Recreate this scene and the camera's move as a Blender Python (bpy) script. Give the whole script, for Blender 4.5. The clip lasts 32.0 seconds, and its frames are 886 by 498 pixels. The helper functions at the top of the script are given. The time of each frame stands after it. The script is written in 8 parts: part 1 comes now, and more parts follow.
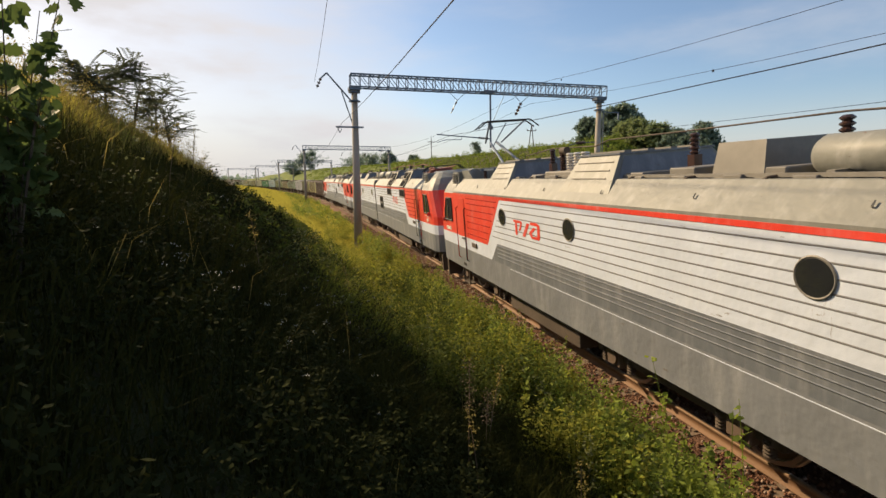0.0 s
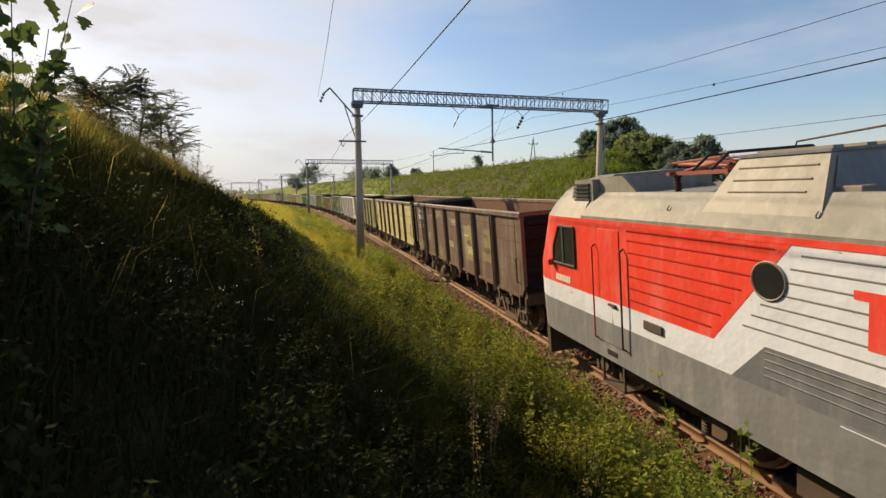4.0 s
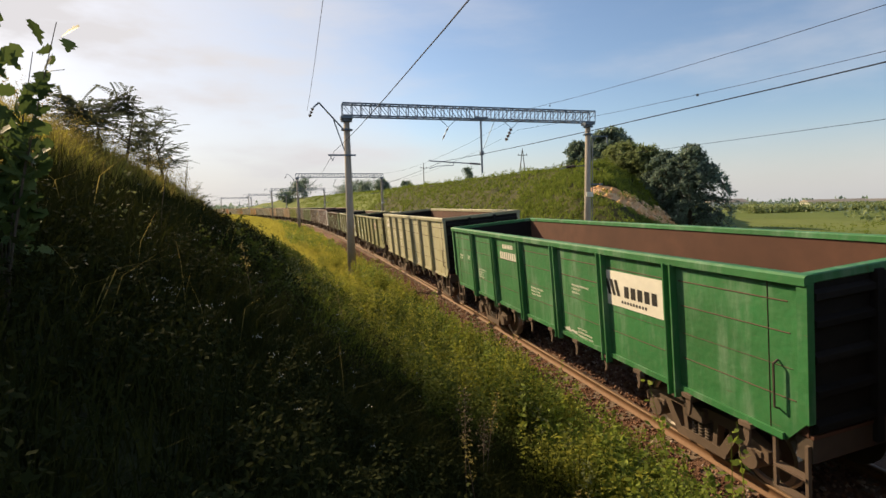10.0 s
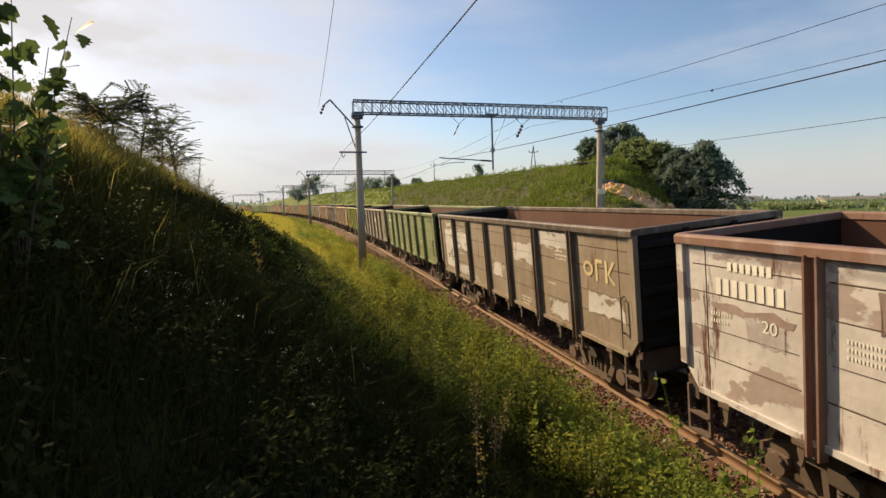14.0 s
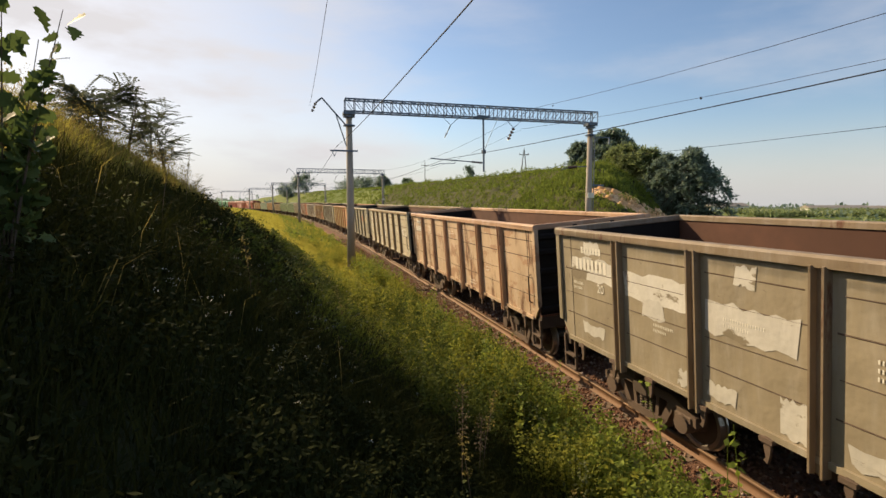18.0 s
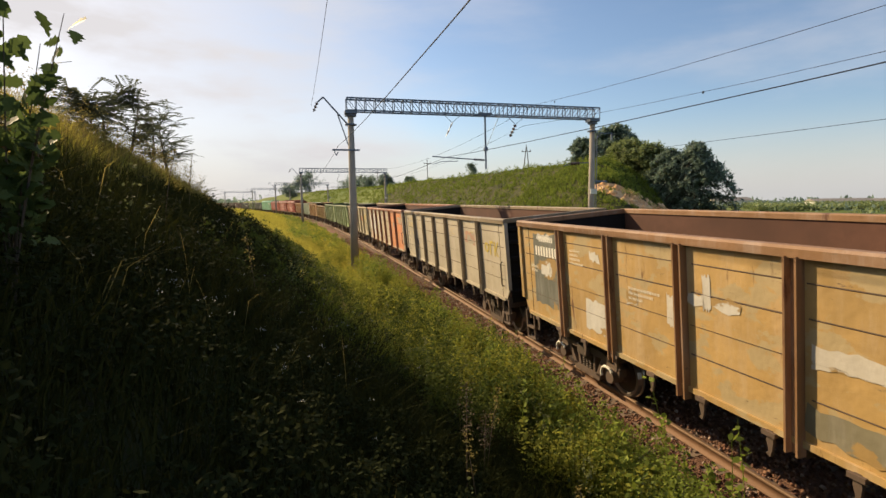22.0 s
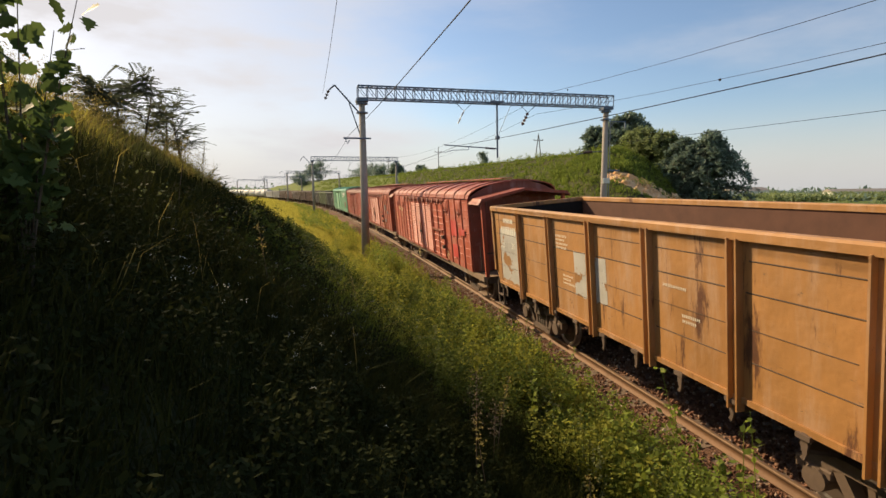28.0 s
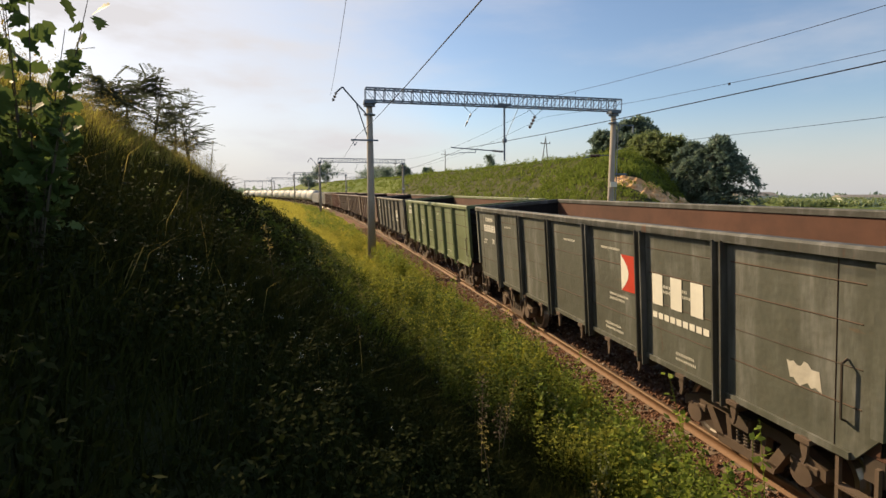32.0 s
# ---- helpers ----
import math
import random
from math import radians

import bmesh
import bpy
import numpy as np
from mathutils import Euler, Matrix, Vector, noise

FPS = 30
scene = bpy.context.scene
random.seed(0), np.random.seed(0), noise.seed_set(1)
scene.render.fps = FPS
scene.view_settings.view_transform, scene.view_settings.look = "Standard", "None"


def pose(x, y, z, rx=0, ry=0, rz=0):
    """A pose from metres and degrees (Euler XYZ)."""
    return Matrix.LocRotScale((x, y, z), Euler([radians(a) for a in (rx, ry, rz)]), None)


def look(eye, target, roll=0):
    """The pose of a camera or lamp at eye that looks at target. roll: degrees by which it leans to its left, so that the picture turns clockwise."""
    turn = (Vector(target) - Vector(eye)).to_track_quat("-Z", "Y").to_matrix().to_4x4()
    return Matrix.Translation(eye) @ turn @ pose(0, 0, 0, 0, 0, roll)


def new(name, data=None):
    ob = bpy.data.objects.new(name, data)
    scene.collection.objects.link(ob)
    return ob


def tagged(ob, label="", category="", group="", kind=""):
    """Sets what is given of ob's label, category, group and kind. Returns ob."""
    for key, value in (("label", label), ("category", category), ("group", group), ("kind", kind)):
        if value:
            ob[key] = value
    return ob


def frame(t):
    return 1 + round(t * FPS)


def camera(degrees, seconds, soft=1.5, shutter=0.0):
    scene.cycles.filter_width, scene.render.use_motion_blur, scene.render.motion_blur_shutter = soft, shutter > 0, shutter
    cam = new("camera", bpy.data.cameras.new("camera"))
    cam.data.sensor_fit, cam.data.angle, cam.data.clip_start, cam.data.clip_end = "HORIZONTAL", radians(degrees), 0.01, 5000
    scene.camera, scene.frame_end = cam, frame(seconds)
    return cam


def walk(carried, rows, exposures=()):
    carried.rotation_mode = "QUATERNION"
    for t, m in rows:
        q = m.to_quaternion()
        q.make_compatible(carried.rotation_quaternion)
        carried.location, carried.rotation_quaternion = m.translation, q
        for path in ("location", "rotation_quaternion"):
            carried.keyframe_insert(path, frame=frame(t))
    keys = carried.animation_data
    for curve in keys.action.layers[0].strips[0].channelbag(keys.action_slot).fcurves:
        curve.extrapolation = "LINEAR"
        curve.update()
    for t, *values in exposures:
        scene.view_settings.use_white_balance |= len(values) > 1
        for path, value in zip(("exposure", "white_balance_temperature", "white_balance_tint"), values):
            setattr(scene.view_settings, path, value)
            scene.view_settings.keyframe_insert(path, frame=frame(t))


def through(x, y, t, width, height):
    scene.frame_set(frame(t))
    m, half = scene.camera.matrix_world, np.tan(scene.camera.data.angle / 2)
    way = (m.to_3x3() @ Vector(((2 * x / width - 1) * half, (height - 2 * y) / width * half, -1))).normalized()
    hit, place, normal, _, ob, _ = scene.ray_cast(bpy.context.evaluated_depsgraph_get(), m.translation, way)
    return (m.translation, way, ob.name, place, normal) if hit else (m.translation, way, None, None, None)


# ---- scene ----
cam = camera(82.47, 32.0, soft=1.5)
PATH = [
    (0, 0.018, -0.008, 3.887, 82.03, 0.24, -0.06),
    (0.5, 0.018, -0.021, 3.892, 82.39, 0.06, -0.32),
    (1, 0.018, -0.028, 3.891, 82.76, 0.23, -0.60),
    (1.5, 0.026, -0.022, 3.896, 82.53, 0.14, -0.14),
    (2, 0.025, -0.022, 3.890, 82.30, 0.09, 0.16),
    (2.5, 0.015, -0.018, 3.894, 82.86, 0.19, -0.02),
    (3, 0.016, -0.024, 3.893, 82.80, 0.42, -0.05),
    (3.5, 0.017, -0.023, 3.894, 82.80, 0.37, 0.00),
    (4, 0.006, 0.002, 3.896, 83.51, 0.39, 0.18),
    (4.5, 0.001, -0.003, 3.893, 83.93, 0.10, 0.69),
    (6.5, -0.027, 0.011, 3.898, 83.81, 0.21, 0.14),
    (7, -0.025, 0.009, 3.895, 84.02, 0.09, 0.36),
    (7.5, -0.016, 0.006, 3.898, 84.12, 0.28, 0.08),
    (8, -0.006, -0.004, 3.897, 84.63, 0.68, 0.00),
    (8.5, -0.003, -0.001, 3.900, 84.57, 0.25, -0.08),
    (9, 0.000, 0.000, 3.903, 84.55, 0.60, -0.00),
    (9.5, 0.013, 0.003, 3.905, 84.70, 1.20, 0.30),
    (10, 0.031, -0.013, 3.911, 84.83, 1.28, -0.86),
    (10.5, 0.026, -0.018, 3.908, 84.82, 1.19, -0.90),
    (11, 0.006, -0.003, 3.903, 85.14, 1.17, -0.71),
    (11.5, 0.013, -0.002, 3.907, 84.71, 1.31, -0.61),
    (12, 0.017, -0.001, 3.907, 84.38, 1.29, -0.32),
    (12.5, 0.013, 0.002, 3.905, 84.59, 1.13, -0.35),
    (13, 0.009, -0.002, 3.905, 84.71, 1.09, -0.17),
    (13.5, 0.009, 0.005, 3.904, 84.40, 1.30, 0.24),
    (14, 0.019, 0.004, 3.902, 84.54, 1.26, 0.31),
    (14.5, 0.022, 0.001, 3.903, 84.08, 0.89, 0.28),
    (16.5, 0.026, -0.018, 3.903, 84.18, 0.14, -1.00),
    (17, 0.023, -0.019, 3.909, 84.19, 0.06, -1.07),
    (17.5, 0.018, -0.011, 3.910, 84.22, 0.05, -1.00),
    (18, 0.019, -0.015, 3.904, 84.60, 0.07, -0.79),
    (18.5, 0.017, -0.012, 3.900, 84.72, 0.29, -0.68),
    (19, 0.014, -0.006, 3.904, 84.53, -0.13, -0.55),
    (19.5, 0.022, -0.017, 3.903, 84.67, 0.17, -0.80),
    (20, 0.015, -0.007, 3.902, 84.18, 0.08, -0.32),
    (20.5, 0.018, -0.011, 3.903, 84.28, 0.15, -0.34),
    (21, 0.019, -0.010, 3.903, 84.66, 0.44, -0.24),
    (21.5, 0.015, -0.013, 3.901, 84.60, 0.58, 0.03),
    (22, 0.029, -0.024, 3.905, 84.37, 0.78, -0.48),
    (22.5, 0.026, -0.015, 3.908, 84.05, 0.26, -0.18),
    (23, 0.021, -0.013, 3.908, 84.40, 0.32, -0.31),
    (23.5, 0.016, -0.022, 3.898, 84.21, 0.42, -0.01),
    (24, 0.026, -0.036, 3.900, 84.42, 0.75, -0.54),
    (24.5, 0.026, -0.028, 3.902, 84.15, 0.33, -0.56),
    (25, 0.039, -0.024, 3.904, 83.93, 0.75, -0.44),
    (25.5, 0.053, -0.025, 3.914, 83.36, 0.89, -0.45),
    (26, 0.042, -0.026, 3.905, 83.92, 0.52, -0.08),
    (26.5, 0.033, -0.031, 3.897, 84.15, 0.43, 0.55),
    (28.5, 0.026, -0.007, 3.903, 82.95, 0.62, 0.81),
    (29, 0.027, -0.004, 3.900, 83.33, 0.69, 0.89),
    (29.5, 0.037, -0.019, 3.901, 83.47, 0.58, 0.93),
    (30, 0.033, -0.020, 3.898, 83.65, 0.30, 0.96),
    (30.5, 0.019, -0.013, 3.900, 83.62, 0.15, 0.99),
    (31, 0.020, -0.012, 3.899, 83.61, 0.12, 1.08),
    (31.5, 0.018, -0.001, 3.903, 83.38, -0.07, 1.19),
    (32, 0.017, 0.004, 3.898, 83.42, 0.10, 1.48),
]
walk(cam, [(t, pose(x, y, z, rx, ry, rz)) for t, x, y, z, rx, ry, rz in PATH], exposures=((0.0, 0.54), (32.0, 0.54)))

# ---- light: low sun over the embankment, hazy summer sky ----
SUN_AZ, SUN_EL = radians(51), radians(30.2)  # to the left of +y
sun_way = Vector((-math.sin(SUN_AZ) * math.cos(SUN_EL), math.cos(SUN_AZ) * math.cos(SUN_EL), math.sin(SUN_EL)))
sun_data = bpy.data.lights.new("sun", "SUN")
sun_data.energy, sun_data.angle, sun_data.color = 5.0, radians(0.6), (1.0, 0.76, 0.46)
sun = new("sun", sun_data)
sun.matrix_world = look(sun_way * 300, (0, 0, 0))

world = bpy.data.worlds.new("sky")
scene.world = world
world.use_nodes = True
wn, wl = world.node_tree.nodes, world.node_tree.links
wn.clear()
w_out, w_bg, w_sky = wn.new("ShaderNodeOutputWorld"), wn.new("ShaderNodeBackground"), wn.new("ShaderNodeTexSky")
w_sky.sky_type, w_sky.sun_disc = "NISHITA", False
w_sky.sun_elevation, w_sky.sun_rotation = SUN_EL, -SUN_AZ
w_sky.air_density, w_sky.dust_density, w_sky.ozone_density, w_sky.altitude = 1.0, 1.3, 2.0, 300
w_bg.inputs["Strength"].default_value = 0.097
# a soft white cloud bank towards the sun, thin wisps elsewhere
def w_node(kind, **vals):
    n = wn.new("ShaderNode" + kind)
    for k, v in vals.items():
        n.inputs[k].default_value = v
    return n


w_co, w_sep = wn.new("ShaderNodeTexCoord"), wn.new("ShaderNodeSeparateXYZ")
wl.new(w_co.outputs["Generated"], w_sep.inputs[0])
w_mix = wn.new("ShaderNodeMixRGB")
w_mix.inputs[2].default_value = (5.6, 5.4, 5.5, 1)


def w_cloud(scale, turn, grain, detail):
    m, n = w_node("Mapping", Scale=scale, Rotation=turn), w_node("TexNoise", Scale=grain, Detail=detail, Roughness=0.55)
    wl.new(w_co.outputs["Generated"], m.inputs[0])
    wl.new(m.outputs[0], n.inputs["Vector"])
    return n.outputs["Fac"]


def w_math(op, a, b):
    n = wn.new("ShaderNodeMath")
    n.operation = op
    for i, v in enumerate((a, b)):
        if isinstance(v, float):
            n.inputs[i].default_value = v
        else:
            wl.new(v, n.inputs[i])
    return n.outputs[0]


def w_step(val, lo, hi, out_lo, out_hi):
    n = wn.new("ShaderNodeMapRange")
    n.interpolation_type = "SMOOTHSTEP"
    for i, v in enumerate((lo, hi, out_lo, out_hi)):
        n.inputs[i + 1].default_value = v
    wl.new(val, n.inputs["Value"])
    return n.outputs["Result"]


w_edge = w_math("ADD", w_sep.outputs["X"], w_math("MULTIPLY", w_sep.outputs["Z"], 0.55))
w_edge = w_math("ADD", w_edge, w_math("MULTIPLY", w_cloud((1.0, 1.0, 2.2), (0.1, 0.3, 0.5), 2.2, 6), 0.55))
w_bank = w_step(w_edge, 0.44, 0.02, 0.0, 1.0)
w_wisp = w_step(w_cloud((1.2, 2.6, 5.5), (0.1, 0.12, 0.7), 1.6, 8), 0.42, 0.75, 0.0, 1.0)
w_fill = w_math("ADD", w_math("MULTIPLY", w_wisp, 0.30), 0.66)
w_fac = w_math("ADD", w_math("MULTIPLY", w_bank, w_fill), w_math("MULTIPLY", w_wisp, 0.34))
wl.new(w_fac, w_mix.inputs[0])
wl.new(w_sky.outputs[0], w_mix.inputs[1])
# pale haze over the horizon
w_low, w_haze = wn.new("ShaderNodeMapRange"), wn.new("ShaderNodeMixRGB")
w_low.interpolation_type = "SMOOTHSTEP"
w_low.inputs["From Min"].default_value, w_low.inputs["From Max"].default_value = 0.16, 0.0
w_low.inputs["To Min"].default_value, w_low.inputs["To Max"].default_value = 0.0, 0.75
w_haze.inputs[2].default_value = (4.85, 4.75, 4.75, 1)
wl.new(w_sep.outputs["Z"], w_low.inputs["Value"])
wl.new(w_low.outputs["Result"], w_haze.inputs[0])
wl.new(w_mix.outputs[0], w_haze.inputs[1])
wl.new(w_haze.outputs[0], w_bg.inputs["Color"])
wl.new(w_bg.outputs[0], w_out.inputs["Surface"])

# ---- mesh builder and parts ----
class Mesh:
    """Collects faces; mesh() makes them one mesh."""

    def __init__(self):
        self.v, self.f, self.m = [], [], []
        self.slot = 0

    def add(self, verts, faces):
        b = len(self.v)
        self.v.extend(verts)
        for q in faces:
            self.f.append([i + b for i in q])
            self.m.append(self.slot)
        return self

    def box(self, x0, x1, y0, y1, z0, z1, c=0.0):
        if c <= 0:
            v = [(x, y, z) for x in (x0, x1) for y in (y0, y1) for z in (z0, z1)]
            return self.add(v, [(0, 1, 3, 2), (4, 6, 7, 5), (0, 4, 5, 1), (2, 3, 7, 6), (0, 2, 6, 4), (1, 5, 7, 3)])
        lo, hi = (x0, y0, z0), (x1, y1, z1)
        v, key = [], {}
        for i in range(8):
            s = ((i >> 2) & 1, (i >> 1) & 1, i & 1)
            for a in range(3):
                p = []
                for k in range(3):
                    e = hi[k] if s[k] else lo[k]
                    p.append(e if k == a else (e - c if s[k] else e + c))
                key[(i, a)] = len(v)
                v.append(tuple(p))
        f = []
        quad = {0: ([0, 1, 3, 2], [4, 6, 7, 5]), 1: ([0, 4, 5, 1], [2, 3, 7, 6]), 2: ([0, 2, 6, 4], [1, 5, 7, 3])}
        for a in range(3):
            for q in quad[a]:
                f.append([key[(i, a)] for i in q])
        for i in range(8):
            f.append([key[(i, a)] for a in range(3)])
            for bit in (1, 2, 4):
                j = i | bit
                if j != i:
                    k = {4: 0, 2: 1, 1: 2}[bit]
                    a, b = [q for q in range(3) if q != k]
                    f.append([key[(i, a)], key[(j, a)], key[(j, b)], key[(i, b)]])
        return self.add(v, f)

    def tube(self, p0, p1, r0, r1=None, n=10, caps=True):
        p0, p1 = Vector(p0), Vector(p1)
        r1 = r0 if r1 is None else r1
        d = (p1 - p0).normalized()
        a = d.orthogonal().normalized()
        b = d.cross(a)
        ring = [(math.cos(2 * math.pi * i / n), math.sin(2 * math.pi * i / n)) for i in range(n)]
        v = [tuple(p0 + (a * c + b * s) * r0) for c, s in ring] + [tuple(p1 + (a * c + b * s) * r1) for c, s in ring]
        f = [(i, (i + 1) % n, n + (i + 1) % n, n + i) for i in range(n)]
        if caps:
            f += [tuple(range(n))[::-1], tuple(range(n, 2 * n))]
        return self.add(v, f)

    def line(self, pts, r, n=6):
        for a, b in zip(pts[:-1], pts[1:]):
            self.tube(a, b, r, r, n)
        return self

    def prism(self, pts, axis, d0, d1):
        """Polygon pts (two coordinates) drawn out along axis x, y or z from d0 to d1."""
        n = len(pts)

        def at(p, d):
            return {"x": (d, p[0], p[1]), "y": (p[0], d, p[1]), "z": (p[0], p[1], d)}[axis]
        v = [at(p, d0) for p in pts] + [at(p, d1) for p in pts]
        f = [(i, (i + 1) % n, n + (i + 1) % n, n + i) for i in range(n)] + [tuple(range(n))[::-1], tuple(range(n, 2 * n))]
        return self.add(v, f)

    def lathe(self, profile, axis="x", n=20, at=(0, 0, 0)):
        """profile: (radius, distance along axis)."""
        v, f = [], []
        for r, d in profile:
            for i in range(n):
                c, s = r * math.cos(2 * math.pi * i / n), r * math.sin(2 * math.pi * i / n)
                p = {"x": (d, c, s), "y": (c, d, s), "z": (c, s, d)}[axis]
                v.append((p[0] + at[0], p[1] + at[1], p[2] + at[2]))
        for k in range(len(profile) - 1):
            for i in range(n):
                j = (i + 1) % n
                f.append((k * n + i, k * n + j, (k + 1) * n + j, (k + 1) * n + i))
        f += [tuple(range(n))[::-1], tuple(range((len(profile) - 1) * n, len(profile) * n))]
        return self.add(v, f)

    def mesh(self, name, *mats, smooth=False):
        me = bpy.data.meshes.new(name)
        me.from_pydata(self.v, [], self.f)
        for q in mats:
            me.materials.append(q)
        if len(mats) > 1:
            me.polygons.foreach_set("material_index", self.m)
        bm = bmesh.new()
        bm.from_mesh(me)
        bmesh.ops.recalc_face_normals(bm, faces=bm.faces)
        bm.to_mesh(me)
        bm.free()
        if smooth:
            me.polygons.foreach_set("use_smooth", [True] * len(me.polygons))
        me.update()
        return me


def part(name, me, parent, at=(0, 0, 0), label="", mat=None, turn=None):
    """A mesh as one part under a thing or a part. mat: another paint for this one."""
    ob = new(name, me)
    ob.parent = parent
    ob.matrix_basis = turn if turn is not None else Matrix.Translation(at)
    if mat is not None:
        ob.material_slots[0].link = "OBJECT"
        ob.material_slots[0].material = mat
    if label:
        tagged(ob, label)
    return ob


def raw_mesh(name, verts, faces, mat, smooth=False):
    """Quick mesh from arrays: verts (n, 3), faces (m, 3) or (m, 4)."""
    me = bpy.data.meshes.new(name)
    n, k = faces.shape
    me.vertices.add(len(verts))
    me.vertices.foreach_set("co", np.asarray(verts, np.float32).ravel())
    me.loops.add(n * k)
    me.loops.foreach_set("vertex_index", np.asarray(faces, np.int32).ravel())
    me.polygons.add(n)
    me.polygons.foreach_set("loop_start", np.arange(0, n * k, k, dtype=np.int32))
    me.polygons.foreach_set("loop_total", np.full(n, k, np.int32))
    if smooth:
        me.polygons.foreach_set("use_smooth", np.ones(n, bool))
    me.materials.append(mat)
    me.update(calc_edges=True)
    return me


# ---- materials ----
def nodes_of(name):
    m = bpy.data.materials.new(name)
    m.use_nodes = True
    t = m.node_tree
    return m, t.nodes, t.links, t.nodes["Principled BSDF"]


def set_in(bsdf, rough=0.6, metal=0.0, spec=0.5):
    bsdf.inputs["Roughness"].default_value = rough
    bsdf.inputs["Metallic"].default_value = metal
    bsdf.inputs["Specular IOR Level"].default_value = spec


def coords(N, L, scale=(1, 1, 1), wander=30.0):
    """Object coordinates, moved by a random amount from thing to thing."""
    tc, info, mul, add, mp = N.new("ShaderNodeTexCoord"), N.new("ShaderNodeObjectInfo"), N.new("ShaderNodeMath"), N.new("ShaderNodeVectorMath"), N.new("ShaderNodeMapping")
    mul.operation, mul.inputs[1].default_value = "MULTIPLY", wander
    L.new(info.outputs["Random"], mul.inputs[0])
    L.new(tc.outputs["Object"], add.inputs[0])
    L.new(mul.outputs[0], add.inputs[1])
    L.new(add.outputs[0], mp.inputs[0])
    mp.inputs["Scale"].default_value = scale
    return mp.outputs[0]


def noise_of(N, L, vec, scale, detail=5, rough=0.6):
    n = N.new("ShaderNodeTexNoise")
    n.inputs["Scale"].default_value, n.inputs["Detail"].default_value, n.inputs["Roughness"].default_value = scale, detail, rough
    L.new(vec, n.inputs["Vector"])
    return n.outputs["Fac"]


def step_of(N, L, val, lo, hi):
    r = N.new("ShaderNodeMapRange")
    r.interpolation_type = "SMOOTHSTEP"
    r.inputs["From Min"].default_value, r.inputs["From Max"].default_value = lo, hi
    L.new(val, r.inputs["Value"])
    return r.outputs["Result"]


def mixed(N, L, fac, a, b):
    m = N.new("ShaderNodeMixRGB")
    for sock, val in ((m.inputs[0], fac), (m.inputs[1], a), (m.inputs[2], b)):
        if isinstance(val, (int, float)):
            sock.default_value = val
        elif isinstance(val, tuple):
            sock.default_value = (*val[:3], 1)
        else:
            L.new(val, sock)
    return m.outputs[0]


def bump_of(N, L, bsdf, height, strength=0.3, dist=0.02):
    b = N.new("ShaderNodeBump")
    b.inputs["Strength"].default_value, b.inputs["Distance"].default_value = strength, dist
    L.new(height, b.inputs["Height"])
    L.new(b.outputs[0], bsdf.inputs["Normal"])


RUST, DARK_RUST, DUST = (0.17, 0.065, 0.028), (0.05, 0.028, 0.02), (0.20, 0.15, 0.10)


def paint(name, col, rust=0.15, fade=0.25, rough=0.55, dust=0.25, second=None, amount=0.0):
    """Weathered paint on steel: faded areas, rust runs, dust; second: an older coat that shows in blotches."""
    m, N, L, B = nodes_of(name)
    v, vs = coords(N, L), coords(N, L, (1, 1, 0.18))
    big, fine, run = noise_of(N, L, v, 0.7, 4), noise_of(N, L, v, 9, 6, 0.7), noise_of(N, L, vs, 3.2, 6, 0.65)
    pale = tuple(min(1, c * (1 - 0.25) + 0.25 * 0.55) for c in col)
    dark = tuple(c * (1 - fade) for c in col)
    c = mixed(N, L, step_of(N, L, big, 0.3, 0.7), dark, col)
    c = mixed(N, L, step_of(N, L, run, 0.45, 0.8), c, pale)
    if second:
        blot = noise_of(N, L, coords(N, L, (1, 0.7, 1.2), 71.0), 1.7, 10, 0.6)
        c = mixed(N, L, step_of(N, L, blot, 0.60 - amount * 0.22, 0.635 - amount * 0.22), c, second)
    dm = N.new("ShaderNodeMath")
    dm.operation, dm.inputs[1].default_value = "MULTIPLY", dust
    L.new(fine, dm.inputs[0])
    c = mixed(N, L, dm.outputs[0], c, DUST)
    rn = noise_of(N, L, vs, 2.1, 10, 0.72)
    rm = step_of(N, L, rn, 0.66 - rust * 0.30, 0.72 - rust * 0.22)
    c = mixed(N, L, rm, c, mixed(N, L, fine, DARK_RUST, RUST))
    scuff = noise_of(N, L, coords(N, L, (1, 0.4, 1.5), 43.0), 6.5, 9, 0.7)
    c = mixed(N, L, step_of(N, L, scuff, 0.63, 0.70), c, mixed(N, L, fine, tuple(0.5 * a for a in dark), DUST))
    L.new(c, B.inputs["Base Color"])
    set_in(B, rough, 0.0, 0.4)
    dent, relief = noise_of(N, L, v, 1.9, 3), N.new("ShaderNodeMath")
    relief.operation, relief.inputs[1].default_value = "MULTIPLY_ADD", 0.12
    L.new(fine, relief.inputs[0])
    L.new(dent, relief.inputs[2])
    bump_of(N, L, B, relief.outputs[0], 0.4, 0.07)
    return m


def plain(name, col, rough=0.6, metal=0.0, vary=0.25, scale=6.0, bump=0.15, spec=0.5):
    m, N, L, B = nodes_of(name)
    v = coords(N, L)
    a, b = noise_of(N, L, v, scale, 6, 0.65), noise_of(N, L, v, scale * 0.12, 3)
    c = mixed(N, L, a, tuple(x * (1 - vary) for x in col), tuple(min(1, x * (1 + vary)) for x in col))
    c = mixed(N, L, step_of(N, L, b, 0.35, 0.75), c, tuple(x * (1 - vary * 0.8) for x in col))
    L.new(c, B.inputs["Base Color"])
    set_in(B, rough, metal, spec)
    if bump:
        bump_of(N, L, B, a, bump, 0.01)
    return m


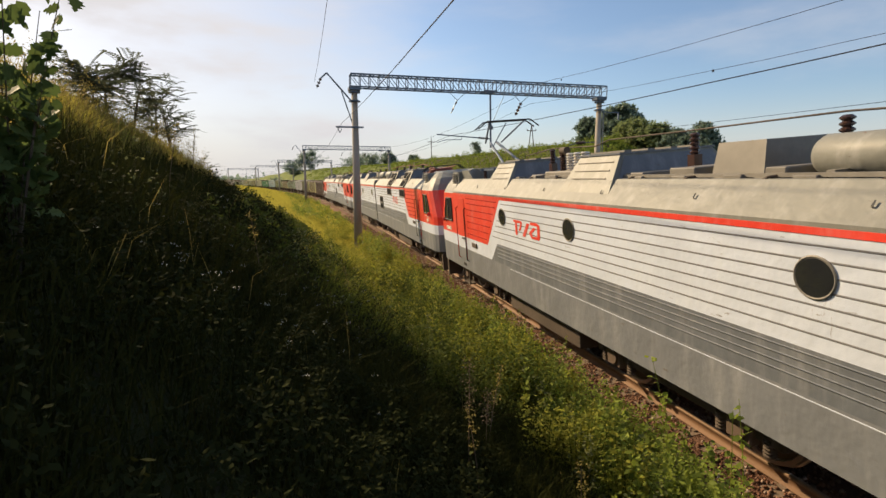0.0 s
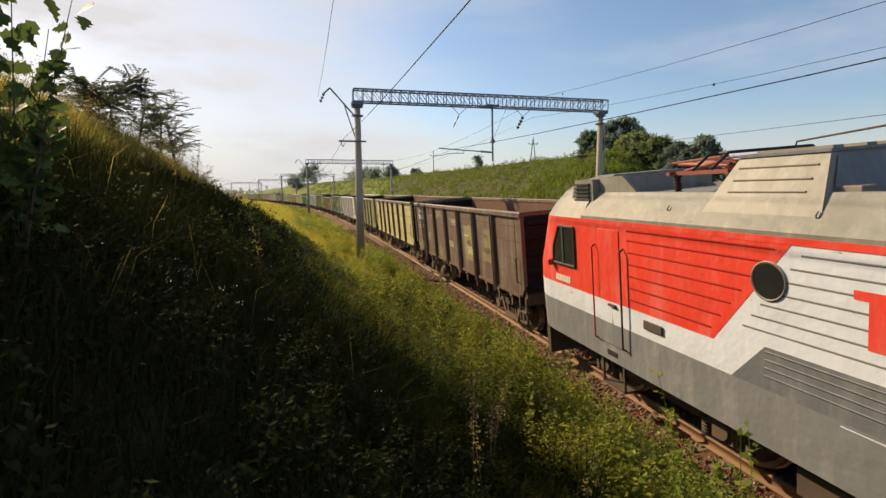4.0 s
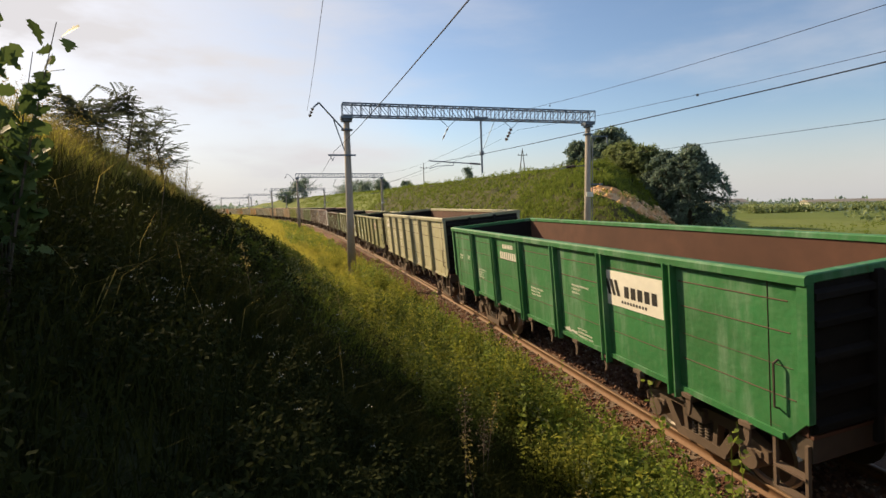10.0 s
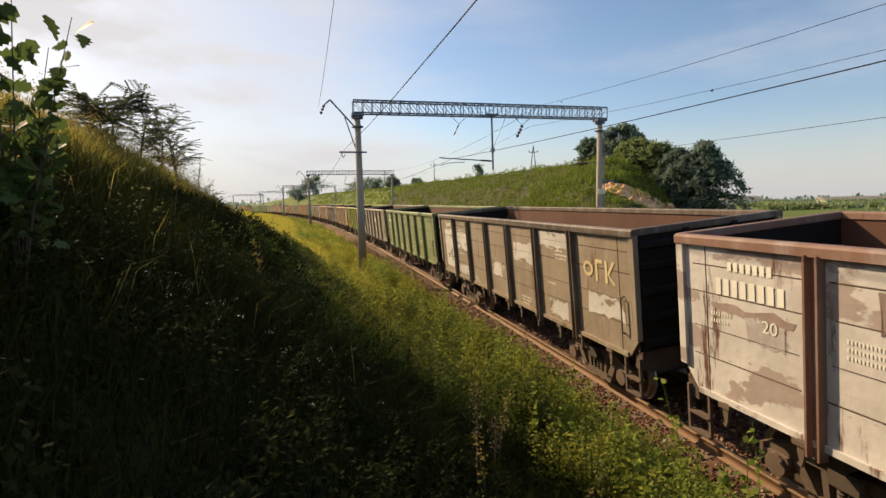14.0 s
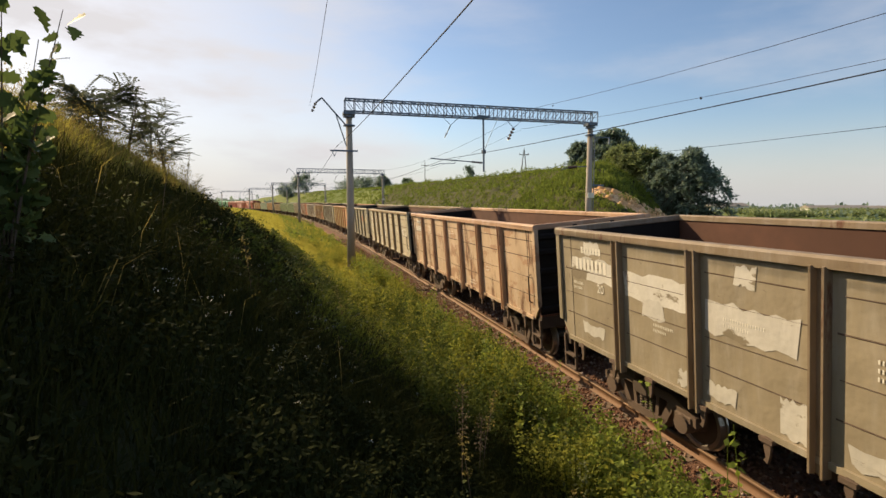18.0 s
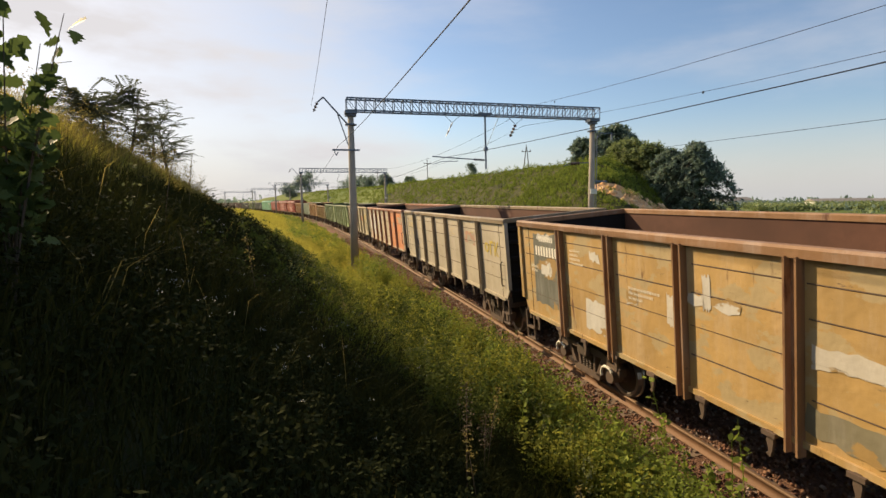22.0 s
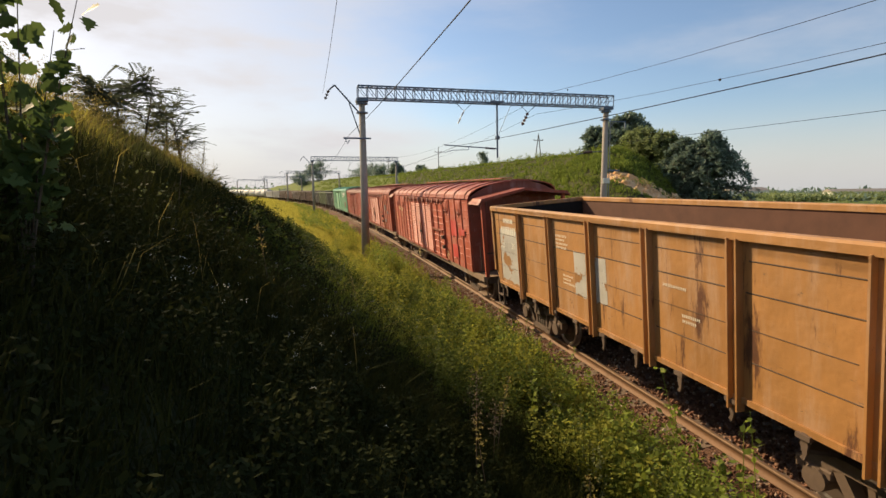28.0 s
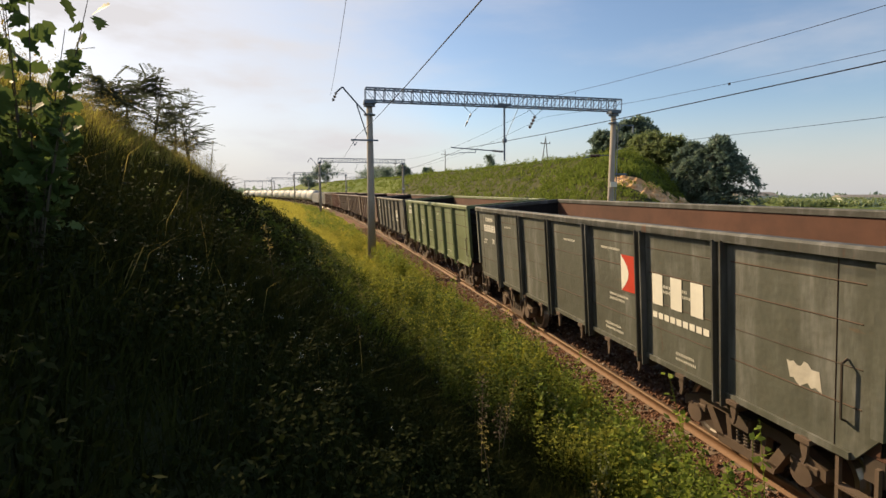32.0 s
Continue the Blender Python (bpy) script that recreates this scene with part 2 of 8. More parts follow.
def leafy(name, lo, hi, rough=0.6, through=0.35, spec=0.3):
    """Foliage: colour from leaf to leaf and from place to place; light shines through."""
    m, N, L, B = nodes_of(name)
    g, ramp = N.new("ShaderNodeNewGeometry"), N.new("ShaderNodeMixRGB")
    tc = N.new("ShaderNodeTexCoord")
    zone = noise_of(N, L, tc.outputs["Object"], 0.35, 4)
    ramp.inputs[1].default_value, ramp.inputs[2].default_value = (*lo, 1), (*hi, 1)
    L.new(g.outputs["Random Per Island"], ramp.inputs[0])
    c = mixed(N, L, step_of(N, L, zone, 0.35, 0.7), ramp.outputs[0], tuple(0.5 * (a + b) for a, b in zip(lo, hi)))
    L.new(c, B.inputs["Base Color"])
    set_in(B, rough, 0.0, spec)
    tr, ms, out = N.new("ShaderNodeBsdfTranslucent"), N.new("ShaderNodeMixShader"), N["Material Output"]
    L.new(c, tr.inputs["Color"])
    ms.inputs[0].default_value = through
    L.new(B.outputs[0], ms.inputs[1])
    L.new(tr.outputs[0], ms.inputs[2])
    L.new(ms.outputs[0], out.inputs["Surface"])
    return m


def mottled(name, a, b, c, s1=0.4, s2=6.0, rough=0.95, bump=0.6, dist=0.06):
    """Soil and stones: three colours at two scales, in world coordinates."""
    m, N, L, B = nodes_of(name)
    tc = N.new("ShaderNodeTexCoord")
    v = tc.outputs["Object"]
    big, fine = noise_of(N, L, v, s1, 5), noise_of(N, L, v, s2, 8, 0.7)
    q = mixed(N, L, step_of(N, L, big, 0.35, 0.65), a, b)
    q = mixed(N, L, step_of(N, L, fine, 0.45, 0.75), q, c)
    L.new(q, B.inputs["Base Color"])
    set_in(B, rough, 0, 0.2)
    bump_of(N, L, B, fine, bump, dist)
    return m


# soil kept dark; the slope's shade is partly put into its colour
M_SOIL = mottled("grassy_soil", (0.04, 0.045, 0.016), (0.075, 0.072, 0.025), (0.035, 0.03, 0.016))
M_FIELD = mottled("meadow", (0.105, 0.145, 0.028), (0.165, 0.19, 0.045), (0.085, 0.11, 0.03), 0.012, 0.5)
M_BALLAST = mottled("ballast_bed", (0.15, 0.074, 0.046), (0.185, 0.105, 0.07), (0.06, 0.036, 0.026), 0.6, 22, 0.95, 1.0, 0.05)
M_SAND = mottled("orange_sand", (0.66, 0.36, 0.15), (0.74, 0.50, 0.29), (0.36, 0.18, 0.085), 0.5, 2.2)
M_RAIL = plain("rusty_rail", (0.16, 0.085, 0.043), 0.7, 0.3, 0.3, 14)
M_RAILTOP = plain("worn_rail_head", (0.19, 0.115, 0.065), 0.6, 0.3, 0.25, 30, 0.05)
M_SLEEPER = plain("dusty_concrete_sleeper", (0.17, 0.12, 0.085), 0.9, 0, 0.3, 8, 0.5)
M_CONCRETE = plain("weathered_concrete", (0.33, 0.29, 0.24), 0.85, 0, 0.2, 5, 0.3)
M_GALV = plain("blue_grey_steel", (0.12, 0.15, 0.20), 0.5, 0.4, 0.25, 8)
M_WIRE = plain("dark_wire", (0.018, 0.018, 0.022), 0.8, 0.0, 0.1, 5, 0, 0.15)
M_INSUL = plain("brown_insulator", (0.06, 0.035, 0.03), 0.2, 0, 0.2, 5, 0)
M_STEEL = plain("grimy_dark_steel", (0.085, 0.062, 0.046), 0.8, 0.1, 0.4, 7, 0.4)
M_BOGIE = plain("dusty_brown_cast_steel", (0.125, 0.085, 0.06), 0.85, 0.0, 0.4, 6, 0.4)
M_WHEEL = plain("wheel_steel", (0.11, 0.08, 0.062), 0.65, 0.4, 0.3, 6, 0.2)
M_TREAD = plain("bright_wheel_rim", (0.42, 0.38, 0.34), 0.32, 0.9, 0.15, 10, 0.05)
M_RUSTY = plain("rusty_inside_steel", (0.105, 0.046, 0.028), 0.9, 0.0, 0.5, 2.2, 0.4)
M_BLACK = plain("sooty_black_steel", (0.018, 0.016, 0.015), 0.7, 0.1, 0.3, 5, 0.3)
M_WHITE = plain("white_marking_paint", (0.74, 0.71, 0.62), 0.7, 0, 0.15, 12, 0.1)
M_GLASS = plain("dark_cab_glass", (0.02, 0.022, 0.025), 0.06, 0, 0.1, 3, 0, 0.8)
M_RUBBER = plain("black_rubber", (0.02, 0.02, 0.02), 0.75, 0, 0.2, 8, 0.2)

# ---- the line of the track ----
# heading at the nearest place, bending to the left ahead; level, with the inner rail lower
X0, TH0, K0, K1, CANT = 7.1365, 0.25671, 0.000396, 8.4e-6, 4.6
_s = np.arange(-900.0, 1100.0, 0.5)
_k = np.where(_s < 0, np.clip(K0 + _s * 4e-6, 0, None), np.where(_s < 150, K0 + K1 * _s, np.clip(K0 + K1 * 150 - (_s - 330) * 2e-5 * (_s > 330), 0, None)))
_a = np.cumsum(_k) * 0.5
_a += TH0 - np.interp(0, _s, _a)
_x, _y = np.cumsum(-np.sin(_a)) * 0.5, np.cumsum(np.cos(_a)) * 0.5
_x += X0 - np.interp(0, _s, _x)
_y -= np.interp(0, _s, _y)


def line_at(s):
    return float(np.interp(s, _s, _x)), float(np.interp(s, _s, _y)), float(np.interp(s, _s, _a))


def on_line(s, u=0.0, z=0.0, cant=0.0):
    """A pose at s along the near track, u to the right of its middle: y points along it."""
    x, y, a = line_at(s)
    return Matrix.Translation((x + u * math.cos(a), y + u * math.sin(a), z)) @ Euler((0, radians(-cant), a)).to_matrix().to_4x4()


def to_line(x, y):
    """s and u of many places."""
    x, y = np.asarray(x, float), np.asarray(y, float)
    s = np.empty(x.shape)
    pick = (_s > -420) & (_s < 700)
    ls, lx, ly = _s[pick][::4], _x[pick][::4], _y[pick][::4]
    for i in range(0, len(x), 4000):
        d = (x[i:i + 4000, None] - lx) ** 2 + (y[i:i + 4000, None] - ly) ** 2
        s[i:i + 4000] = ls[d.argmin(1)]
    for _ in range(3):
        a = np.interp(s, _s, _a)
        s = s + (x - np.interp(s, _s, _x)) * -np.sin(a) + (y - np.interp(s, _s, _y)) * np.cos(a)
    a = np.interp(s, _s, _a)
    return s, (x - np.interp(s, _s, _x)) * np.cos(a) + (y - np.interp(s, _s, _y)) * np.sin(a)


def smooth01(x):
    x = np.clip(x, 0, 1)
    return x * x * (3 - 2 * x)


def waves(x, y, seed=0):
    """Soft unevenness between -1 and 1."""
    r = np.random.RandomState(seed)
    z = 0
    for k in range(7):
        a, f, p = r.uniform(0, 6.28), 0.25 * 1.75 ** k, r.uniform(0, 6.28)
        z = z + np.sin(f * (x * math.cos(a) + y * math.sin(a)) + p + 1.7 * np.sin(0.6 * f * (y * math.cos(a) - x * math.sin(a)) + p)) / 1.5 ** k
    return z / 2.6


def ground_z(x, y):
    s, u = to_line(x, y)
    crest = np.interp(s, [-60, 0, 9, 13, 16, 18.5, 23, 28, 36, 45, 60, 110, 200, 400], [5.9, 5.6, 5.35, 5.1, 4.75, 4.1, 3.45, 2.8, 2.2, 1.7, 1.45, 1.25, 1.1, 0.9])
    up = np.interp(u, [-14, -12, -10.6, -9.8, -7, -5.6, -4.4, -3.4, -2.5], [0.96, 0.98, 0.95, 0.89, 0.475, 0.27, 0.20, 0.13, 0.0])
    left = -0.5 + (crest + 0.5) * up
    left = np.where(u < -14, -0.5 + (crest + 0.5) * (0.96 + 0.0 * u), left)
    end = smooth01((s - 30.5 - 0.9 * np.clip(u - 19, 0, 200) + 1.2 * waves(x, y, 9)) / 16.0)
    hill = np.interp(u, [9.5, 12.5, 16, 20, 25, 32, 60, 140, 220], [0, 0.2, 2.8, 6.0, 8.6, 9.2, 9.8, 8.0, 1.0])
    fade = 1 - smooth01((s - 260) / 160)
    right = -0.75 + hill * end * fade
    z = np.where(u < 0, left, right)
    rough = np.clip((np.abs(u) - 2.6) / 3, 0, 1)
    z = z + rough * (0.16 * waves(x, y, 3) + 0.28 * waves(x * 0.3, y * 0.3, 4) * np.clip((np.abs(u) - 9) / 4, 0, 1))
    far = np.hypot(x, y)
    z = z * np.clip(1 - (far - 600) / 500, 0, 1) - 2.5 * np.clip((far - 600) / 500, 0, 1)
    return z - 0.012 * np.clip(far - 180, 0, None) * smooth01((x - 0.3 * y) / (0.4 * far + 1))
def on_scar(s, u, z):
    """Where the turf has slid off the near end of the far bank."""
    edge = 0.3 * waves(s * 2.5, u * 2.5, 14)
    top = np.interp(u, [20, 21.8, 22.8, 25.5, 29.3, 33, 36], [5.2, 5.5, 5.0, 4.1, 3.0, 2.0, 1.0])
    foot = np.interp(u, [20, 20.6, 21.6, 23.8, 29, 36], [4.4, 3.6, 3.2, 2.0, 1.1, 0.2])
    return (u > 20.0) & (u < 36) & (s < 52) & (z < top + edge) & (z > foot + edge)


# ---- ground ----
def spread(near0, near1, step, far, grow=1.12):
    a = list(np.arange(near0, near1 + 1e-6, step))
    d, lo, hi = step, a[0], a[-1]
    head, tail = [], []
    while lo > -far:
        d = min(d * grow, 300)
        lo -= d
        head.append(lo)
    d = step
    while hi < far:
        d = min(d * grow, 300)
        hi += d
        tail.append(hi)
    return np.array(head[::-1] + a + tail)


gx, gy = spread(-26, 46, 0.55, 4200), spread(-14, 120, 0.8, 4200)
GX, GY = np.meshgrid(gx, gy)
gz = ground_z(GX.ravel(), GY.ravel())
gs, gu = to_line(GX.ravel(), GY.ravel())
bed = (gu > -2.9) & (gu < 8.6) & (gs > -400) & (gs < 650)
gz = np.where(bed, np.minimum(gz, -0.75), gz)
nx, ny = len(gx), len(gy)
idx = np.arange(nx * ny).reshape(ny, nx)
quads = np.stack([idx[:-1, :-1], idx[:-1, 1:], idx[1:, 1:], idx[1:, :-1]], -1).reshape(-1, 4)
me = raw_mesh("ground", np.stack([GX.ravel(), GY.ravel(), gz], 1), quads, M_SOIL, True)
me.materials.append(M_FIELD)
me.materials.append(M_SAND)
fs, fu = gs[quads].mean(1), gu[quads].mean(1)
fz = gz[quads].mean(1)
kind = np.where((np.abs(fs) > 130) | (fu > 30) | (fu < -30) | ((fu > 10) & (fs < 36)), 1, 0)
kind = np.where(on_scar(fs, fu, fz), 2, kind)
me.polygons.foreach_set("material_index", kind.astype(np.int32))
ground = tagged(new("ground", me), "grassy railway cutting with a sandy bank and open meadows", "ground", kind="structure")

# ---- track bed: ballast with shoulders, sleepers, rails ----
def swept(name, prof, s0, s1, ds, u, mat, cant=CANT, smooth=False, z=0.0):
    """A profile of (x, z) drawn along the track at u."""
    ss = np.arange(s0, s1 + ds * 0.5, ds)
    n = len(prof)
    v = []
    for s in ss:
        m = on_line(s, u, z, cant)
        v += [tuple(m @ Vector((px, 0, pz))) for px, pz in prof]
    f = []
    for k in range(len(ss) - 1):
        for i in range(n - 1):
            f.append((k * n + i, k * n + i + 1, (k + 1) * n + i + 1, (k + 1) * n + i))
    return raw_mesh(name, np.array(v), np.array(f), mat, smooth)


BED = [(-3.1, -0.82), (-2.65, -0.55), (-2.1, -0.30), (-1.6, -0.20), (-1.05, -0.185), (-0.6, -0.205), (0.6, -0.205), (1.05, -0.185), (1.6, -0.20), (2.1, -0.30), (3.0, -0.9)]
tagged(new("track_bed", swept("track_bed", BED, -300, 560, 2.0, 0, M_BALLAST)), "reddish-brown crushed stone bed under the railway track", "track bed", kind="structure")
tagged(new("track_bed", swept("track_bed", BED, -300, 560, 2.0, 5.2, M_BALLAST)), "reddish-brown crushed stone bed under the second railway track", "track bed", kind="structure")
RAIL_U = 0.797
HEAD = [(-0.036, -0.036), (-0.037, -0.008), (-0.030, 0.0), (0.030, 0.0), (0.037, -0.008), (0.036, -0.036)]
BODY = [(-0.036, -0.036), (-0.010, -0.055), (-0.010, -0.145), (-0.065, -0.168), (-0.070, -0.182), (0.070, -0.182), (0.065, -0.168), (0.010, -0.145), (0.010, -0.055), (0.036, -0.036)]
for track_u in (0.0, 5.2):
    railway = tagged(new("railway_track"), "pair of rusty steel rails on concrete sleepers", "railway track", "railway tracks")
    railway.empty_display_size = 0.3
    for side in (-1, 1):
        shift = side * RAIL_U
        r = part("rail", swept("rail", [(x + shift, z) for x, z in BODY + BODY[:1]], -200, 420, 1.0, track_u, M_RAIL), railway)
        part("rail_head", swept("rail_head", [(x + shift, z) for x, z in HEAD], -200, 420, 1.0, track_u, M_RAILTOP), r, label="polished running surface")
    sl = Mesh().prism([(-1.35, -0.20), (-1.35, -0.33), (1.35, -0.33), (1.35, -0.20), (1.05, -0.175), (0.6, -0.185), (0.3, -0.22), (-0.3, -0.22), (-0.6, -0.185), (-1.05, -0.175)], "y", -0.14, 0.14)
    for side in (-1, 1):
        for d in (-0.11, 0.11):
            sl.box(side * RAIL_U + d - 0.03, side * RAIL_U + d + 0.03, -0.06, 0.06, -0.19, -0.155)
    sl_me = sl.mesh("sleeper", M_SLEEPER)
    if track_u == 0.0:
        for i in range(130):
            part("sleeper", sl_me, railway, turn=on_line(-2 + i * 0.545, track_u, 0.0, CANT + random.uniform(-0.2, 0.2)))
        far0, far1 = -2 + 130 * 0.545, 200
    else:
        far0, far1 = -4, 60
    v0 = np.array([p.co[:] for p in sl_me.vertices])
    tri = [q for p in sl_me.polygons for q in [(p.vertices[0], p.vertices[k], p.vertices[k + 1]) for k in range(1, len(p.vertices) - 1)]]
    vs, fs2 = [], []
    for i, s in enumerate(np.arange(far0, far1, 0.545)):
        m = np.array(on_line(s, track_u, 0, CANT))
        vs.append(v0 @ m[:3, :3].T + m[:3, 3])
        fs2.append(np.array(tri) + i * len(v0))
    tagged(part("far_sleepers", raw_mesh("far_sleepers", np.concatenate(vs), np.concatenate(fs2), M_SLEEPER), railway), kind="stuff")

# ---- loose stones of the ballast on the near shoulder ----
def stones(name, count, s0, s1, u0, u1, size, mat, seed, zfun):
    r = np.random.RandomState(seed)
    base = np.array([(1, 0, 0), (-1, 0, 0), (0, 1, 0), (0, -1, 0), (0, 0, 1), (0, 0, -1)], float)
    tri = np.array([(0, 2, 4), (2, 1, 4), (1, 3, 4), (3, 0, 4), (2, 0, 5), (1, 2, 5), (3, 1, 5), (0, 3, 5)])
    s = s0 + (s1 - s0) * r.rand(count) ** 1.6
    u = r.uniform(u0, u1, count)
    x, y, a = np.interp(s, _s, _x), np.interp(s, _s, _y), np.interp(s, _s, _a)
    px, py, pz = x + u * np.cos(a), y + u * np.sin(a), zfun(u)
    sc = size * r.uniform(0.5, 1.5, (count, 1, 1)) * r.uniform(0.6, 1.2, (count, 6, 3))
    v = base[None] * sc
    th, ph = r.uniform(0, 6.28, count), r.uniform(-0.8, 0.8, count)
    c, sn = np.cos(th)[:, None], np.sin(th)[:, None]
    v = np.stack([v[..., 0] * c - v[..., 1] * sn, v[..., 0] * sn + v[..., 1] * c, v[..., 2]], -1)
    c, sn = np.cos(ph)[:, None], np.sin(ph)[:, None]
    v = np.stack([v[..., 0], v[..., 1] * c - v[..., 2] * sn, v[..., 1] * sn + v[..., 2] * c], -1)
    v += np.stack([px, py, pz], -1)[:, None]
    f = tri[None] + 6 * np.arange(count)[:, None, None]
    return tagged(new(name, raw_mesh(name, v.reshape(-1, 3), f.reshape(-1, 3), mat)), "loose reddish-brown and grey ballast stones beside the rail", "gravel", kind="stuff")


def stone_mat():
    m, N, L, B = nodes_of("ballast_stone")
    g = N.new("ShaderNodeNewGeometry")
    ramp = N.new("ShaderNodeValToRGB")
    for pos, col in ((0.0, (0.09, 0.044, 0.028)), (0.45, (0.19, 0.094, 0.058)), (0.85, (0.25, 0.15, 0.10))):
        e = ramp.color_ramp.elements.new(pos)
        e.color = (*col, 1)
    ramp.color_ramp.elements[-1].color = (0.42, 0.34, 0.28, 1)
    L.new(g.outputs["Random Per Island"], ramp.inputs[0])
    L.new(ramp.outputs[0], B.inputs["Base Color"])
    set_in(B, 0.9, 0, 0.2)
    return m


M_STONE = stone_mat()
SHOULDER = lambda u: np.interp(u, [p[0] for p in BED], [p[1] for p in BED]) + u * math.sin(radians(CANT)) + 0.02
stones("ballast_stones", 30000, 2, 60, -2.75, -1.36, 0.032, M_STONE, 11, SHOULDER)
stones("ballast_stones", 4000, 2, 40, -1.36, -0.9, 0.026, M_STONE, 13, SHOULDER)
stones("ballast_stones", 9000, 2, 34, -0.7, 1.2, 0.035, M_STONE, 12, SHOULDER)

# ---- catenary gantries ----
def lattice(x0, x1, zt, zb, d, bays):
    g = Mesh()
    for y in (-d, d):
        for z in (zt, zb):
            g.box(x0, x1, y - 0.035, y + 0.035, z - 0.035, z + 0.035)
    step = (x1 - x0) / bays
    for i in range(bays + 1):
        x = x0 + i * step
        for y in (-d, d):
            g.box(x - 0.02, x + 0.02, y - 0.02, y + 0.02, zb, zt)
        for z in (zt, zb):
            g.tube((x, -d, z), (x, d, z), 0.018, n=4)
        if i < bays:
            lean = i < bays / 2
            for y in (-d, d):
                a, b = ((x, y, zt), (x + step, y, zb)) if lean else ((x, y, zb), (x + step, y, zt))
                g.tube(a, b, 0.02, n=4)
            g.tube((x, -d, zt), (x + step, d, zt), 0.015, n=4)
    return g


def insulator(g, a, b, n=5, r=0.075):
    a, b = Vector(a), Vector(b)
    g.tube(a, b, 0.02, n=6)
    for k in range(n):
        p, q = a.lerp(b, (k + 0.25) / n), a.lerp(b, (k + 0.75) / n)
        g.tube(p, q, r, r * 0.55, 10)


def gantry(s, ul, ur, top, hang, near=True):
    g = tagged(new("catenary_gantry"), "lattice steel gantry on two concrete poles over both tracks", "gantry", "catenary gantries")
    g.matrix_world = on_line(s)
    zb = top - 0.62
    for k, (u, foot) in enumerate(((ul, -0.6), (ur, -1.2))):
        pole = part("pole", Mesh().tube((u, 0, foot), (u, 0, zb), 0.23, 0.15, 16).mesh("pole", M_CONCRETE, smooth=True), g, label="tapered round concrete pole")
        for z in (zb - 0.25, zb - 0.7):
            part("pole_clamp", Mesh().lathe([(0.16, -0.05), (0.22, -0.05), (0.22, -0.03), (0.30, -0.03), (0.30, 0.03), (0.22, 0.03), (0.22, 0.05), (0.16, 0.05)], "z", 12, (u, 0, z)).mesh("pole_clamp", M_GALV), pole)
        part("cap_plate", Mesh().box(u - 0.3, u + 0.3, -0.3, 0.3, zb - 0.16, zb - 0.02).mesh("cap_plate", M_GALV), pole)
    part("crossbeam", lattice(ul - 0.2, ur + 0.3, top, zb, 0.28, 30).mesh("crossbeam", M_GALV), g, label="blue-grey lattice crossbeam")
    for y in (-0.32, 0.32):
        part("splice", Mesh().box(hang - 0.5, hang + 0.28, y - 0.012, y + 0.012, zb - 0.02, zb + 0.1).mesh("splice", M_GALV), g)
    hanger = part("hanger", Mesh().tube((hang, 0, zb), (hang + 0.05, 0, 5.55), 0.055, n=8).tube((hang + 0.85, 0, zb), (hang + 0.05, 0, 6.7), 0.015, n=5).box(hang - 0.06, hang + 0.14, -0.1, 0.1, 6.55, 6.75).mesh("hanger", M_GALV), g)
    arm = Mesh().tube((hang, 0, 6.05), (0.2, 0, 6.22), 0.03, n=6).tube((0.2, 0, 6.22), (0.1, 0, 6.25), 0.03, n=6)
    arm.line([(1.5, 0, 6.12), (1.5, 0, 5.98), (0.6, 0, 5.95), (0.1, 0, 5.8)], 0.018, 5)
    part("cantilever", arm.mesh("cantilever", M_GALV), hanger)
    ins = Mesh()
    insulator(ins, (hang - 0.08, 0, 6.05), (hang - 0.7, 0, 6.09))
    part("insulator", ins.mesh("insulator", M_INSUL), hanger)
    arm2 = Mesh().line([(ur - 0.2, 0, 5.95), (ur - 1.1, 0, 5.93), (ur - 1.9, 0, 5.75)], 0.03, 6)
    c2 = part("cantilever", arm2.mesh("cantilever", M_GALV), g)
    ins = Mesh()
    insulator(ins, (ur - 0.85, 0, 5.93), (ur - 1.45, 0, 5.88), 6, 0.1)
    part("insulator", ins.mesh("insulator", M_INSUL), c2)
    # small arms on the poles
    side = Mesh().line([(ul - 0.1, 0, zb - 0.75), (ul - 1.35, 0, top + 0.02), (ul - 1.65, 0, top - 0.25)], 0.04, 6)
    side.tube((ul - 0.15, 0, zb - 1.75), (ul - 0.65, 0, zb - 0.2), 0.03, n=6)
    b1 = part("feeder_bracket", side.mesh("feeder_bracket", M_GALV), g)
    ins = Mesh()
    insulator(ins, (ul - 1.65, 0, top - 0.25), (ul - 1.85, 0, top - 0.72), 3, 0.09)
    part("insulator", ins.mesh("insulator", M_INSUL), b1)
    low = Mesh().box(ul - 1.0, ul + 0.4, -0.25, -0.17, 6.45, 6.53).line([(ul - 0.9, -0.2, 6.45), (ul - 0.8, -0.2, 6.2), (ul - 0.7, -0.2, 6.4)], 0.02, 5)
    part("wire_bracket", low.mesh("wire_bracket", M_GALV), g)
    rb = Mesh().box(ur + 0.1, ur + 1.35, -0.03, 0.03, 7.68, 7.74).line([(ur + 0.1, 0, 7.1), (ur + 0.6, 0, 7.7)], 0.025, 5).box(ur + 1.28, ur + 1.34, -0.03, 0.03, 7.3, 7.7)
    rb.box(ur + 0.15, ur + 1.0, -0.05, 0.05, 4.8, 4.9).tube((ur + 0.32, 0, 2.5), (ur + 0.32, 0, 7.7), 0.03, n=6)
    part("feeder_bracket", rb.mesh("feeder_bracket", M_GALV), g)
    part("number_plate", Mesh().box(ur - 0.22, ur + 0.22, -0.26, -0.22, 4.1, 4.4).mesh("number_plate", M_WHITE), g, label="small white plate")
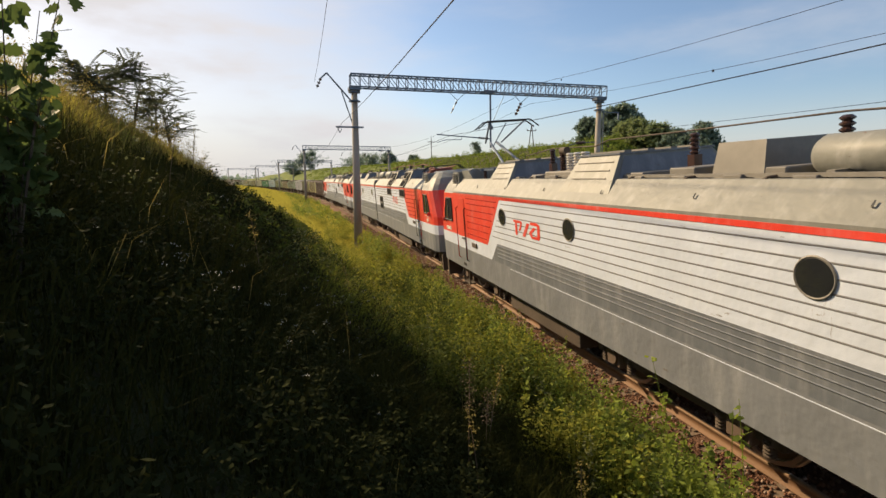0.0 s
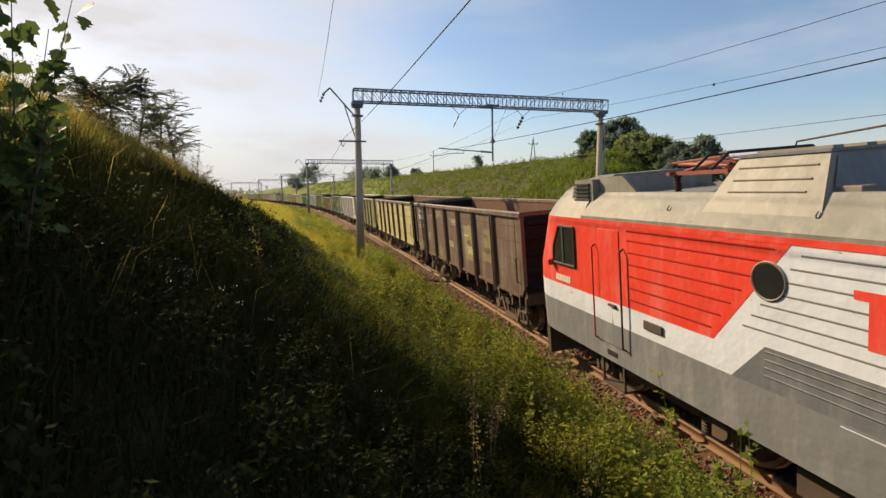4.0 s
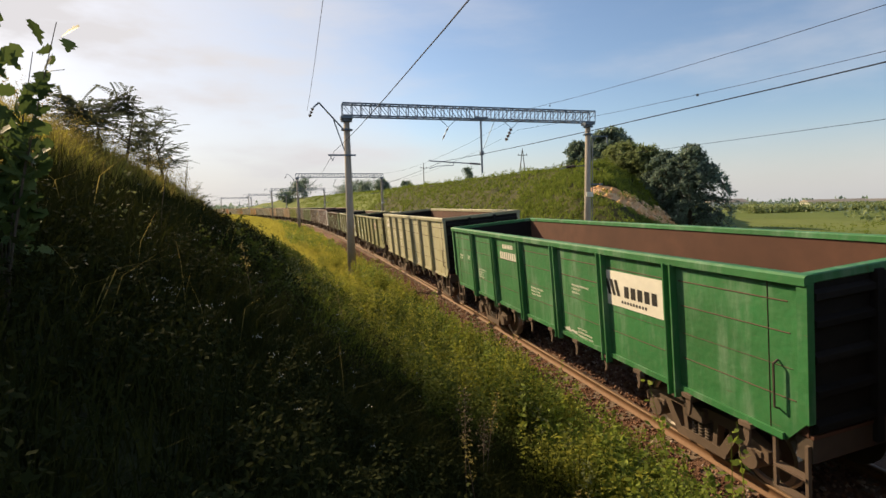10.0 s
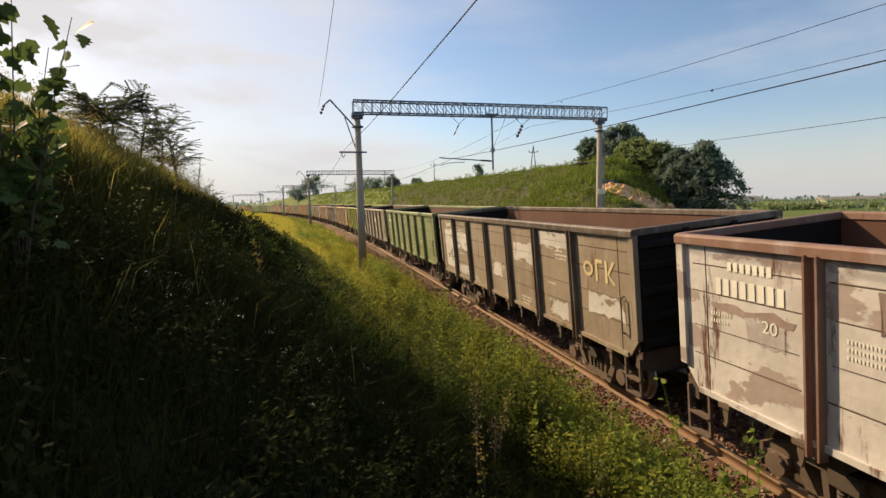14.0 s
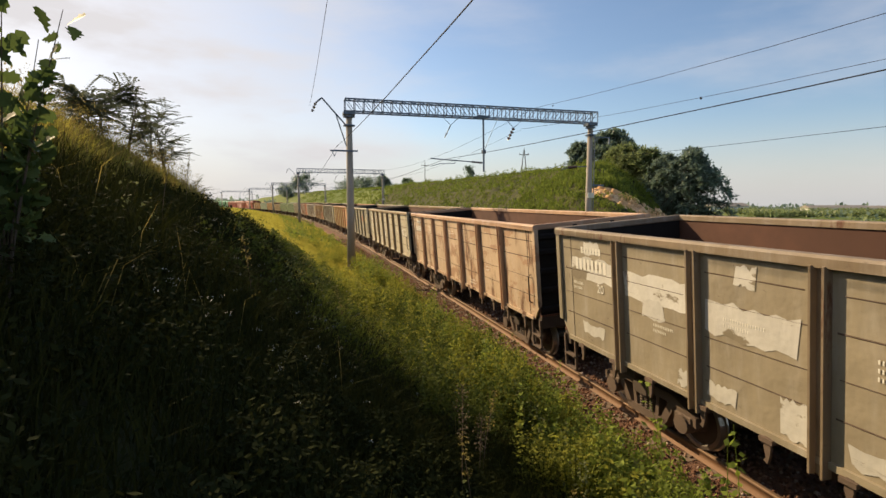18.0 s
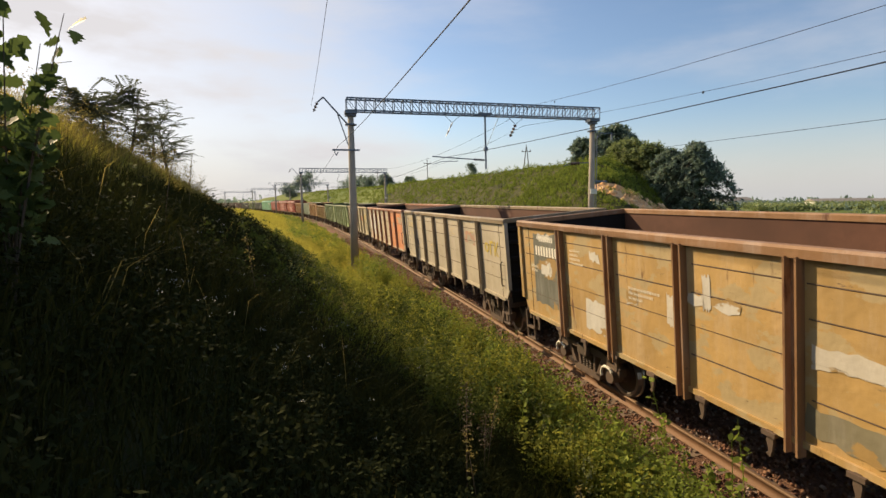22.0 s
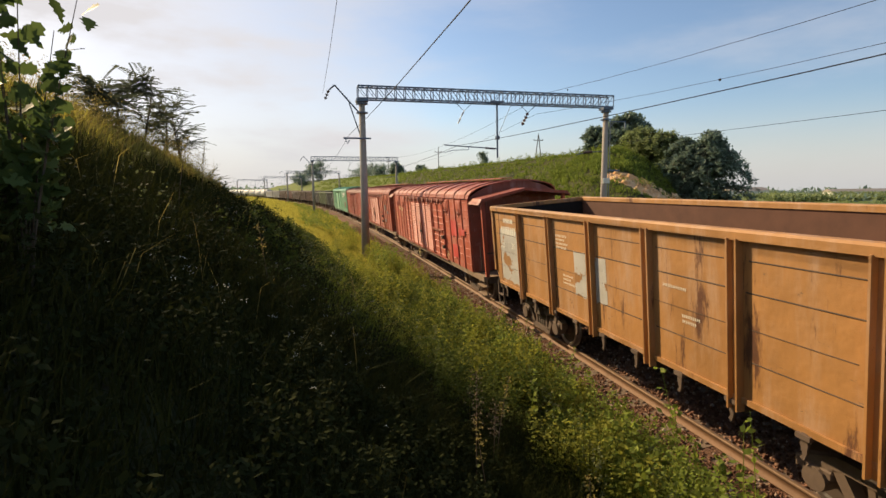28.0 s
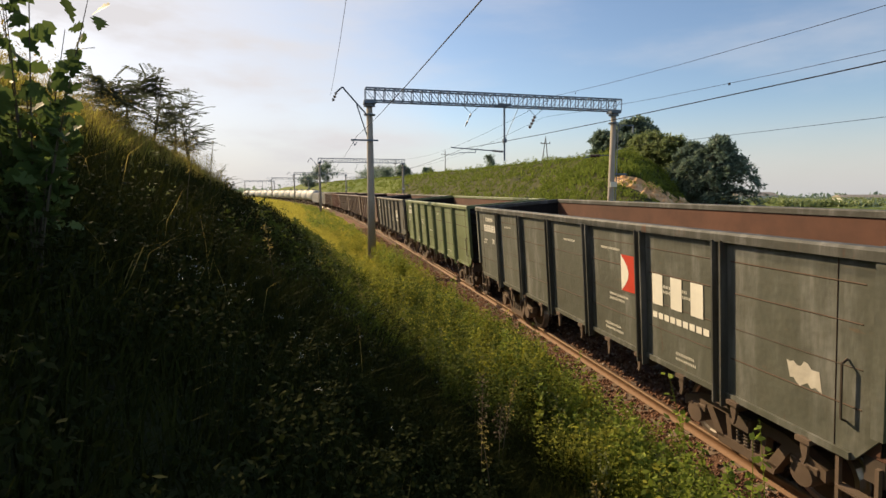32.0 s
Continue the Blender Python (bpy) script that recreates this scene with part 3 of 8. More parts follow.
    for x in (1.25, 5.0):
        v = Mesh().line([(x - 0.5, 0, zb), (x, 0, zb - 0.45), (x + 0.5, 0, zb)], 0.015, 5)
        part("suspension", v.mesh("suspension", M_GALV), g)
        ins = Mesh()
        insulator(ins, (x, 0, zb - 0.45), (x - 0.35, 0, zb - 1.15), 4 if x > 2 else 2, 0.11 if x > 2 else 0.05)
        part("insulator", ins.mesh("insulator", M_INSUL), g)
    return g


gantry(28.8, -4.25, 9.95, 9.12, 3.15)
gantry(88.0, -4.9, 9.0, 9.2, 3.0)
gantry(149.0, -5.6, 8.6, 9.0, 3.0)
gantry(208.0, -5.2, 8.6, 9.0, 3.0)
gantry(268.0, -5.2, 8.6, 9.0, 3.0)
gantry(-32.0, -4.6, 9.6, 9.1, 3.1)

# ---- wires ----
POLES_S = [-92.0, -32.0, 28.8, 88.0, 149.0, 208.0, 268.0]
def rope(run, r, n=5):
    """One unbroken round strand along the places of run."""
    v, f = [], []
    for i, c in enumerate(run):
        d = (run[min(i + 1, len(run) - 1)] - run[max(i - 1, 0)]).normalized()
        a = d.cross(Vector((0, 0, 1))).normalized()
        b = a.cross(d)
        v += [tuple(c + r * (math.cos(k * 6.2832 / n) * a + math.sin(k * 6.2832 / n) * b)) for k in range(n)]
        if i:
            f += [((i - 1) * n + k, (i - 1) * n + (k + 1) % n, i * n + (k + 1) % n, i * n + k) for k in range(n)]
    return Mesh().add(v, f)


def wire(name, label, u, z, sag, r=0.012, spans=None, uz=None):
    run = []
    for a, b in (spans or list(zip(POLES_S[:-1], POLES_S[1:]))):
        pts = []
        for k in range(13):
            q = k / 12
            pts.append((on_line(a + (b - a) * q, u, z - 4 * sag * q * (1 - q))).translation)
        run += pts if not run else pts[1:]
    w = rope(run, r)
    return tagged(new(name, w.mesh(name, M_WIRE)), label, "wire", "overhead wires")


wire("contact_wire", "contact wire over the near track", 0.9, 6.2, 0.55, 0.011)
wire("messenger_wire", "sagging messenger wire above the gantry", 6.2, 9.2, 1.2, 0.009)
wire("messenger_wire", "sagging messenger wire over the far track", 5.5, 8.0, 1.2, 0.007)
wire("contact_wire", "thin contact wire beyond the far track", 10.6, 6.45, 0.35, 0.009)
wire("feeder_wire", "thin feeder wire beside the poles", -6.2, 8.7, 0.55, 0.007, [(-92.0, -32.0), (-32.0, 28.8)])
wire("return_wire", "dark wire on low pole brackets", -4.93, 6.7, 0.55, 0.010)
clamps = Mesh()
for s, u, z in ((26.5, 6.2, 8.95), (15.5, 5.55, 7.2)):
    clamps.box(-0.018, 0.018, -0.03, 0.03, -0.055, 0.015)
    m = on_line(s, u, z)
    clamps.v[-8:] = [tuple(m @ Vector(q)) for q in clamps.v[-8:]]
tagged(new("wire_clamps", clamps.mesh("wire_clamps", M_WIRE)), "small dark clamps on the wires", "clamp", kind="stuff")
# ---- the train ----
# vehicles: local y points to the train's tail, z from the rail head; the near side is -x
V0, ACC, T_MID = 20.185, 0.0349, 17.0


# small surges of the train, in metres, by the second
SURGE_T = (0, 1, 2, 3, 4, 7, 8, 9, 10, 11, 12, 13, 14, 17, 18, 19, 20, 21, 22, 23, 24, 25, 26, 29, 30, 31, 32)
SURGE = (0.03, 0.3, -0.05, 0.0, -0.08, -0.1, 0.05, -0.3, 0.05, 0.15, -0.2, 0.0, 0.3, 0.3, 0.0, 0.15, -0.2, 0.0, 0.28, -0.2, 0.15, 0.4, 0.0, 0.0, -0.1, -0.36, -0.26)


def gone(t):
    return V0 * t + 0.5 * ACC * (t - T_MID) ** 2 + float(np.interp(t, SURGE_T, SURGE))


TRAIN = []  # (vehicle, place along the train, half of the bogie spacing)
WHEELS = []  # (wheelset, its place along the train, radius, local pose)


def wheelset_mesh(r, name):
    w = Mesh()
    for side in (-1, 1):
        w.lathe([(0.09, side * 0.69), (r + 0.028, side * 0.69), (r + 0.028, side * 0.72), (r, side * 0.725), (r - 0.01, side * 0.82), (r - 0.07, side * 0.82), (r - 0.09, side * 0.79), (0.2, side * 0.78), (0.17, side * 0.86), (0.1, side * 0.87)], "x", 24)
    w.tube((-1.12, 0, 0), (1.12, 0, 0), 0.085, n=12)
    for side in (-1, 1):  # three bolt heads on each end and two wear marks on the disc
        for k in range(3):
            a = k * 2.0944
            w.tube((side * 1.12, 0.05 * math.cos(a), 0.05 * math.sin(a)), (side * 1.135, 0.05 * math.cos(a), 0.05 * math.sin(a)), 0.014, n=6)
    me = w.mesh(name, M_WHEEL, M_TREAD)
    rim = [1 if abs(p.center.x) > 0.7 and (p.center.y ** 2 + p.center.z ** 2) ** 0.5 > r - 0.085 else 0 for p in me.polygons]
    me.polygons.foreach_set("material_index", rim)
    return me


ME_WHEEL, ME_BIGWHEEL = wheelset_mesh(0.475, "wheelset"), wheelset_mesh(0.62, "driving_wheelset")


def side_frame_mesh():
    g = Mesh()
    x0, x1 = -0.08, 0.08
    g.prism([(-1.2, 0.66), (-1.2, 0.50), (-0.62, 0.70), (0.62, 0.70), (1.2, 0.50), (1.2, 0.66), (0.68, 0.86), (-0.68, 0.86)], "x", x0, x1)
    g.prism([(-0.74, 0.68), (-0.60, 0.70), (-0.36, 0.30), (-0.52, 0.30)], "x", x0, x1)
    g.prism([(0.74, 0.68), (0.60, 0.70), (0.36, 0.30), (0.52, 0.30)], "x", x0, x1)
    g.prism([(-0.52, 0.34), (-0.48, 0.20), (0.48, 0.20), (0.52, 0.34)], "x", x0, x1)
    g.prism([(-0.36, 0.70), (-0.28, 0.70), (-0.24, 0.34), (-0.32, 0.34)], "x", x0 * 0.8, x1 * 0.8)
    g.prism([(0.36, 0.70), (0.28, 0.70), (0.24, 0.34), (0.32, 0.34)], "x", x0 * 0.8, x1 * 0.8)
    for y in (-0.925, 0.925):
        g.lathe([(0.02, -0.14), (0.15, -0.135), (0.16, -0.10), (0.165, 0.10), (0.1, 0.12)], "x", 16, (0, y, 0.475))
        g.box(-0.1, 0.1, y - 0.2, y + 0.2, 0.52, 0.64, 0.02)
    return g.mesh("side_frame", M_BOGIE)


def spring_mesh():
    g = Mesh()
    for y in (-0.13, 0.0, 0.13):
        prof = []
        for k in range(7):
            z = 0.34 + k * 0.05
            prof += [(0.042, z), (0.058, z + 0.012), (0.058, z + 0.026), (0.042, z + 0.038)]
        g.lathe(prof, "z", 10, (0, y, 0))
    return g.mesh("spring_pack", M_STEEL)


def bolster_mesh():
    g = Mesh().box(-1.2, 1.2, -0.2, 0.2, 0.62, 0.86, 0.03).tube((0, 0, 0.85), (0, 0, 1.0), 0.2, n=14)
    for y in (-0.45, 0.45):
        g.box(-0.85, 0.85, y - 0.05, y + 0.05, 0.34, 0.44)
    for x in (-0.75, 0.75):
        for y in (-0.42, 0.42):
            g.box(x - 0.04, x + 0.04, y - 0.03, y + 0.03, 0.3, 0.62)
    return g.mesh("bogie", M_STEEL)


ME_SIDE, ME_SPRING, ME_BOLSTER = side_frame_mesh(), spring_mesh(), bolster_mesh()


def bogie(v, y, q):
    b = part("bogie", ME_BOLSTER, v, (0, y, 0), "dusty cast-steel two-axle bogie")
    for x in (-1.02, 1.02):
        part("side_frame", ME_SIDE, b, (x, 0, 0))
        part("spring_pack", ME_SPRING, b, (x * 1.02, 0, 0))
    for d in (-0.925, 0.925):
        w = part("wheelset", ME_WHEEL, b, (0, d, 0.475))
        WHEELS.append((w, q + y + d, 0.475, (0, d, 0.475)))


def coupler_mesh():
    g = Mesh().box(-0.12, 0.12, 0.0, 0.42, 0.93, 1.17, 0.02).box(-0.22, 0.22, 0.36, 0.56, 0.90, 1.20, 0.03).box(-0.2, -0.08, 0.5, 0.62, 0.93, 1.17, 0.02)
    g.tube((0.3, 0.1, 1.0), (0.32, 0.35, 0.7), 0.03, n=6).tube((0.32, 0.35, 0.7), (0.25, 0.6, 0.72), 0.03, n=6)
    return g.mesh("coupler", M_STEEL)


ME_COUPLER = coupler_mesh()
TURN_BACK = pose(0, 0, 0, 0, 0, 180)


def couplers(v, half):
    part("coupler", ME_COUPLER, v, (0, half, 0))
    part("coupler", ME_COUPLER, v, turn=Matrix.Translation((0, -half, 0)) @ TURN_BACK)


# --- open wagons ---
GL = 6.47
POST_Y = (-4.36, -2.63, -0.87, 0.87, 2.63, 4.36)


def gondola_meshes():
    k = {}
    s = Mesh().prism([(-GL + 0.04, 1.62), (-GL + 0.34, 1.22), (GL - 0.34, 1.22), (GL - 0.04, 1.62), (GL - 0.04, 3.40), (-GL + 0.04, 3.40)], "x", -0.015, 0.015)
    k["side"] = s
    k["rib"] = Mesh().add([(0, -0.5, 0.011), (-0.009, -0.49, 0.0), (0, -0.5, -0.011), (0, 0.5, 0.011), (-0.009, 0.49, 0.0), (0, 0.5, -0.011)], [(0, 1, 4, 3), (1, 2, 5, 4), (0, 2, 1), (3, 4, 5)])
    k["vseam"] = Mesh().add([(0, -0.008, 1.25), (-0.008, 0, 1.25), (0, 0.008, 1.25), (0, -0.008, 3.36), (-0.008, 0, 3.36), (0, 0.008, 3.36)], [(0, 1, 4, 3), (1, 2, 5, 4)])
    k["sill"] = Mesh().box(-0.05, -0.0155, -GL + 0.36, GL - 0.36, 1.22, 1.30)
    k["post"] = Mesh().prism([(-0.075, -0.085), (-0.075, -0.058), (-0.005, -0.045), (-0.005, 0.045), (-0.075, 0.058), (-0.075, 0.085), (0.035, 0.1), (0.035, -0.1)], "z", 1.10, 3.38)
    k["corner_post"] = Mesh().prism([(-0.05, -0.07), (-0.05, 0.05), (0.05, 0.05), (0.05, -0.07)], "z", 1.58, 3.38)
    k["chord"] = Mesh().prism([(-0.09, 3.36), (-0.09, 3.46), (-0.06, 3.49), (0.04, 3.49), (0.06, 3.47), (0.06, 3.38)], "y", -GL + 0.03, GL - 0.03)
    e = Mesh().box(-1.44, 1.44, -0.015, 0.015, 1.2, 3.4)
    k["end_rib"] = Mesh().prism([(0.015, -0.08), (0.085, -0.04), (0.085, 0.04), (0.015, 0.08)], "x", -1.42, 1.42)
    k["end_post"] = Mesh().box(-0.05, 0.05, 0.01, 0.10, 1.1, 3.42)
    k["end"] = e
    k["endchord"] = Mesh().box(-1.50, 1.50, -0.05, 0.09, 3.365, 3.485, 0.015)
    f = Mesh().box(-1.45, 1.45, -GL + 0.05, GL - 0.05, 1.33, 1.37)
    for y in POST_Y:
        f.box(-1.45, 1.45, y - 0.06, y + 0.06, 1.2, 1.42)
    k["floor"] = f
    u = Mesh().box(-0.17, 0.17, -GL + 0.05, GL - 0.05, 0.95, 1.33).box(-1.45, 1.45, -GL + 0.06, -GL + 0.26, 1.05, 1.32).box(-1.45, 1.45, GL - 0.26, GL - 0.06, 1.05, 1.32)
    for y in (-4.325, 4.325):
        u.box(-1.42, 1.42, y - 0.18, y + 0.18, 1.0, 1.32)
    for y in POST_Y[1:-1]:
        u.box(-1.46, 1.46, y - 0.07, y + 0.07, 1.05, 1.3)
    k["hatch"] = Mesh().prism([(-1.40, 1.16), (-0.2, 1.30), (0.2, 1.30), (1.40, 1.16), (1.40, 1.20), (0.2, 1.33), (-0.2, 1.33), (-1.40, 1.20)], "y", -0.75, 0.75)
    k["underframe"] = u
    h = Mesh().prism([(-0.035, 1.24), (0.035, 1.24), (0.05, 1.10), (0.02, 0.98), (0.055, 0.93), (0.0, 0.90), (-0.03, 0.99), (-0.045, 1.10)], "x", -0.04, 0.0).box(-0.07, 0.03, -0.09, 0.09, 1.17, 1.23)
    k["latch"] = h
    b = Mesh().tube((-0.55, -0.6, 0.85), (-0.55, 0.3, 0.85), 0.16, n=14).tube((-0.45, 1.3, 0.88), (-0.45, 2.2, 0.88), 0.14, n=14).line([(-0.5, -3.2, 0.72), (-0.5, -0.6, 0.8), (-0.5, 3.3, 0.72)], 0.02, 5)
    k["brake_gear"] = b
    st = Mesh()
    for y in (-0.2, 0.2):
        st.box(-0.03, 0.02, y - 0.02, y + 0.02, 0.55, 1.25)
    for z in (0.57, 0.85):
        st.box(-0.05, 0.06, -0.2, 0.2, z - 0.015, z + 0.015)
    k["step"] = st
    k["rail"] = Mesh().line([(0, 0, 1.62), (-0.07, 0, 1.66), (-0.07, 0, 2.26), (0, 0, 2.3)], 0.014, 6)
    return k


GK = gondola_meshes()
# wagon ends face away from the sun; their shade is put into this colour
M_END = plain("shade_dark_end_steel", (0.022, 0.02, 0.019), 0.9, 0, 0.4, 5, 0.3, 0.1)
M_SEAM = plain("dark_panel_seam", (0.085, 0.056, 0.038), 0.9, 0, 0.4, 9, 0.2)
GPAINT = plain("bare_slot", (0.3, 0.3, 0.3))
GM = {k: m.mesh("open_wagon_" + k, {"floor": M_RUSTY, "underframe": M_STEEL, "hatch": M_STEEL, "latch": M_BOGIE, "brake_gear": M_STEEL, "step": M_BOGIE, "rail": M_STEEL}.get(k, GPAINT)) for k, m in GK.items()}
ME_LINING = Mesh().box(-0.006, 0.006, -GL + 0.1, GL - 0.1, 1.37, 3.37).mesh("lining", M_RUSTY)

def bars(g, x, y, z, n, h, w, gap=0.28, lean=0.0):
    """A row of plain upright bars in place of writing, on the near side; it reads from +y to -y."""
    for i in range(n):
        y1 = y - i * w * (1 + gap)
        g.add([(x, y1, z), (x, y1 - w, z), (x, y1 - w - lean, z + h), (x, y1 - lean, z + h)], [(0, 1, 2, 3)])


def slab(g, x, y0, y1, z0, z1):
    g.add([(x, y0, z0), (x, y1, z0), (x, y1, z1), (x, y0, z1)], [(0, 1, 2, 3)])


def text_mesh(curve, mat):
    """Built-in font turned into a mesh."""
    ob = bpy.data.objects.new("text", curve)
    scene.collection.objects.link(ob)
    me = bpy.data.meshes.new_from_object(ob.evaluated_get(bpy.context.evaluated_depsgraph_get()))
    bpy.data.objects.remove(ob)
    me.materials.clear()
    me.materials.append(mat)
    return me



def words(body, size, mat):
    c = bpy.data.curves.new("words", "FONT")
    c.body, c.size, c.extrude = body, size, 0.001
    return text_mesh(c, mat)


ME_STRAP = Mesh().line([(0, 0.2 * math.cos(a), 0.17 * math.sin(a)) for a in (-0.4, 0.1, 0.6, 1.1, 1.6, 2.1, 2.6)], 0.028, 7).mesh("axle_box_strap", M_WHITE)
TARE = words("20", 0.22, M_WHITE)
PAINTS = {}


def coat(col, rust, second=None, amount=0.0, dust=0.25):
    key = (col, rust, second, amount, dust)
    if key not in PAINTS:
        PAINTS[key] = paint("wagon_paint", tuple(min(0.8, 1.08 * c) for c in col), rust, 0.25, 0.6, dust, second, amount)
    return PAINTS[key]


def gondola(q, name_label, col, rust=0.2, second=None, amount=0.0, patches=(), logo=None, number=True, seed=0, trim=None, ink=None, straps=False, brace=False, remarks=(), number_y=5.75, distant=False, low=False, stretch=1.0, jottings=True):
    """q: the place of its middle along the train. patches: (colour, y0, y1, z0, z1) repainted areas."""
    v = tagged(new("open_wagon"), name_label, "freight wagon", "open wagons")
    v.empty_display_size = 0.5
    p = coat(col, rust, second, amount)
    tp = p if trim is None else coat(trim, 0.25, dust=0.08)
    r = random.Random(seed)
    squat = Matrix.Translation((0, 0, 1.22)) @ Matrix.Diagonal((1, stretch, 0.872 if low else 1.0, 1)) @ Matrix.Translation((0, 0, -1.22))

    def upper(name, me, parent, at=(0, 0, 0), label="", mat=None, turn=None):
        return part(name, me, parent, label=label, mat=mat, turn=squat @ (turn if turn is not None else Matrix.Translation(at)))
    upper("side_wall", GM["side"], v, (-1.48, 0, 0), mat=p)
    upper("side_wall", GM["side"], v, turn=Matrix.Translation((1.48, 0, 0)) @ TURN_BACK, mat=p)
    part("side_sill", GM["sill"], v, turn=Matrix.Translation((-1.48, 0, 0)) @ Matrix.Diagonal((1, stretch, 1, 1)), mat=p)
    ends = (-GL + 0.1,) + POST_Y + (GL - 0.1,)
    for a, b in () if distant else zip(ends[:-1], ends[1:]):
        for z, thick in ((1.80, 0.9), (2.22, 0.45), (2.70, 1.0), (3.10, 0.9)):
            upper("seam", GM["rib"], v, mat=M_SEAM, turn=Matrix.Translation((-1.4952, (a + b) / 2 + r.uniform(-0.03, 0.03), z + r.uniform(-0.012, 0.012))) @ Matrix.Rotation(r.uniform(-0.004, 0.004), 4, "X") @ Matrix.Diagonal((1, b - a - r.uniform(0.26, 0.4), thick * r.uniform(0.7, 1.15), 1)))
    for y in (-5.93, 5.93):
        upper("corner_seam", GM["vseam"], v, (-1.4952, y, 0), mat=M_SEAM)
    for x in (-1.455, 1.455):
        upper("lining", ME_LINING, v, (x, 0, 0), "rusty bare steel lining")
    for y in POST_Y:
        upper("post", GM["post"], v, (-1.52, y, 0), mat=tp)
        upper("post", GM["post"], v, turn=Matrix.Translation((1.52, y, 0)) @ TURN_BACK, mat=tp)
    for y in (-GL + 0.09, GL - 0.09):
        for x in (-1.50, 1.50):
            upper("corner_post", GM["corner_post"], v, (x, y, 0), mat=p)
    upper("top_rail", GM["chord"], v, (-1.48, 0, 0), mat=tp)
    upper("top_rail", GM["chord"], v, turn=Matrix.Translation((1.48, 0, 0)) @ TURN_BACK, mat=tp)
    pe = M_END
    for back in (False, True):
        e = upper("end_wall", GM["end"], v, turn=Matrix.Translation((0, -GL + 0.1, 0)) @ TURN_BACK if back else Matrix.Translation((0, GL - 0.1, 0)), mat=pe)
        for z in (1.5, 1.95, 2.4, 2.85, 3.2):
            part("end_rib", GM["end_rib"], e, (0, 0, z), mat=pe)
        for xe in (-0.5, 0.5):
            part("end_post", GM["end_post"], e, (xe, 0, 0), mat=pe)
    for y in (GL - 0.09, -GL + 0.09):
        upper("end_rail", GM["endchord"], v, (0, y, 0.008), mat=tp)
    part("floor", GM["floor"], v)
    part("underframe", GM["underframe"], v)
    part("brake_gear", GM["brake_gear"], v)
    for i in range(7):
        part("floor_hatch", GM["hatch"], v, (0, -5.31 + i * 1.77, 0))
    for i in range(0 if distant else 12):
        part("hatch_latch", GM["latch"], v, (-1.50, -5.6 + i * 1.018 + r.uniform(-0.06, 0.06), 0))
    for y in (-GL + 0.3, GL - 0.3):
        part("step", GM["step"], v, (-1.47, y, 0))
    upper("handrail", GM["rail"], v, (-1.50, -GL + 0.42, 0))
    upper("handrail", GM["rail"], v, turn=Matrix.Translation((1.50, GL - 0.42, 0)) @ TURN_BACK)
    couplers(v, GL - 0.08)
    for y in (-4.325, 4.325):
        bogie(v, y, q)
    if straps:
        for yb in (-4.325 - 0.925, -4.325 + 0.925, 4.325 - 0.925, 4.325 + 0.925):
            part("axle_box_strap", ME_STRAP, v, (-1.19, yb, 0.5), "white painted strap")
    if brace:
        for e in (-1, 1):
            upper("brace", Mesh().prism([(e * 4.46, 1.35), (e * 4.56, 1.35), (e * 5.9, 3.3), (e * 5.8, 3.3)], "x", -1.53, -1.497).mesh("brace", tp), v, label="diagonal steel brace")
    for body, size, yn, zn in remarks:
        upper("marking", words(body, size, M_WHITE), v, turn=Matrix.Translation((-1.505, yn, zn)) @ Euler((radians(90), 0, radians(-90))).to_matrix().to_4x4(), label="small white painted word")
    x = -1.4990
    ink_m = M_WHITE if ink is None else INKS[ink]
    if patches:
        for layer, (pc, y0, y1, z0, z1) in enumerate(patches):
            g = Mesh()
            x = -1.4990 - 0.0004 * layer
            n = 9
            e0, e1 = r.uniform(-0.06, 0.06), r.uniform(-0.06, 0.06)
            lo = [(x, y0 + (e0 if i == 0 else e1 if i == n else 0) + (y1 - y0) * i / n, z0 + r.uniform(-0.05, 0.03)) for i in range(n + 1)]
            hi = [(x, y0 + (y1 - y0) * i / n, z1 + r.uniform(-0.07, 0.02)) for i in range(n + 1)]
            g.add(lo + hi, [(i, i + 1, n + 2 + i, n + 1 + i) for i in range(n)])
            upper("paint_patch", g.mesh("paint_patch", coat(pc, 0.14, tuple(c * 0.75 for c in col), 0.16)), v, label="uneven patch of newer paint")
        x = -1.5010
    if number:
        g = Mesh()
        bars(g, x - 0.004, number_y, 2.72, 8, 0.22, 0.085, 0.55)
        bars(g, x - 0.004, number_y - 0.2, 3.05, 7, 0.12, 0.065, 0.5)
        bars(g, x - 0.004, 5.85, 2.42, 8, 0.055, 0.02, 1.2)
        bars(g, x - 0.004, 5.85, 2.32, 7, 0.055, 0.02, 1.2)
        for k in range(r.randint(4, 7) if jottings else 0):
            yy, zz = r.choice((3.6, 1.9, 0.2, -1.6, -3.4)) + r.uniform(-0.2, 0.5), r.choice((2.95, 2.5, 2.1, 1.5))
            for j in range(r.randint(1, 4)):
                bars(g, x - 0.004, yy, zz - j * 0.085, r.randint(8, 17), 0.045, 0.016, 1.3)
        tagged(upper("lettering", g.mesh("lettering", ink_m), v), "rows of small painted marks", kind="stuff")
        upper("tare_mark", TARE, v, mat=ink_m, turn=Matrix.Translation((x - 0.005, 5.05, 2.36)) @ Euler((radians(90), 0, radians(-90))).to_matrix().to_4x4())
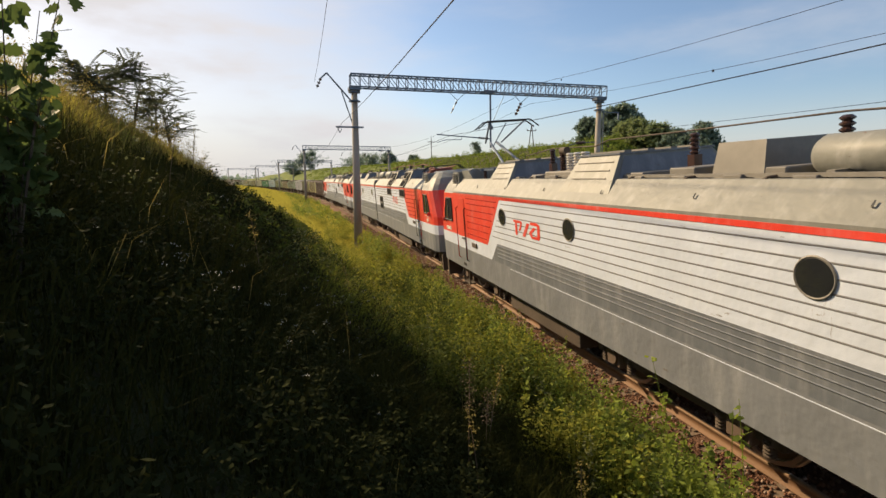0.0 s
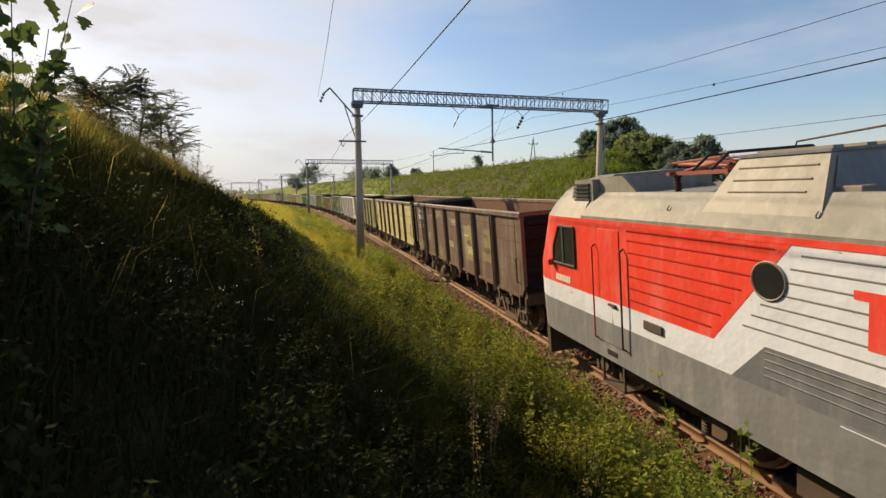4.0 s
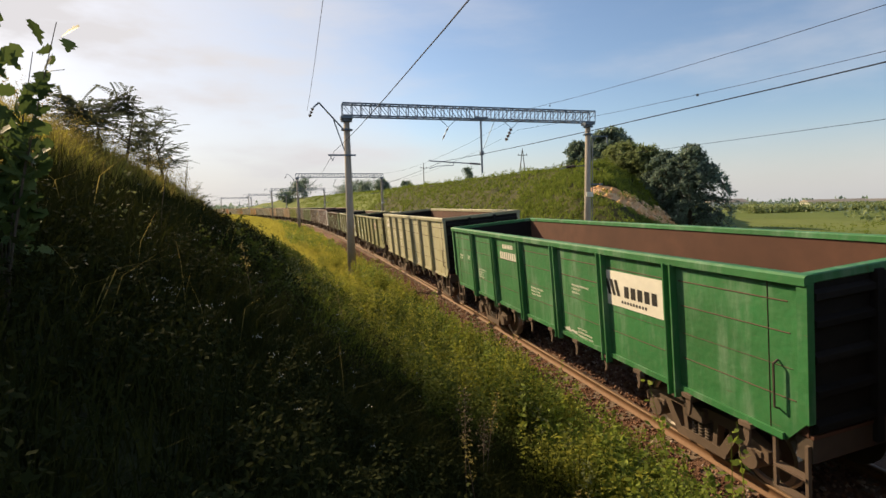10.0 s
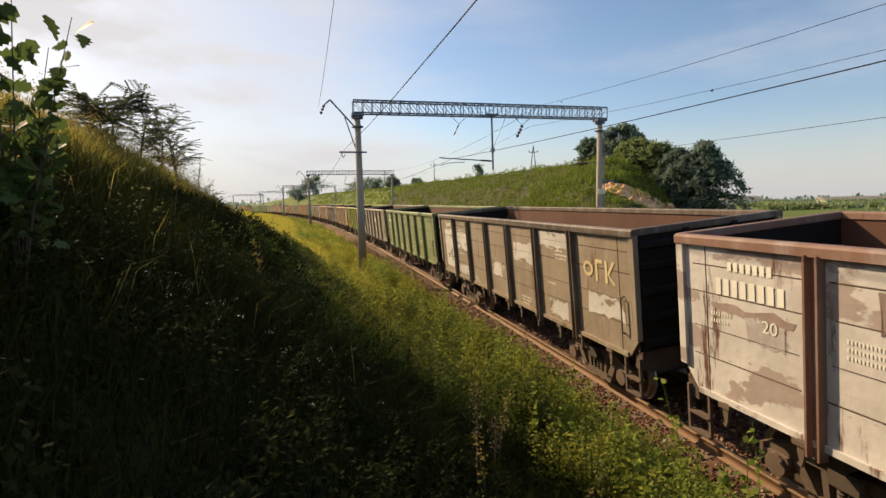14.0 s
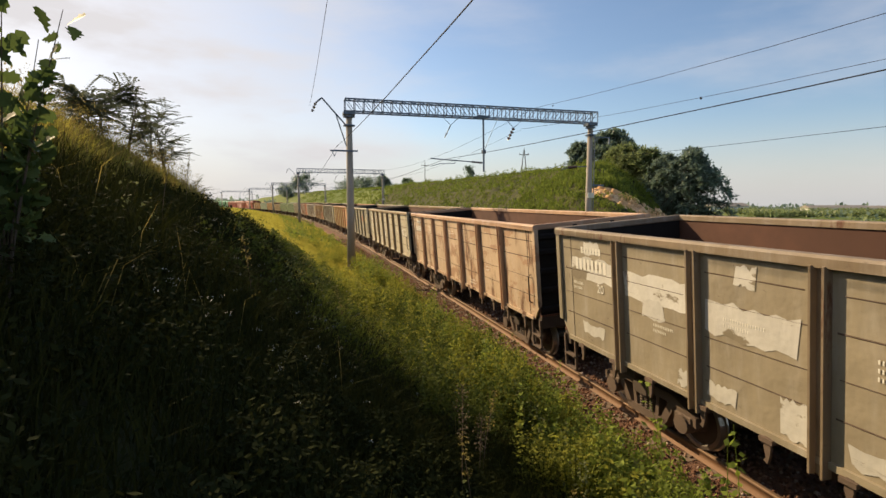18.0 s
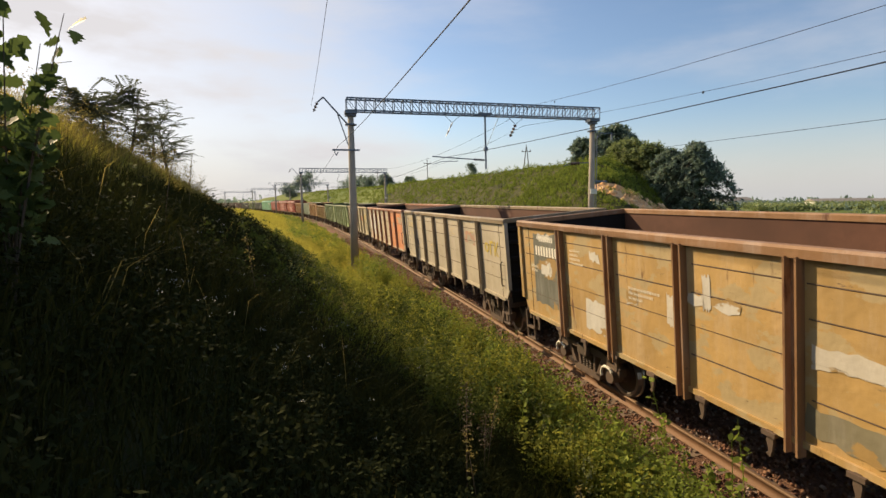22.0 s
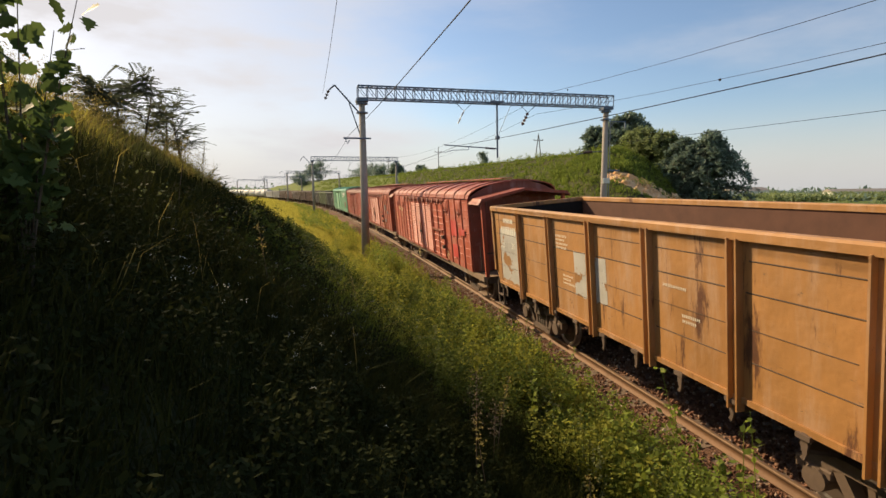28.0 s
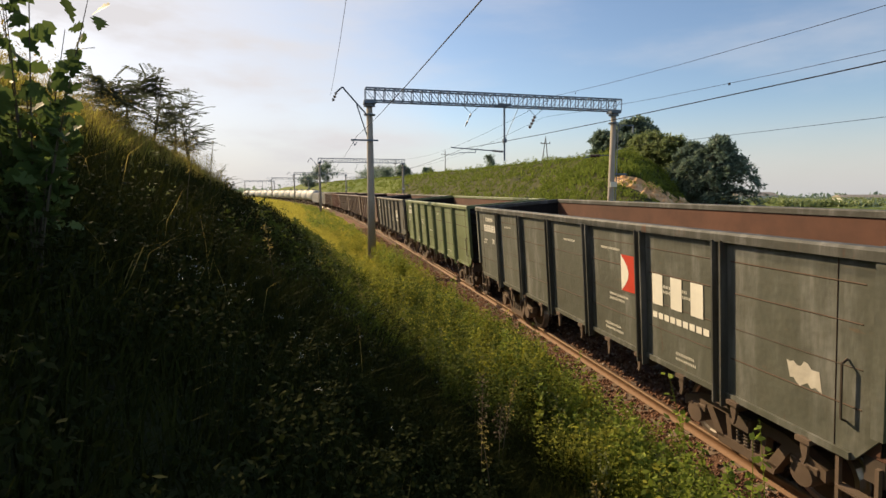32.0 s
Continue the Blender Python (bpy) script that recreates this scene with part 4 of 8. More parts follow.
    if logo:
        g = Mesh()
        style, ly, lz, sz = logo[:4]
        lc = INKS[logo[4]]
        if style == "three":  # three block letters
            xl, n = x - 0.005, 14
            ring = [(xl, ly - sz * (0.42 + rr * 0.42 * math.cos(6.2832 * i / n)), lz + sz * (0.5 + rr * 0.36 * math.sin(6.2832 * i / n))) for rr in (0.58, 1.0) for i in range(n)]
            upper("mark_ring", Mesh().add(ring, [(i, (i + 1) % n, n + (i + 1) % n, n + i) for i in range(n)]).mesh("mark_ring", lc), v)
            upper("mark_angle", Mesh().add([(xl, ly - sz * a, lz + sz * b) for a, b in ((1.05, 0), (1.21, 0), (1.21, 0.84), (1.62, 0.84), (1.62, 1), (1.05, 1))], [(0, 1, 2, 5), (2, 3, 4, 5)]).mesh("mark_angle", lc), v)
            slab(g, xl, ly - sz * 1.82, ly - sz * 1.98, lz, lz + sz)
            g.add([(xl, ly - sz * a, lz + sz * b) for a, b in ((1.98, 0.42), (2.4, 1.0), (2.58, 1.0), (2.12, 0.38), (2.6, 0.0), (2.4, 0.0))], [(0, 1, 2, 3), (0, 3, 4, 5)])
        elif style == "disc":
            n = 16
            g.add([(x - 0.005, ly + sz * math.cos(6.2832 * i / n), lz + sz * 0.75 * math.sin(6.2832 * i / n)) for i in range(n)], [tuple(range(n))])
            bars(g, x - 0.005, ly + sz * 1.7, lz - sz * 1.25, 8, sz * 0.35, sz * 0.3)
        elif style == "board":
            slab(g, x - 0.005, ly, ly - sz * 2.2, lz, lz + sz)
            g2 = Mesh()
            bars(g2, x - 0.009, ly - sz * 0.82, lz + sz * 0.3, 5, sz * 0.32, sz * 0.17, 0.45)
            bars(g2, x - 0.009, ly - sz * 0.18, lz + sz * 0.3, 3, sz * 0.45, sz * 0.12, 0.5, -sz * 0.12)
            bars(g2, x - 0.009, ly - sz * 0.7, lz + sz * 0.12, 9, sz * 0.08, sz * 0.06, 0.8)
            upper("sign_marks", g2.mesh("sign_marks", M_BLACK), v)
        elif style == "emblem":  # open shield with three cross strokes, and a broken ring beside it
            for pts in (((0, 0.75), (0.35, 1.0), (0.35, 0.88), (0.12, 0.7)), ((0.35, 1.0), (1.2, 1.0), (1.1, 0.88), (0.35, 0.88)), ((0.3, 0.76), (1.15, 0.74), (1.1, 0.64), (0.3, 0.66)), ((0.25, 0.52), (1.0, 0.52), (0.95, 0.42), (0.25, 0.42)), ((0, 0.75), (0.12, 0.7), (0.45, 0.18), (0.35, 0.1)), ((0.35, 0.1), (0.45, 0.18), (1.2, 0.1), (1.2, -0.08)), ((1.2, -0.08), (1.2, 0.35), (1.08, 0.35), (0.95, 0.02))):
                g.add([(x - 0.005, ly - sz * a, lz + sz * b) for a, b in pts], [(0, 1, 2, 3)])
            g2 = Mesh()
            for i in range(9):
                a0, a1 = i * 0.62, i * 0.62 + 0.5
                g2.add([(x - 0.005, ly - sz * 2.3 - sz * rr * math.cos(a), lz - sz * 0.1 + sz * rr * math.sin(a)) for rr, a in ((0.3, a0), (0.62, a0), (0.62, a1), (0.3, a1))], [(0, 1, 2, 3)])
            tagged(upper("broken_ring", g2.mesh("broken_ring", lc), v), "orange broken ring", kind="stuff")
        elif style == "row":
            bars(g, x - 0.005, ly, lz, 10, sz, sz * 0.62, 1.1)
        elif style == "badge":
            bars(g, x - 0.005, ly, lz, 3, sz, sz * 0.5, 0.75)
            bars(g, x - 0.005, ly, lz - sz * 0.45, 9, sz * 0.2, sz * 0.22)
            g2 = Mesh()
            slab(g2, x - 0.005, ly + sz * 1.75, ly + sz * 0.95, lz + sz * 0.1, lz + sz * 1.4)
            upper("sign", g2.mesh("sign", INKS["red"]), v, label="red square sign")
            g3 = Mesh()
            n = 10
            arc = [(x - 0.008, ly + sz * (1.75 - 0.45 * math.sin(3.1416 * i / n)), lz + sz * (0.1 + 1.3 * i / n)) for i in range(n + 1)]
            g3.add(arc, [tuple(range(n + 1))])
            upper("sign_crescent", g3.mesh("sign_crescent", M_WHITE), v)
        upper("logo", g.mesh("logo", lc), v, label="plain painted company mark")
    TRAIN.append((v, q, 4.325))
    return v


INKS = {"white": M_WHITE, "cream": plain("cream_marking_paint", (0.62, 0.50, 0.26), 0.7), "red": plain("signal_red", (0.55, 0.05, 0.025), 0.5), "yellow": plain("yellow_marking_paint", (0.55, 0.42, 0.06), 0.7), "mint": plain("mint_paint", (0.34, 0.5, 0.34), 0.7), "tan": plain("tan_board", (0.5, 0.36, 0.25), 0.7), "orange": plain("orange_marking", (0.6, 0.3, 0.12), 0.7)}

S_FIRST, PITCH = -0.703, 13.92


def mid_of(n):
    """Middle of the n-th open wagon along the train."""
    return S_FIRST + (n - 0.5) * PITCH


WHITE_ = (0.56, 0.54, 0.52)
CREAM = (0.50, 0.44, 0.31)
OLIVE, MINT, LGREEN = (0.16, 0.17, 0.06), (0.24, 0.32, 0.22), (0.27, 0.36, 0.15)
BROWN, ORANGE = (0.10, 0.06, 0.045), (0.62, 0.22, 0.075)
def rnd_patches(seed, cols, n, zlo=1.35):
    r = random.Random(seed)
    out = []
    edges = (-GL + 0.1,) + POST_Y + (GL - 0.1,)
    for i in range(n):
        k = r.randrange(7)
        a, b = edges[k] + 0.15, edges[k + 1] - 0.15
        w = r.uniform(0.4, b - a)
        y0 = r.uniform(a, b - w)
        z0 = r.choice((zlo, 1.8, 2.35, 2.9)) + r.uniform(0, 0.1)
        out.append((r.choice(cols), y0, y0 + w, z0, min(3.3, z0 + r.uniform(0.25, 0.5))))
    return out


def W(n, label, col, rust=0.25, **k):
    gondola(mid_of(n), label, col, rust, seed=n * 7 + 1, **k)


W(8, "dark brown open wagon with yellow-green paint patches", BROWN, 0.3, patches=[((0.24, 0.21, 0.08), -2.45, -1.4, 1.7, 2.9), ((0.20, 0.17, 0.075), -4.1, -3.4, 2.3, 2.9)] + rnd_patches(8, ((0.19, 0.16, 0.075),), 6))
W(9, "faded yellow open wagon with dark posts", (0.44, 0.40, 0.17), 0.3, trim=BROWN)
W(10, "olive-green open wagon with rusty posts", OLIVE, 0.3)
W(11, straps=True, label="pale grey-white open wagon with chipped paint", col=WHITE_, rust=0.16, trim=(0.46, 0.44, 0.43), number_y=5.85, patches=[((0.27, 0.26, 0.26), 2.74, 3.38, 1.42, 1.86), ((0.30, 0.16, 0.09), 4.56, 4.68, 1.38, 2.2), ((0.33, 0.30, 0.28), -3.6, -3.0, 1.5, 1.9), ((0.46, 0.42, 0.40), 3.5, 3.9, 2.05, 2.4)])
W(12, "grey-green open wagon with a row of large pale marks", MINT, 0.25, trim=(0.09, 0.06, 0.035), logo=("row", 1.6, 2.25, 0.24, "white"))
W(13, "olive-yellow open wagon with grey-green blotches and tan scrawls", (0.29, 0.27, 0.085), 0.42, second=(0.21, 0.24, 0.15), amount=0.55, trim=(0.17, 0.10, 0.045), patches=[((0.52, 0.40, 0.16), 0.0, 0.14, 2.05, 2.5), ((0.52, 0.40, 0.16), -0.3, -0.16, 2.1, 2.55), ((0.50, 0.36, 0.14), -2.1, -1.2, 2.1, 2.32), ((0.54, 0.45, 0.24), -3.25, -3.0, 2.0, 2.55), ((0.54, 0.45, 0.24), -3.75, -3.55, 1.9, 2.5), ((0.40, 0.36, 0.12), -4.25, -3.3, 1.3, 1.9), ((0.24, 0.28, 0.20), -5.9, -4.6, 1.9, 3.2), ((0.42, 0.36, 0.10), -5.2, -4.5, 1.3, 1.85)], low=True)
W(14, "olive-green open wagon with a white disc mark", (0.15, 0.19, 0.06), 0.2, second=(0.20, 0.23, 0.09), amount=0.5, trim=(0.11, 0.12, 0.04), patches=[((0.7, 0.7, 0.62), 3.3, 3.7, 2.85, 3.2)] + rnd_patches(14, ((0.20, 0.24, 0.09),), 6), logo=("disc", -2.9, 2.75, 0.33, "white"), remarks=[("21.06.2024", 0.1, -1.3, 2.2)])
W(15, "pale blue-grey open wagon with a tan sign", (0.34, 0.42, 0.40), 0.16, patches=rnd_patches(15, ((0.42, 0.48, 0.45),), 5), logo=("board", -1.0, 2.3, 0.55, "tan"))
W(16, "bright green open wagon with a white sign and white marks", (0.012, 0.17, 0.045), 0.05, number_y=2.2, logo=("board", -2.65, 2.35, 0.70, "white"), patches=[((0.62, 0.62, 0.56), -1.55, -1.05, 1.36, 1.46)], ink="white", low=True)
W(17, "plain beige open wagon with greenish tint and faded marks", (0.40, 0.38, 0.23), 0.16, trim=(0.33, 0.31, 0.19), patches=[((0.22, 0.19, 0.13), 2.72, 3.35, 1.45, 1.82)])
W(18, "olive open wagon with mint patches and a tan sign", (0.22, 0.22, 0.09), 0.25, patches=[((0.36, 0.46, 0.32), 4.6, 5.85, 2.3, 2.65), ((0.45, 0.46, 0.33), 4.6, 5.8, 1.45, 1.8), ((0.40, 0.44, 0.28), 2.9, 4.1, 1.35, 1.75)] + rnd_patches(18, ((0.34, 0.40, 0.22),), 4), logo=("board", -2.9, 2.5, 0.5, "tan"), low=True)
W(19, "olive open wagon with white smears and orange marks", (0.23, 0.23, 0.10), 0.3, second=(0.5, 0.5, 0.4), amount=0.15, patches=[((0.46, 0.50, 0.40), a0, a0 + 1.35, 1.3, 1.8 + 0.12 * (i % 3)) for i, a0 in enumerate((-5.9, -4.2, -2.45, -0.7, 1.05, 2.8))] + [((0.50, 0.24, 0.10), -4.2, -2.85, 2.5, 3.2)], logo=("three", -3.0, 2.7, 0.35, "white"), low=True)
W(20, "green and brown open wagon with mint patches and orange emblems", (0.105, 0.15, 0.055), 0.24, second=(0.13, 0.085, 0.04), amount=0.16, patches=[((0.13, 0.08, 0.04), -2.5, -1.0, 2.95, 3.34), ((0.15, 0.075, 0.04), -4.2, -2.75, 2.75, 3.34), ((0.16, 0.08, 0.045), -0.75, 0.75, 3.05, 3.34), ((0.15, 0.08, 0.045), 1.0, 2.5, 3.0, 3.34), ((0.62, 0.66, 0.55), 5.25, 5.75, 2.85, 3.22), ((0.5, 0.6, 0.46), 5.5, 6.0, 2.6, 2.95), ((0.60, 0.64, 0.54), 5.0, 5.7, 1.6, 1.85), ((0.46, 0.58, 0.43), 2.8, 4.2, 2.25, 2.8), ((0.52, 0.60, 0.48), 2.75, 3.05, 1.6, 1.85), ((0.46, 0.58, 0.43), 1.6, 2.45, 2.78, 3.06), ((0.48, 0.58, 0.44), 0.2, 0.75, 2.3, 3.12), ((0.60, 0.64, 0.54), -0.25, 0.55, 1.75, 2.35), ((0.46, 0.56, 0.38), -0.7, 0.0, 2.3, 3.0), ((0.50, 0.38, 0.14), -0.3, 0.0, 2.45, 2.95), ((0.66, 0.64, 0.56), -2.0, -1.15, 1.4, 1.72), ((0.66, 0.64, 0.56), -3.9, -3.2, 1.75, 2.05)], trim=(0.12, 0.075, 0.04), logo=("emblem", -1.6, 2.6, 0.5, "cream"), low=True, jottings=False)
W(21, "white open wagon with peeling lilac-grey paint", (0.60, 0.56, 0.54), 0.3, second=(0.36, 0.29, 0.27), amount=0.28, trim=(0.2, 0.11, 0.08), patches=[((0.30, 0.22, 0.20), 4.6, 5.85, 2.5, 2.62), ((0.42, 0.37, 0.36), 4.75, 5.3, 2.2, 2.5), ((0.30, 0.25, 0.23), 2.75, 3.6, 1.4, 1.85), ((0.27, 0.18, 0.16), 1.2, 2.4, 2.2, 2.5), ((0.27, 0.19, 0.17), 3.5, 3.75, 2.7, 3.1)])
W(22, "grey-brown open wagon with white repainted strips", (0.27, 0.21, 0.15), 0.25, trim=(0.10, 0.07, 0.05), patches=[((0.6, 0.57, 0.53), 4.6, 5.8, 1.5, 2.9), ((0.6, 0.57, 0.53), 2.9, 4.1, 2.3, 2.9)] + rnd_patches(22, ((0.58, 0.55, 0.52),), 7), logo=("three", -4.75, 2.45, 0.42, "cream"))
W(23, "green open wagon with rusty streaks", (0.18, 0.22, 0.08), 0.35)
W(24, "grey-brown open wagon with pale patches", (0.24, 0.20, 0.15), 0.3, patches=rnd_patches(24, ((0.5, 0.47, 0.4),), 6))
W(25, "bright yellow-olive open wagon with mint patches", (0.27, 0.28, 0.04), 0.12, ink="yellow", patches=[((0.5, 0.6, 0.5), 5.2, 5.7, 2.3, 2.55), ((0.36, 0.42, 0.2), 1.9, 3.2, 1.7, 2.0)])
W(26, "faded beige and tan open wagon with a white patch", (0.50, 0.34, 0.20), 0.3, second=(0.42, 0.24, 0.13), amount=0.35, patches=[((0.62, 0.6, 0.55), 5.0, 5.9, 2.3, 2.6), ((0.55, 0.30, 0.19), -4.2, -3.3, 1.6, 2.6), ((0.33, 0.29, 0.19), -5.6, -4.8, 2.2, 3.2), ((0.56, 0.30, 0.18), -6.2, -5.6, 2.5, 3.3), ((0.34, 0.30, 0.2), -3.4, -2.9, 1.5, 3.1)] + rnd_patches(26, ((0.34, 0.31, 0.26),), 5))
W(27, "grey-beige open wagon with pale letter blocks", (0.30, 0.255, 0.175), 0.18, trim=(0.22, 0.165, 0.105), patches=[((0.62, 0.6, 0.54), 4.95, 5.45, 3.05, 3.3), ((0.62, 0.6, 0.54), 4.5, 5.9, 2.55, 2.98), ((0.58, 0.56, 0.5), 4.85, 5.6, 1.5, 1.72), ((0.64, 0.62, 0.56), 2.75, 4.25, 2.45, 2.9), ((0.64, 0.62, 0.56), 3.3, 3.75, 2.2, 2.5), ((0.56, 0.54, 0.48), 2.74, 3.0, 1.36, 1.62), ((0.60, 0.58, 0.52), 1.65, 1.95, 3.0, 3.26), ((0.62, 0.6, 0.54), 1.1, 2.45, 2.3, 2.75), ((0.54, 0.52, 0.46), 1.95, 2.4, 1.4, 1.62), ((0.58, 0.56, 0.5), 1.0, 1.35, 1.36, 1.8), ((0.54, 0.52, 0.46), -0.7, 0.6, 1.36, 1.6), ((0.56, 0.54, 0.48), -2.4, -1.4, 1.4, 1.7)], logo=("three", -4.75, 2.55, 0.42, "white"))
W(28, "salmon-beige open wagon with chipped paint", (0.56, 0.41, 0.27), 0.45, second=(0.42, 0.26, 0.16), amount=0.25, trim=(0.46, 0.28, 0.17))
W(29, "beige-white open wagon with rust runs and letter blocks", CREAM, 0.3, trim=(0.26, 0.18, 0.09), logo=("three", -4.75, 2.2, 0.42, "white"), number=True)
W(30, "grey-beige open wagon with cream letter blocks", (0.33, 0.295, 0.205), 0.14, logo=("three", -4.75, 2.4, 0.42, "cream"), patches=[((0.13, 0.115, 0.09), 3.65, 4.2, 1.75, 2.08), ((0.45, 0.24, 0.16), -3.8, -2.9, 2.4, 2.9), ((0.52, 0.48, 0.36), -1.2, -1.08, 1.6, 1.95), ((0.52, 0.48, 0.36), -1.6, -0.95, 1.85, 1.93)], trim=(0.26, 0.22, 0.145))
W(31, "orange and ochre open wagon with large cream letter strokes", (0.54, 0.37, 0.14), 0.22, number_y=5.6, patches=[((0.60, 0.55, 0.44), 4.55, 5.75, 2.15, 2.85), (ORANGE, -4.2, -2.8, 1.4, 3.25), (ORANGE, -6.1, -4.6, 1.5, 3.2), ((0.62, 0.42, 0.14), 5.97, 6.4, 1.65, 3.3)], logo=("three", -2.95, 1.95, 1.0, "cream"), trim=(0.36, 0.17, 0.06))
W(32, "light grey open wagon with yellow letter blocks", (0.37, 0.33, 0.23), 0.14, logo=("three", -4.75, 2.4, 0.42, "yellow"), patches=[((0.46, 0.25, 0.18), -3.9, -2.8, 2.4, 2.85)], trim=(0.2, 0.16, 0.10))
W(33, straps=True, label="ochre and orange open wagon with white patches", col=(0.48, 0.31, 0.11), rust=0.18, second=(0.44, 0.34, 0.18), amount=0.3, number_y=5.6, patches=[((0.13, 0.14, 0.115), 4.5, 5.7, 1.6, 3.25), ((0.60, 0.58, 0.52), 4.9, 5.35, 2.3, 2.6), ((0.62, 0.6, 0.55), 4.9, 5.5, 3.1, 3.24), ((0.62, 0.6, 0.54), 2.75, 3.5, 1.5, 2.1), ((0.58, 0.56, 0.5), 3.0, 3.3, 2.85, 3.02), ((0.60, 0.56, 0.48), 1.05, 1.2, 2.1, 2.6), ((0.60, 0.56, 0.48), 1.9, 2.2, 2.25, 2.5), ((0.60, 0.57, 0.5), -0.15, 0.75, 2.55, 2.72), ((0.60, 0.57, 0.5), 0.35, 0.5, 2.5, 3.0), ((0.56, 0.52, 0.44), -1.9, -1.05, 2.2, 2.45), ((0.22, 0.20, 0.13), -2.3, -1.0, 1.4, 1.75), (ORANGE, -3.6, -2.75, 1.3, 2.3), (ORANGE, -5.9, -4.5, 1.4, 2.6)], trim=(0.26, 0.14, 0.065))
W(34, "light grey open wagon with yellow letter blocks and cream numerals", (0.50, 0.44, 0.33), 0.08, stretch=1.022, ink="cream", logo=("three", -4.75, 2.4, 0.42, "yellow"), patches=[((0.12, 0.11, 0.1), 3.9, 4.4, 1.9, 2.2), ((0.46, 0.26, 0.18), -3.9, -3.0, 2.6, 3.0)], trim=(0.24, 0.18, 0.11))
W(35, "beige open wagon with orange front panels and white patches", (0.54, 0.44, 0.31), 0.24, second=(0.46, 0.24, 0.13), amount=0.1, stretch=1.012, patches=[((0.66, 0.25, 0.105), -4.25, -2.75, 1.3, 3.34), ((0.66, 0.245, 0.10), -5.95, -4.5, 1.3, 3.34), ((0.64, 0.62, 0.57), 2.85, 4.1, 1.6, 3.1), ((0.64, 0.62, 0.57), 1.1, 1.9, 1.5, 3.0), ((0.62, 0.6, 0.55), 4.7, 5.8, 2.0, 3.1), ((0.62, 0.6, 0.55), -0.6, -0.1, 1.4, 1.9)], trim=(0.30, 0.12, 0.06))
W(36, "sand-grey open wagon with pink smears and yellow letter blocks", (0.47, 0.40, 0.25), 0.2, logo=("three", -4.75, 2.4, 0.42, "yellow"), patches=[((0.30, 0.25, 0.17), 3.7, 4.2, 1.72, 2.08), ((0.52, 0.48, 0.36), 2.74, 2.95, 1.5, 1.75), ((0.60, 0.55, 0.42), 5.0, 5.4, 2.1, 2.4), ((0.38, 0.20, 0.09), 0.2, 0.7, 2.05, 2.25), ((0.36, 0.20, 0.10), -1.0, -0.75, 2.1, 2.35), ((0.40, 0.24, 0.11), -2.3, -1.6, 2.0, 2.15), ((0.52, 0.24, 0.12), -3.6, -2.8, 2.3, 2.7)], trim=(0.33, 0.25, 0.14))
W(37, "light green open wagon with diagonal brace", LGREEN, 0.28, brace=True, remarks=[("ПРОБЕГ", 0.1, 5.2, 2.2)], patches=rnd_patches(37, ((0.36, 0.44, 0.22),), 3), trim=(0.2, 0.24, 0.1))
W(38, "light green open wagon with rust marks", (0.30, 0.37, 0.16), 0.3, patches=rnd_patches(38, ((0.34, 0.5, 0.36),), 3), trim=(0.16, 0.2, 0.08))
W(39, "tan weathered open wagon with worn writing and pale scuffs", (0.30, 0.20, 0.07), 0.40, second=(0.42, 0.33, 0.14), amount=0.45, patches=[((0.40, 0.19, 0.07), -3.9, -2.9, 2.3, 2.95), ((0.60, 0.50, 0.30), -3.05, -2.85, 2.3, 2.6), ((0.60, 0.50, 0.30), -3.6, -3.2, 2.3, 2.6), ((0.40, 0.19, 0.07), -2.5, -1.2, 3.05, 3.3), ((0.24, 0.15, 0.06), -2.4, -1.9, 2.7, 3.0), ((0.50, 0.42, 0.2), 1.0, 2.2, 2.0, 2.5), ((0.50, 0.42, 0.2), -0.7, 0.5, 1.5, 1.9)], trim=(0.32, 0.19, 0.065), low=True)
W(40, "cream-orange open wagon with a yellow band", (0.56, 0.31, 0.12), 0.22, patches=[((0.56, 0.42, 0.08), -2.4, -1.05, 2.35, 2.8), ((0.56, 0.42, 0.08), -0.7, 0.7, 2.35, 2.8), ((0.56, 0.42, 0.08), 1.05, 2.4, 2.35, 2.8)], trim=(0.3, 0.16, 0.05))
W(41, "pale green open wagon with worn paint", (0.42, 0.47, 0.31), 0.25)
W(42, "orange-brown open wagon with grey repainted panels", (0.40, 0.19, 0.055), 0.3, patches=[((0.46, 0.45, 0.42), 4.6, 5.9, 1.4, 2.9), ((0.46, 0.45, 0.42), 0.4, 1.6, 1.8, 2.7)])
TAIL = 654.45
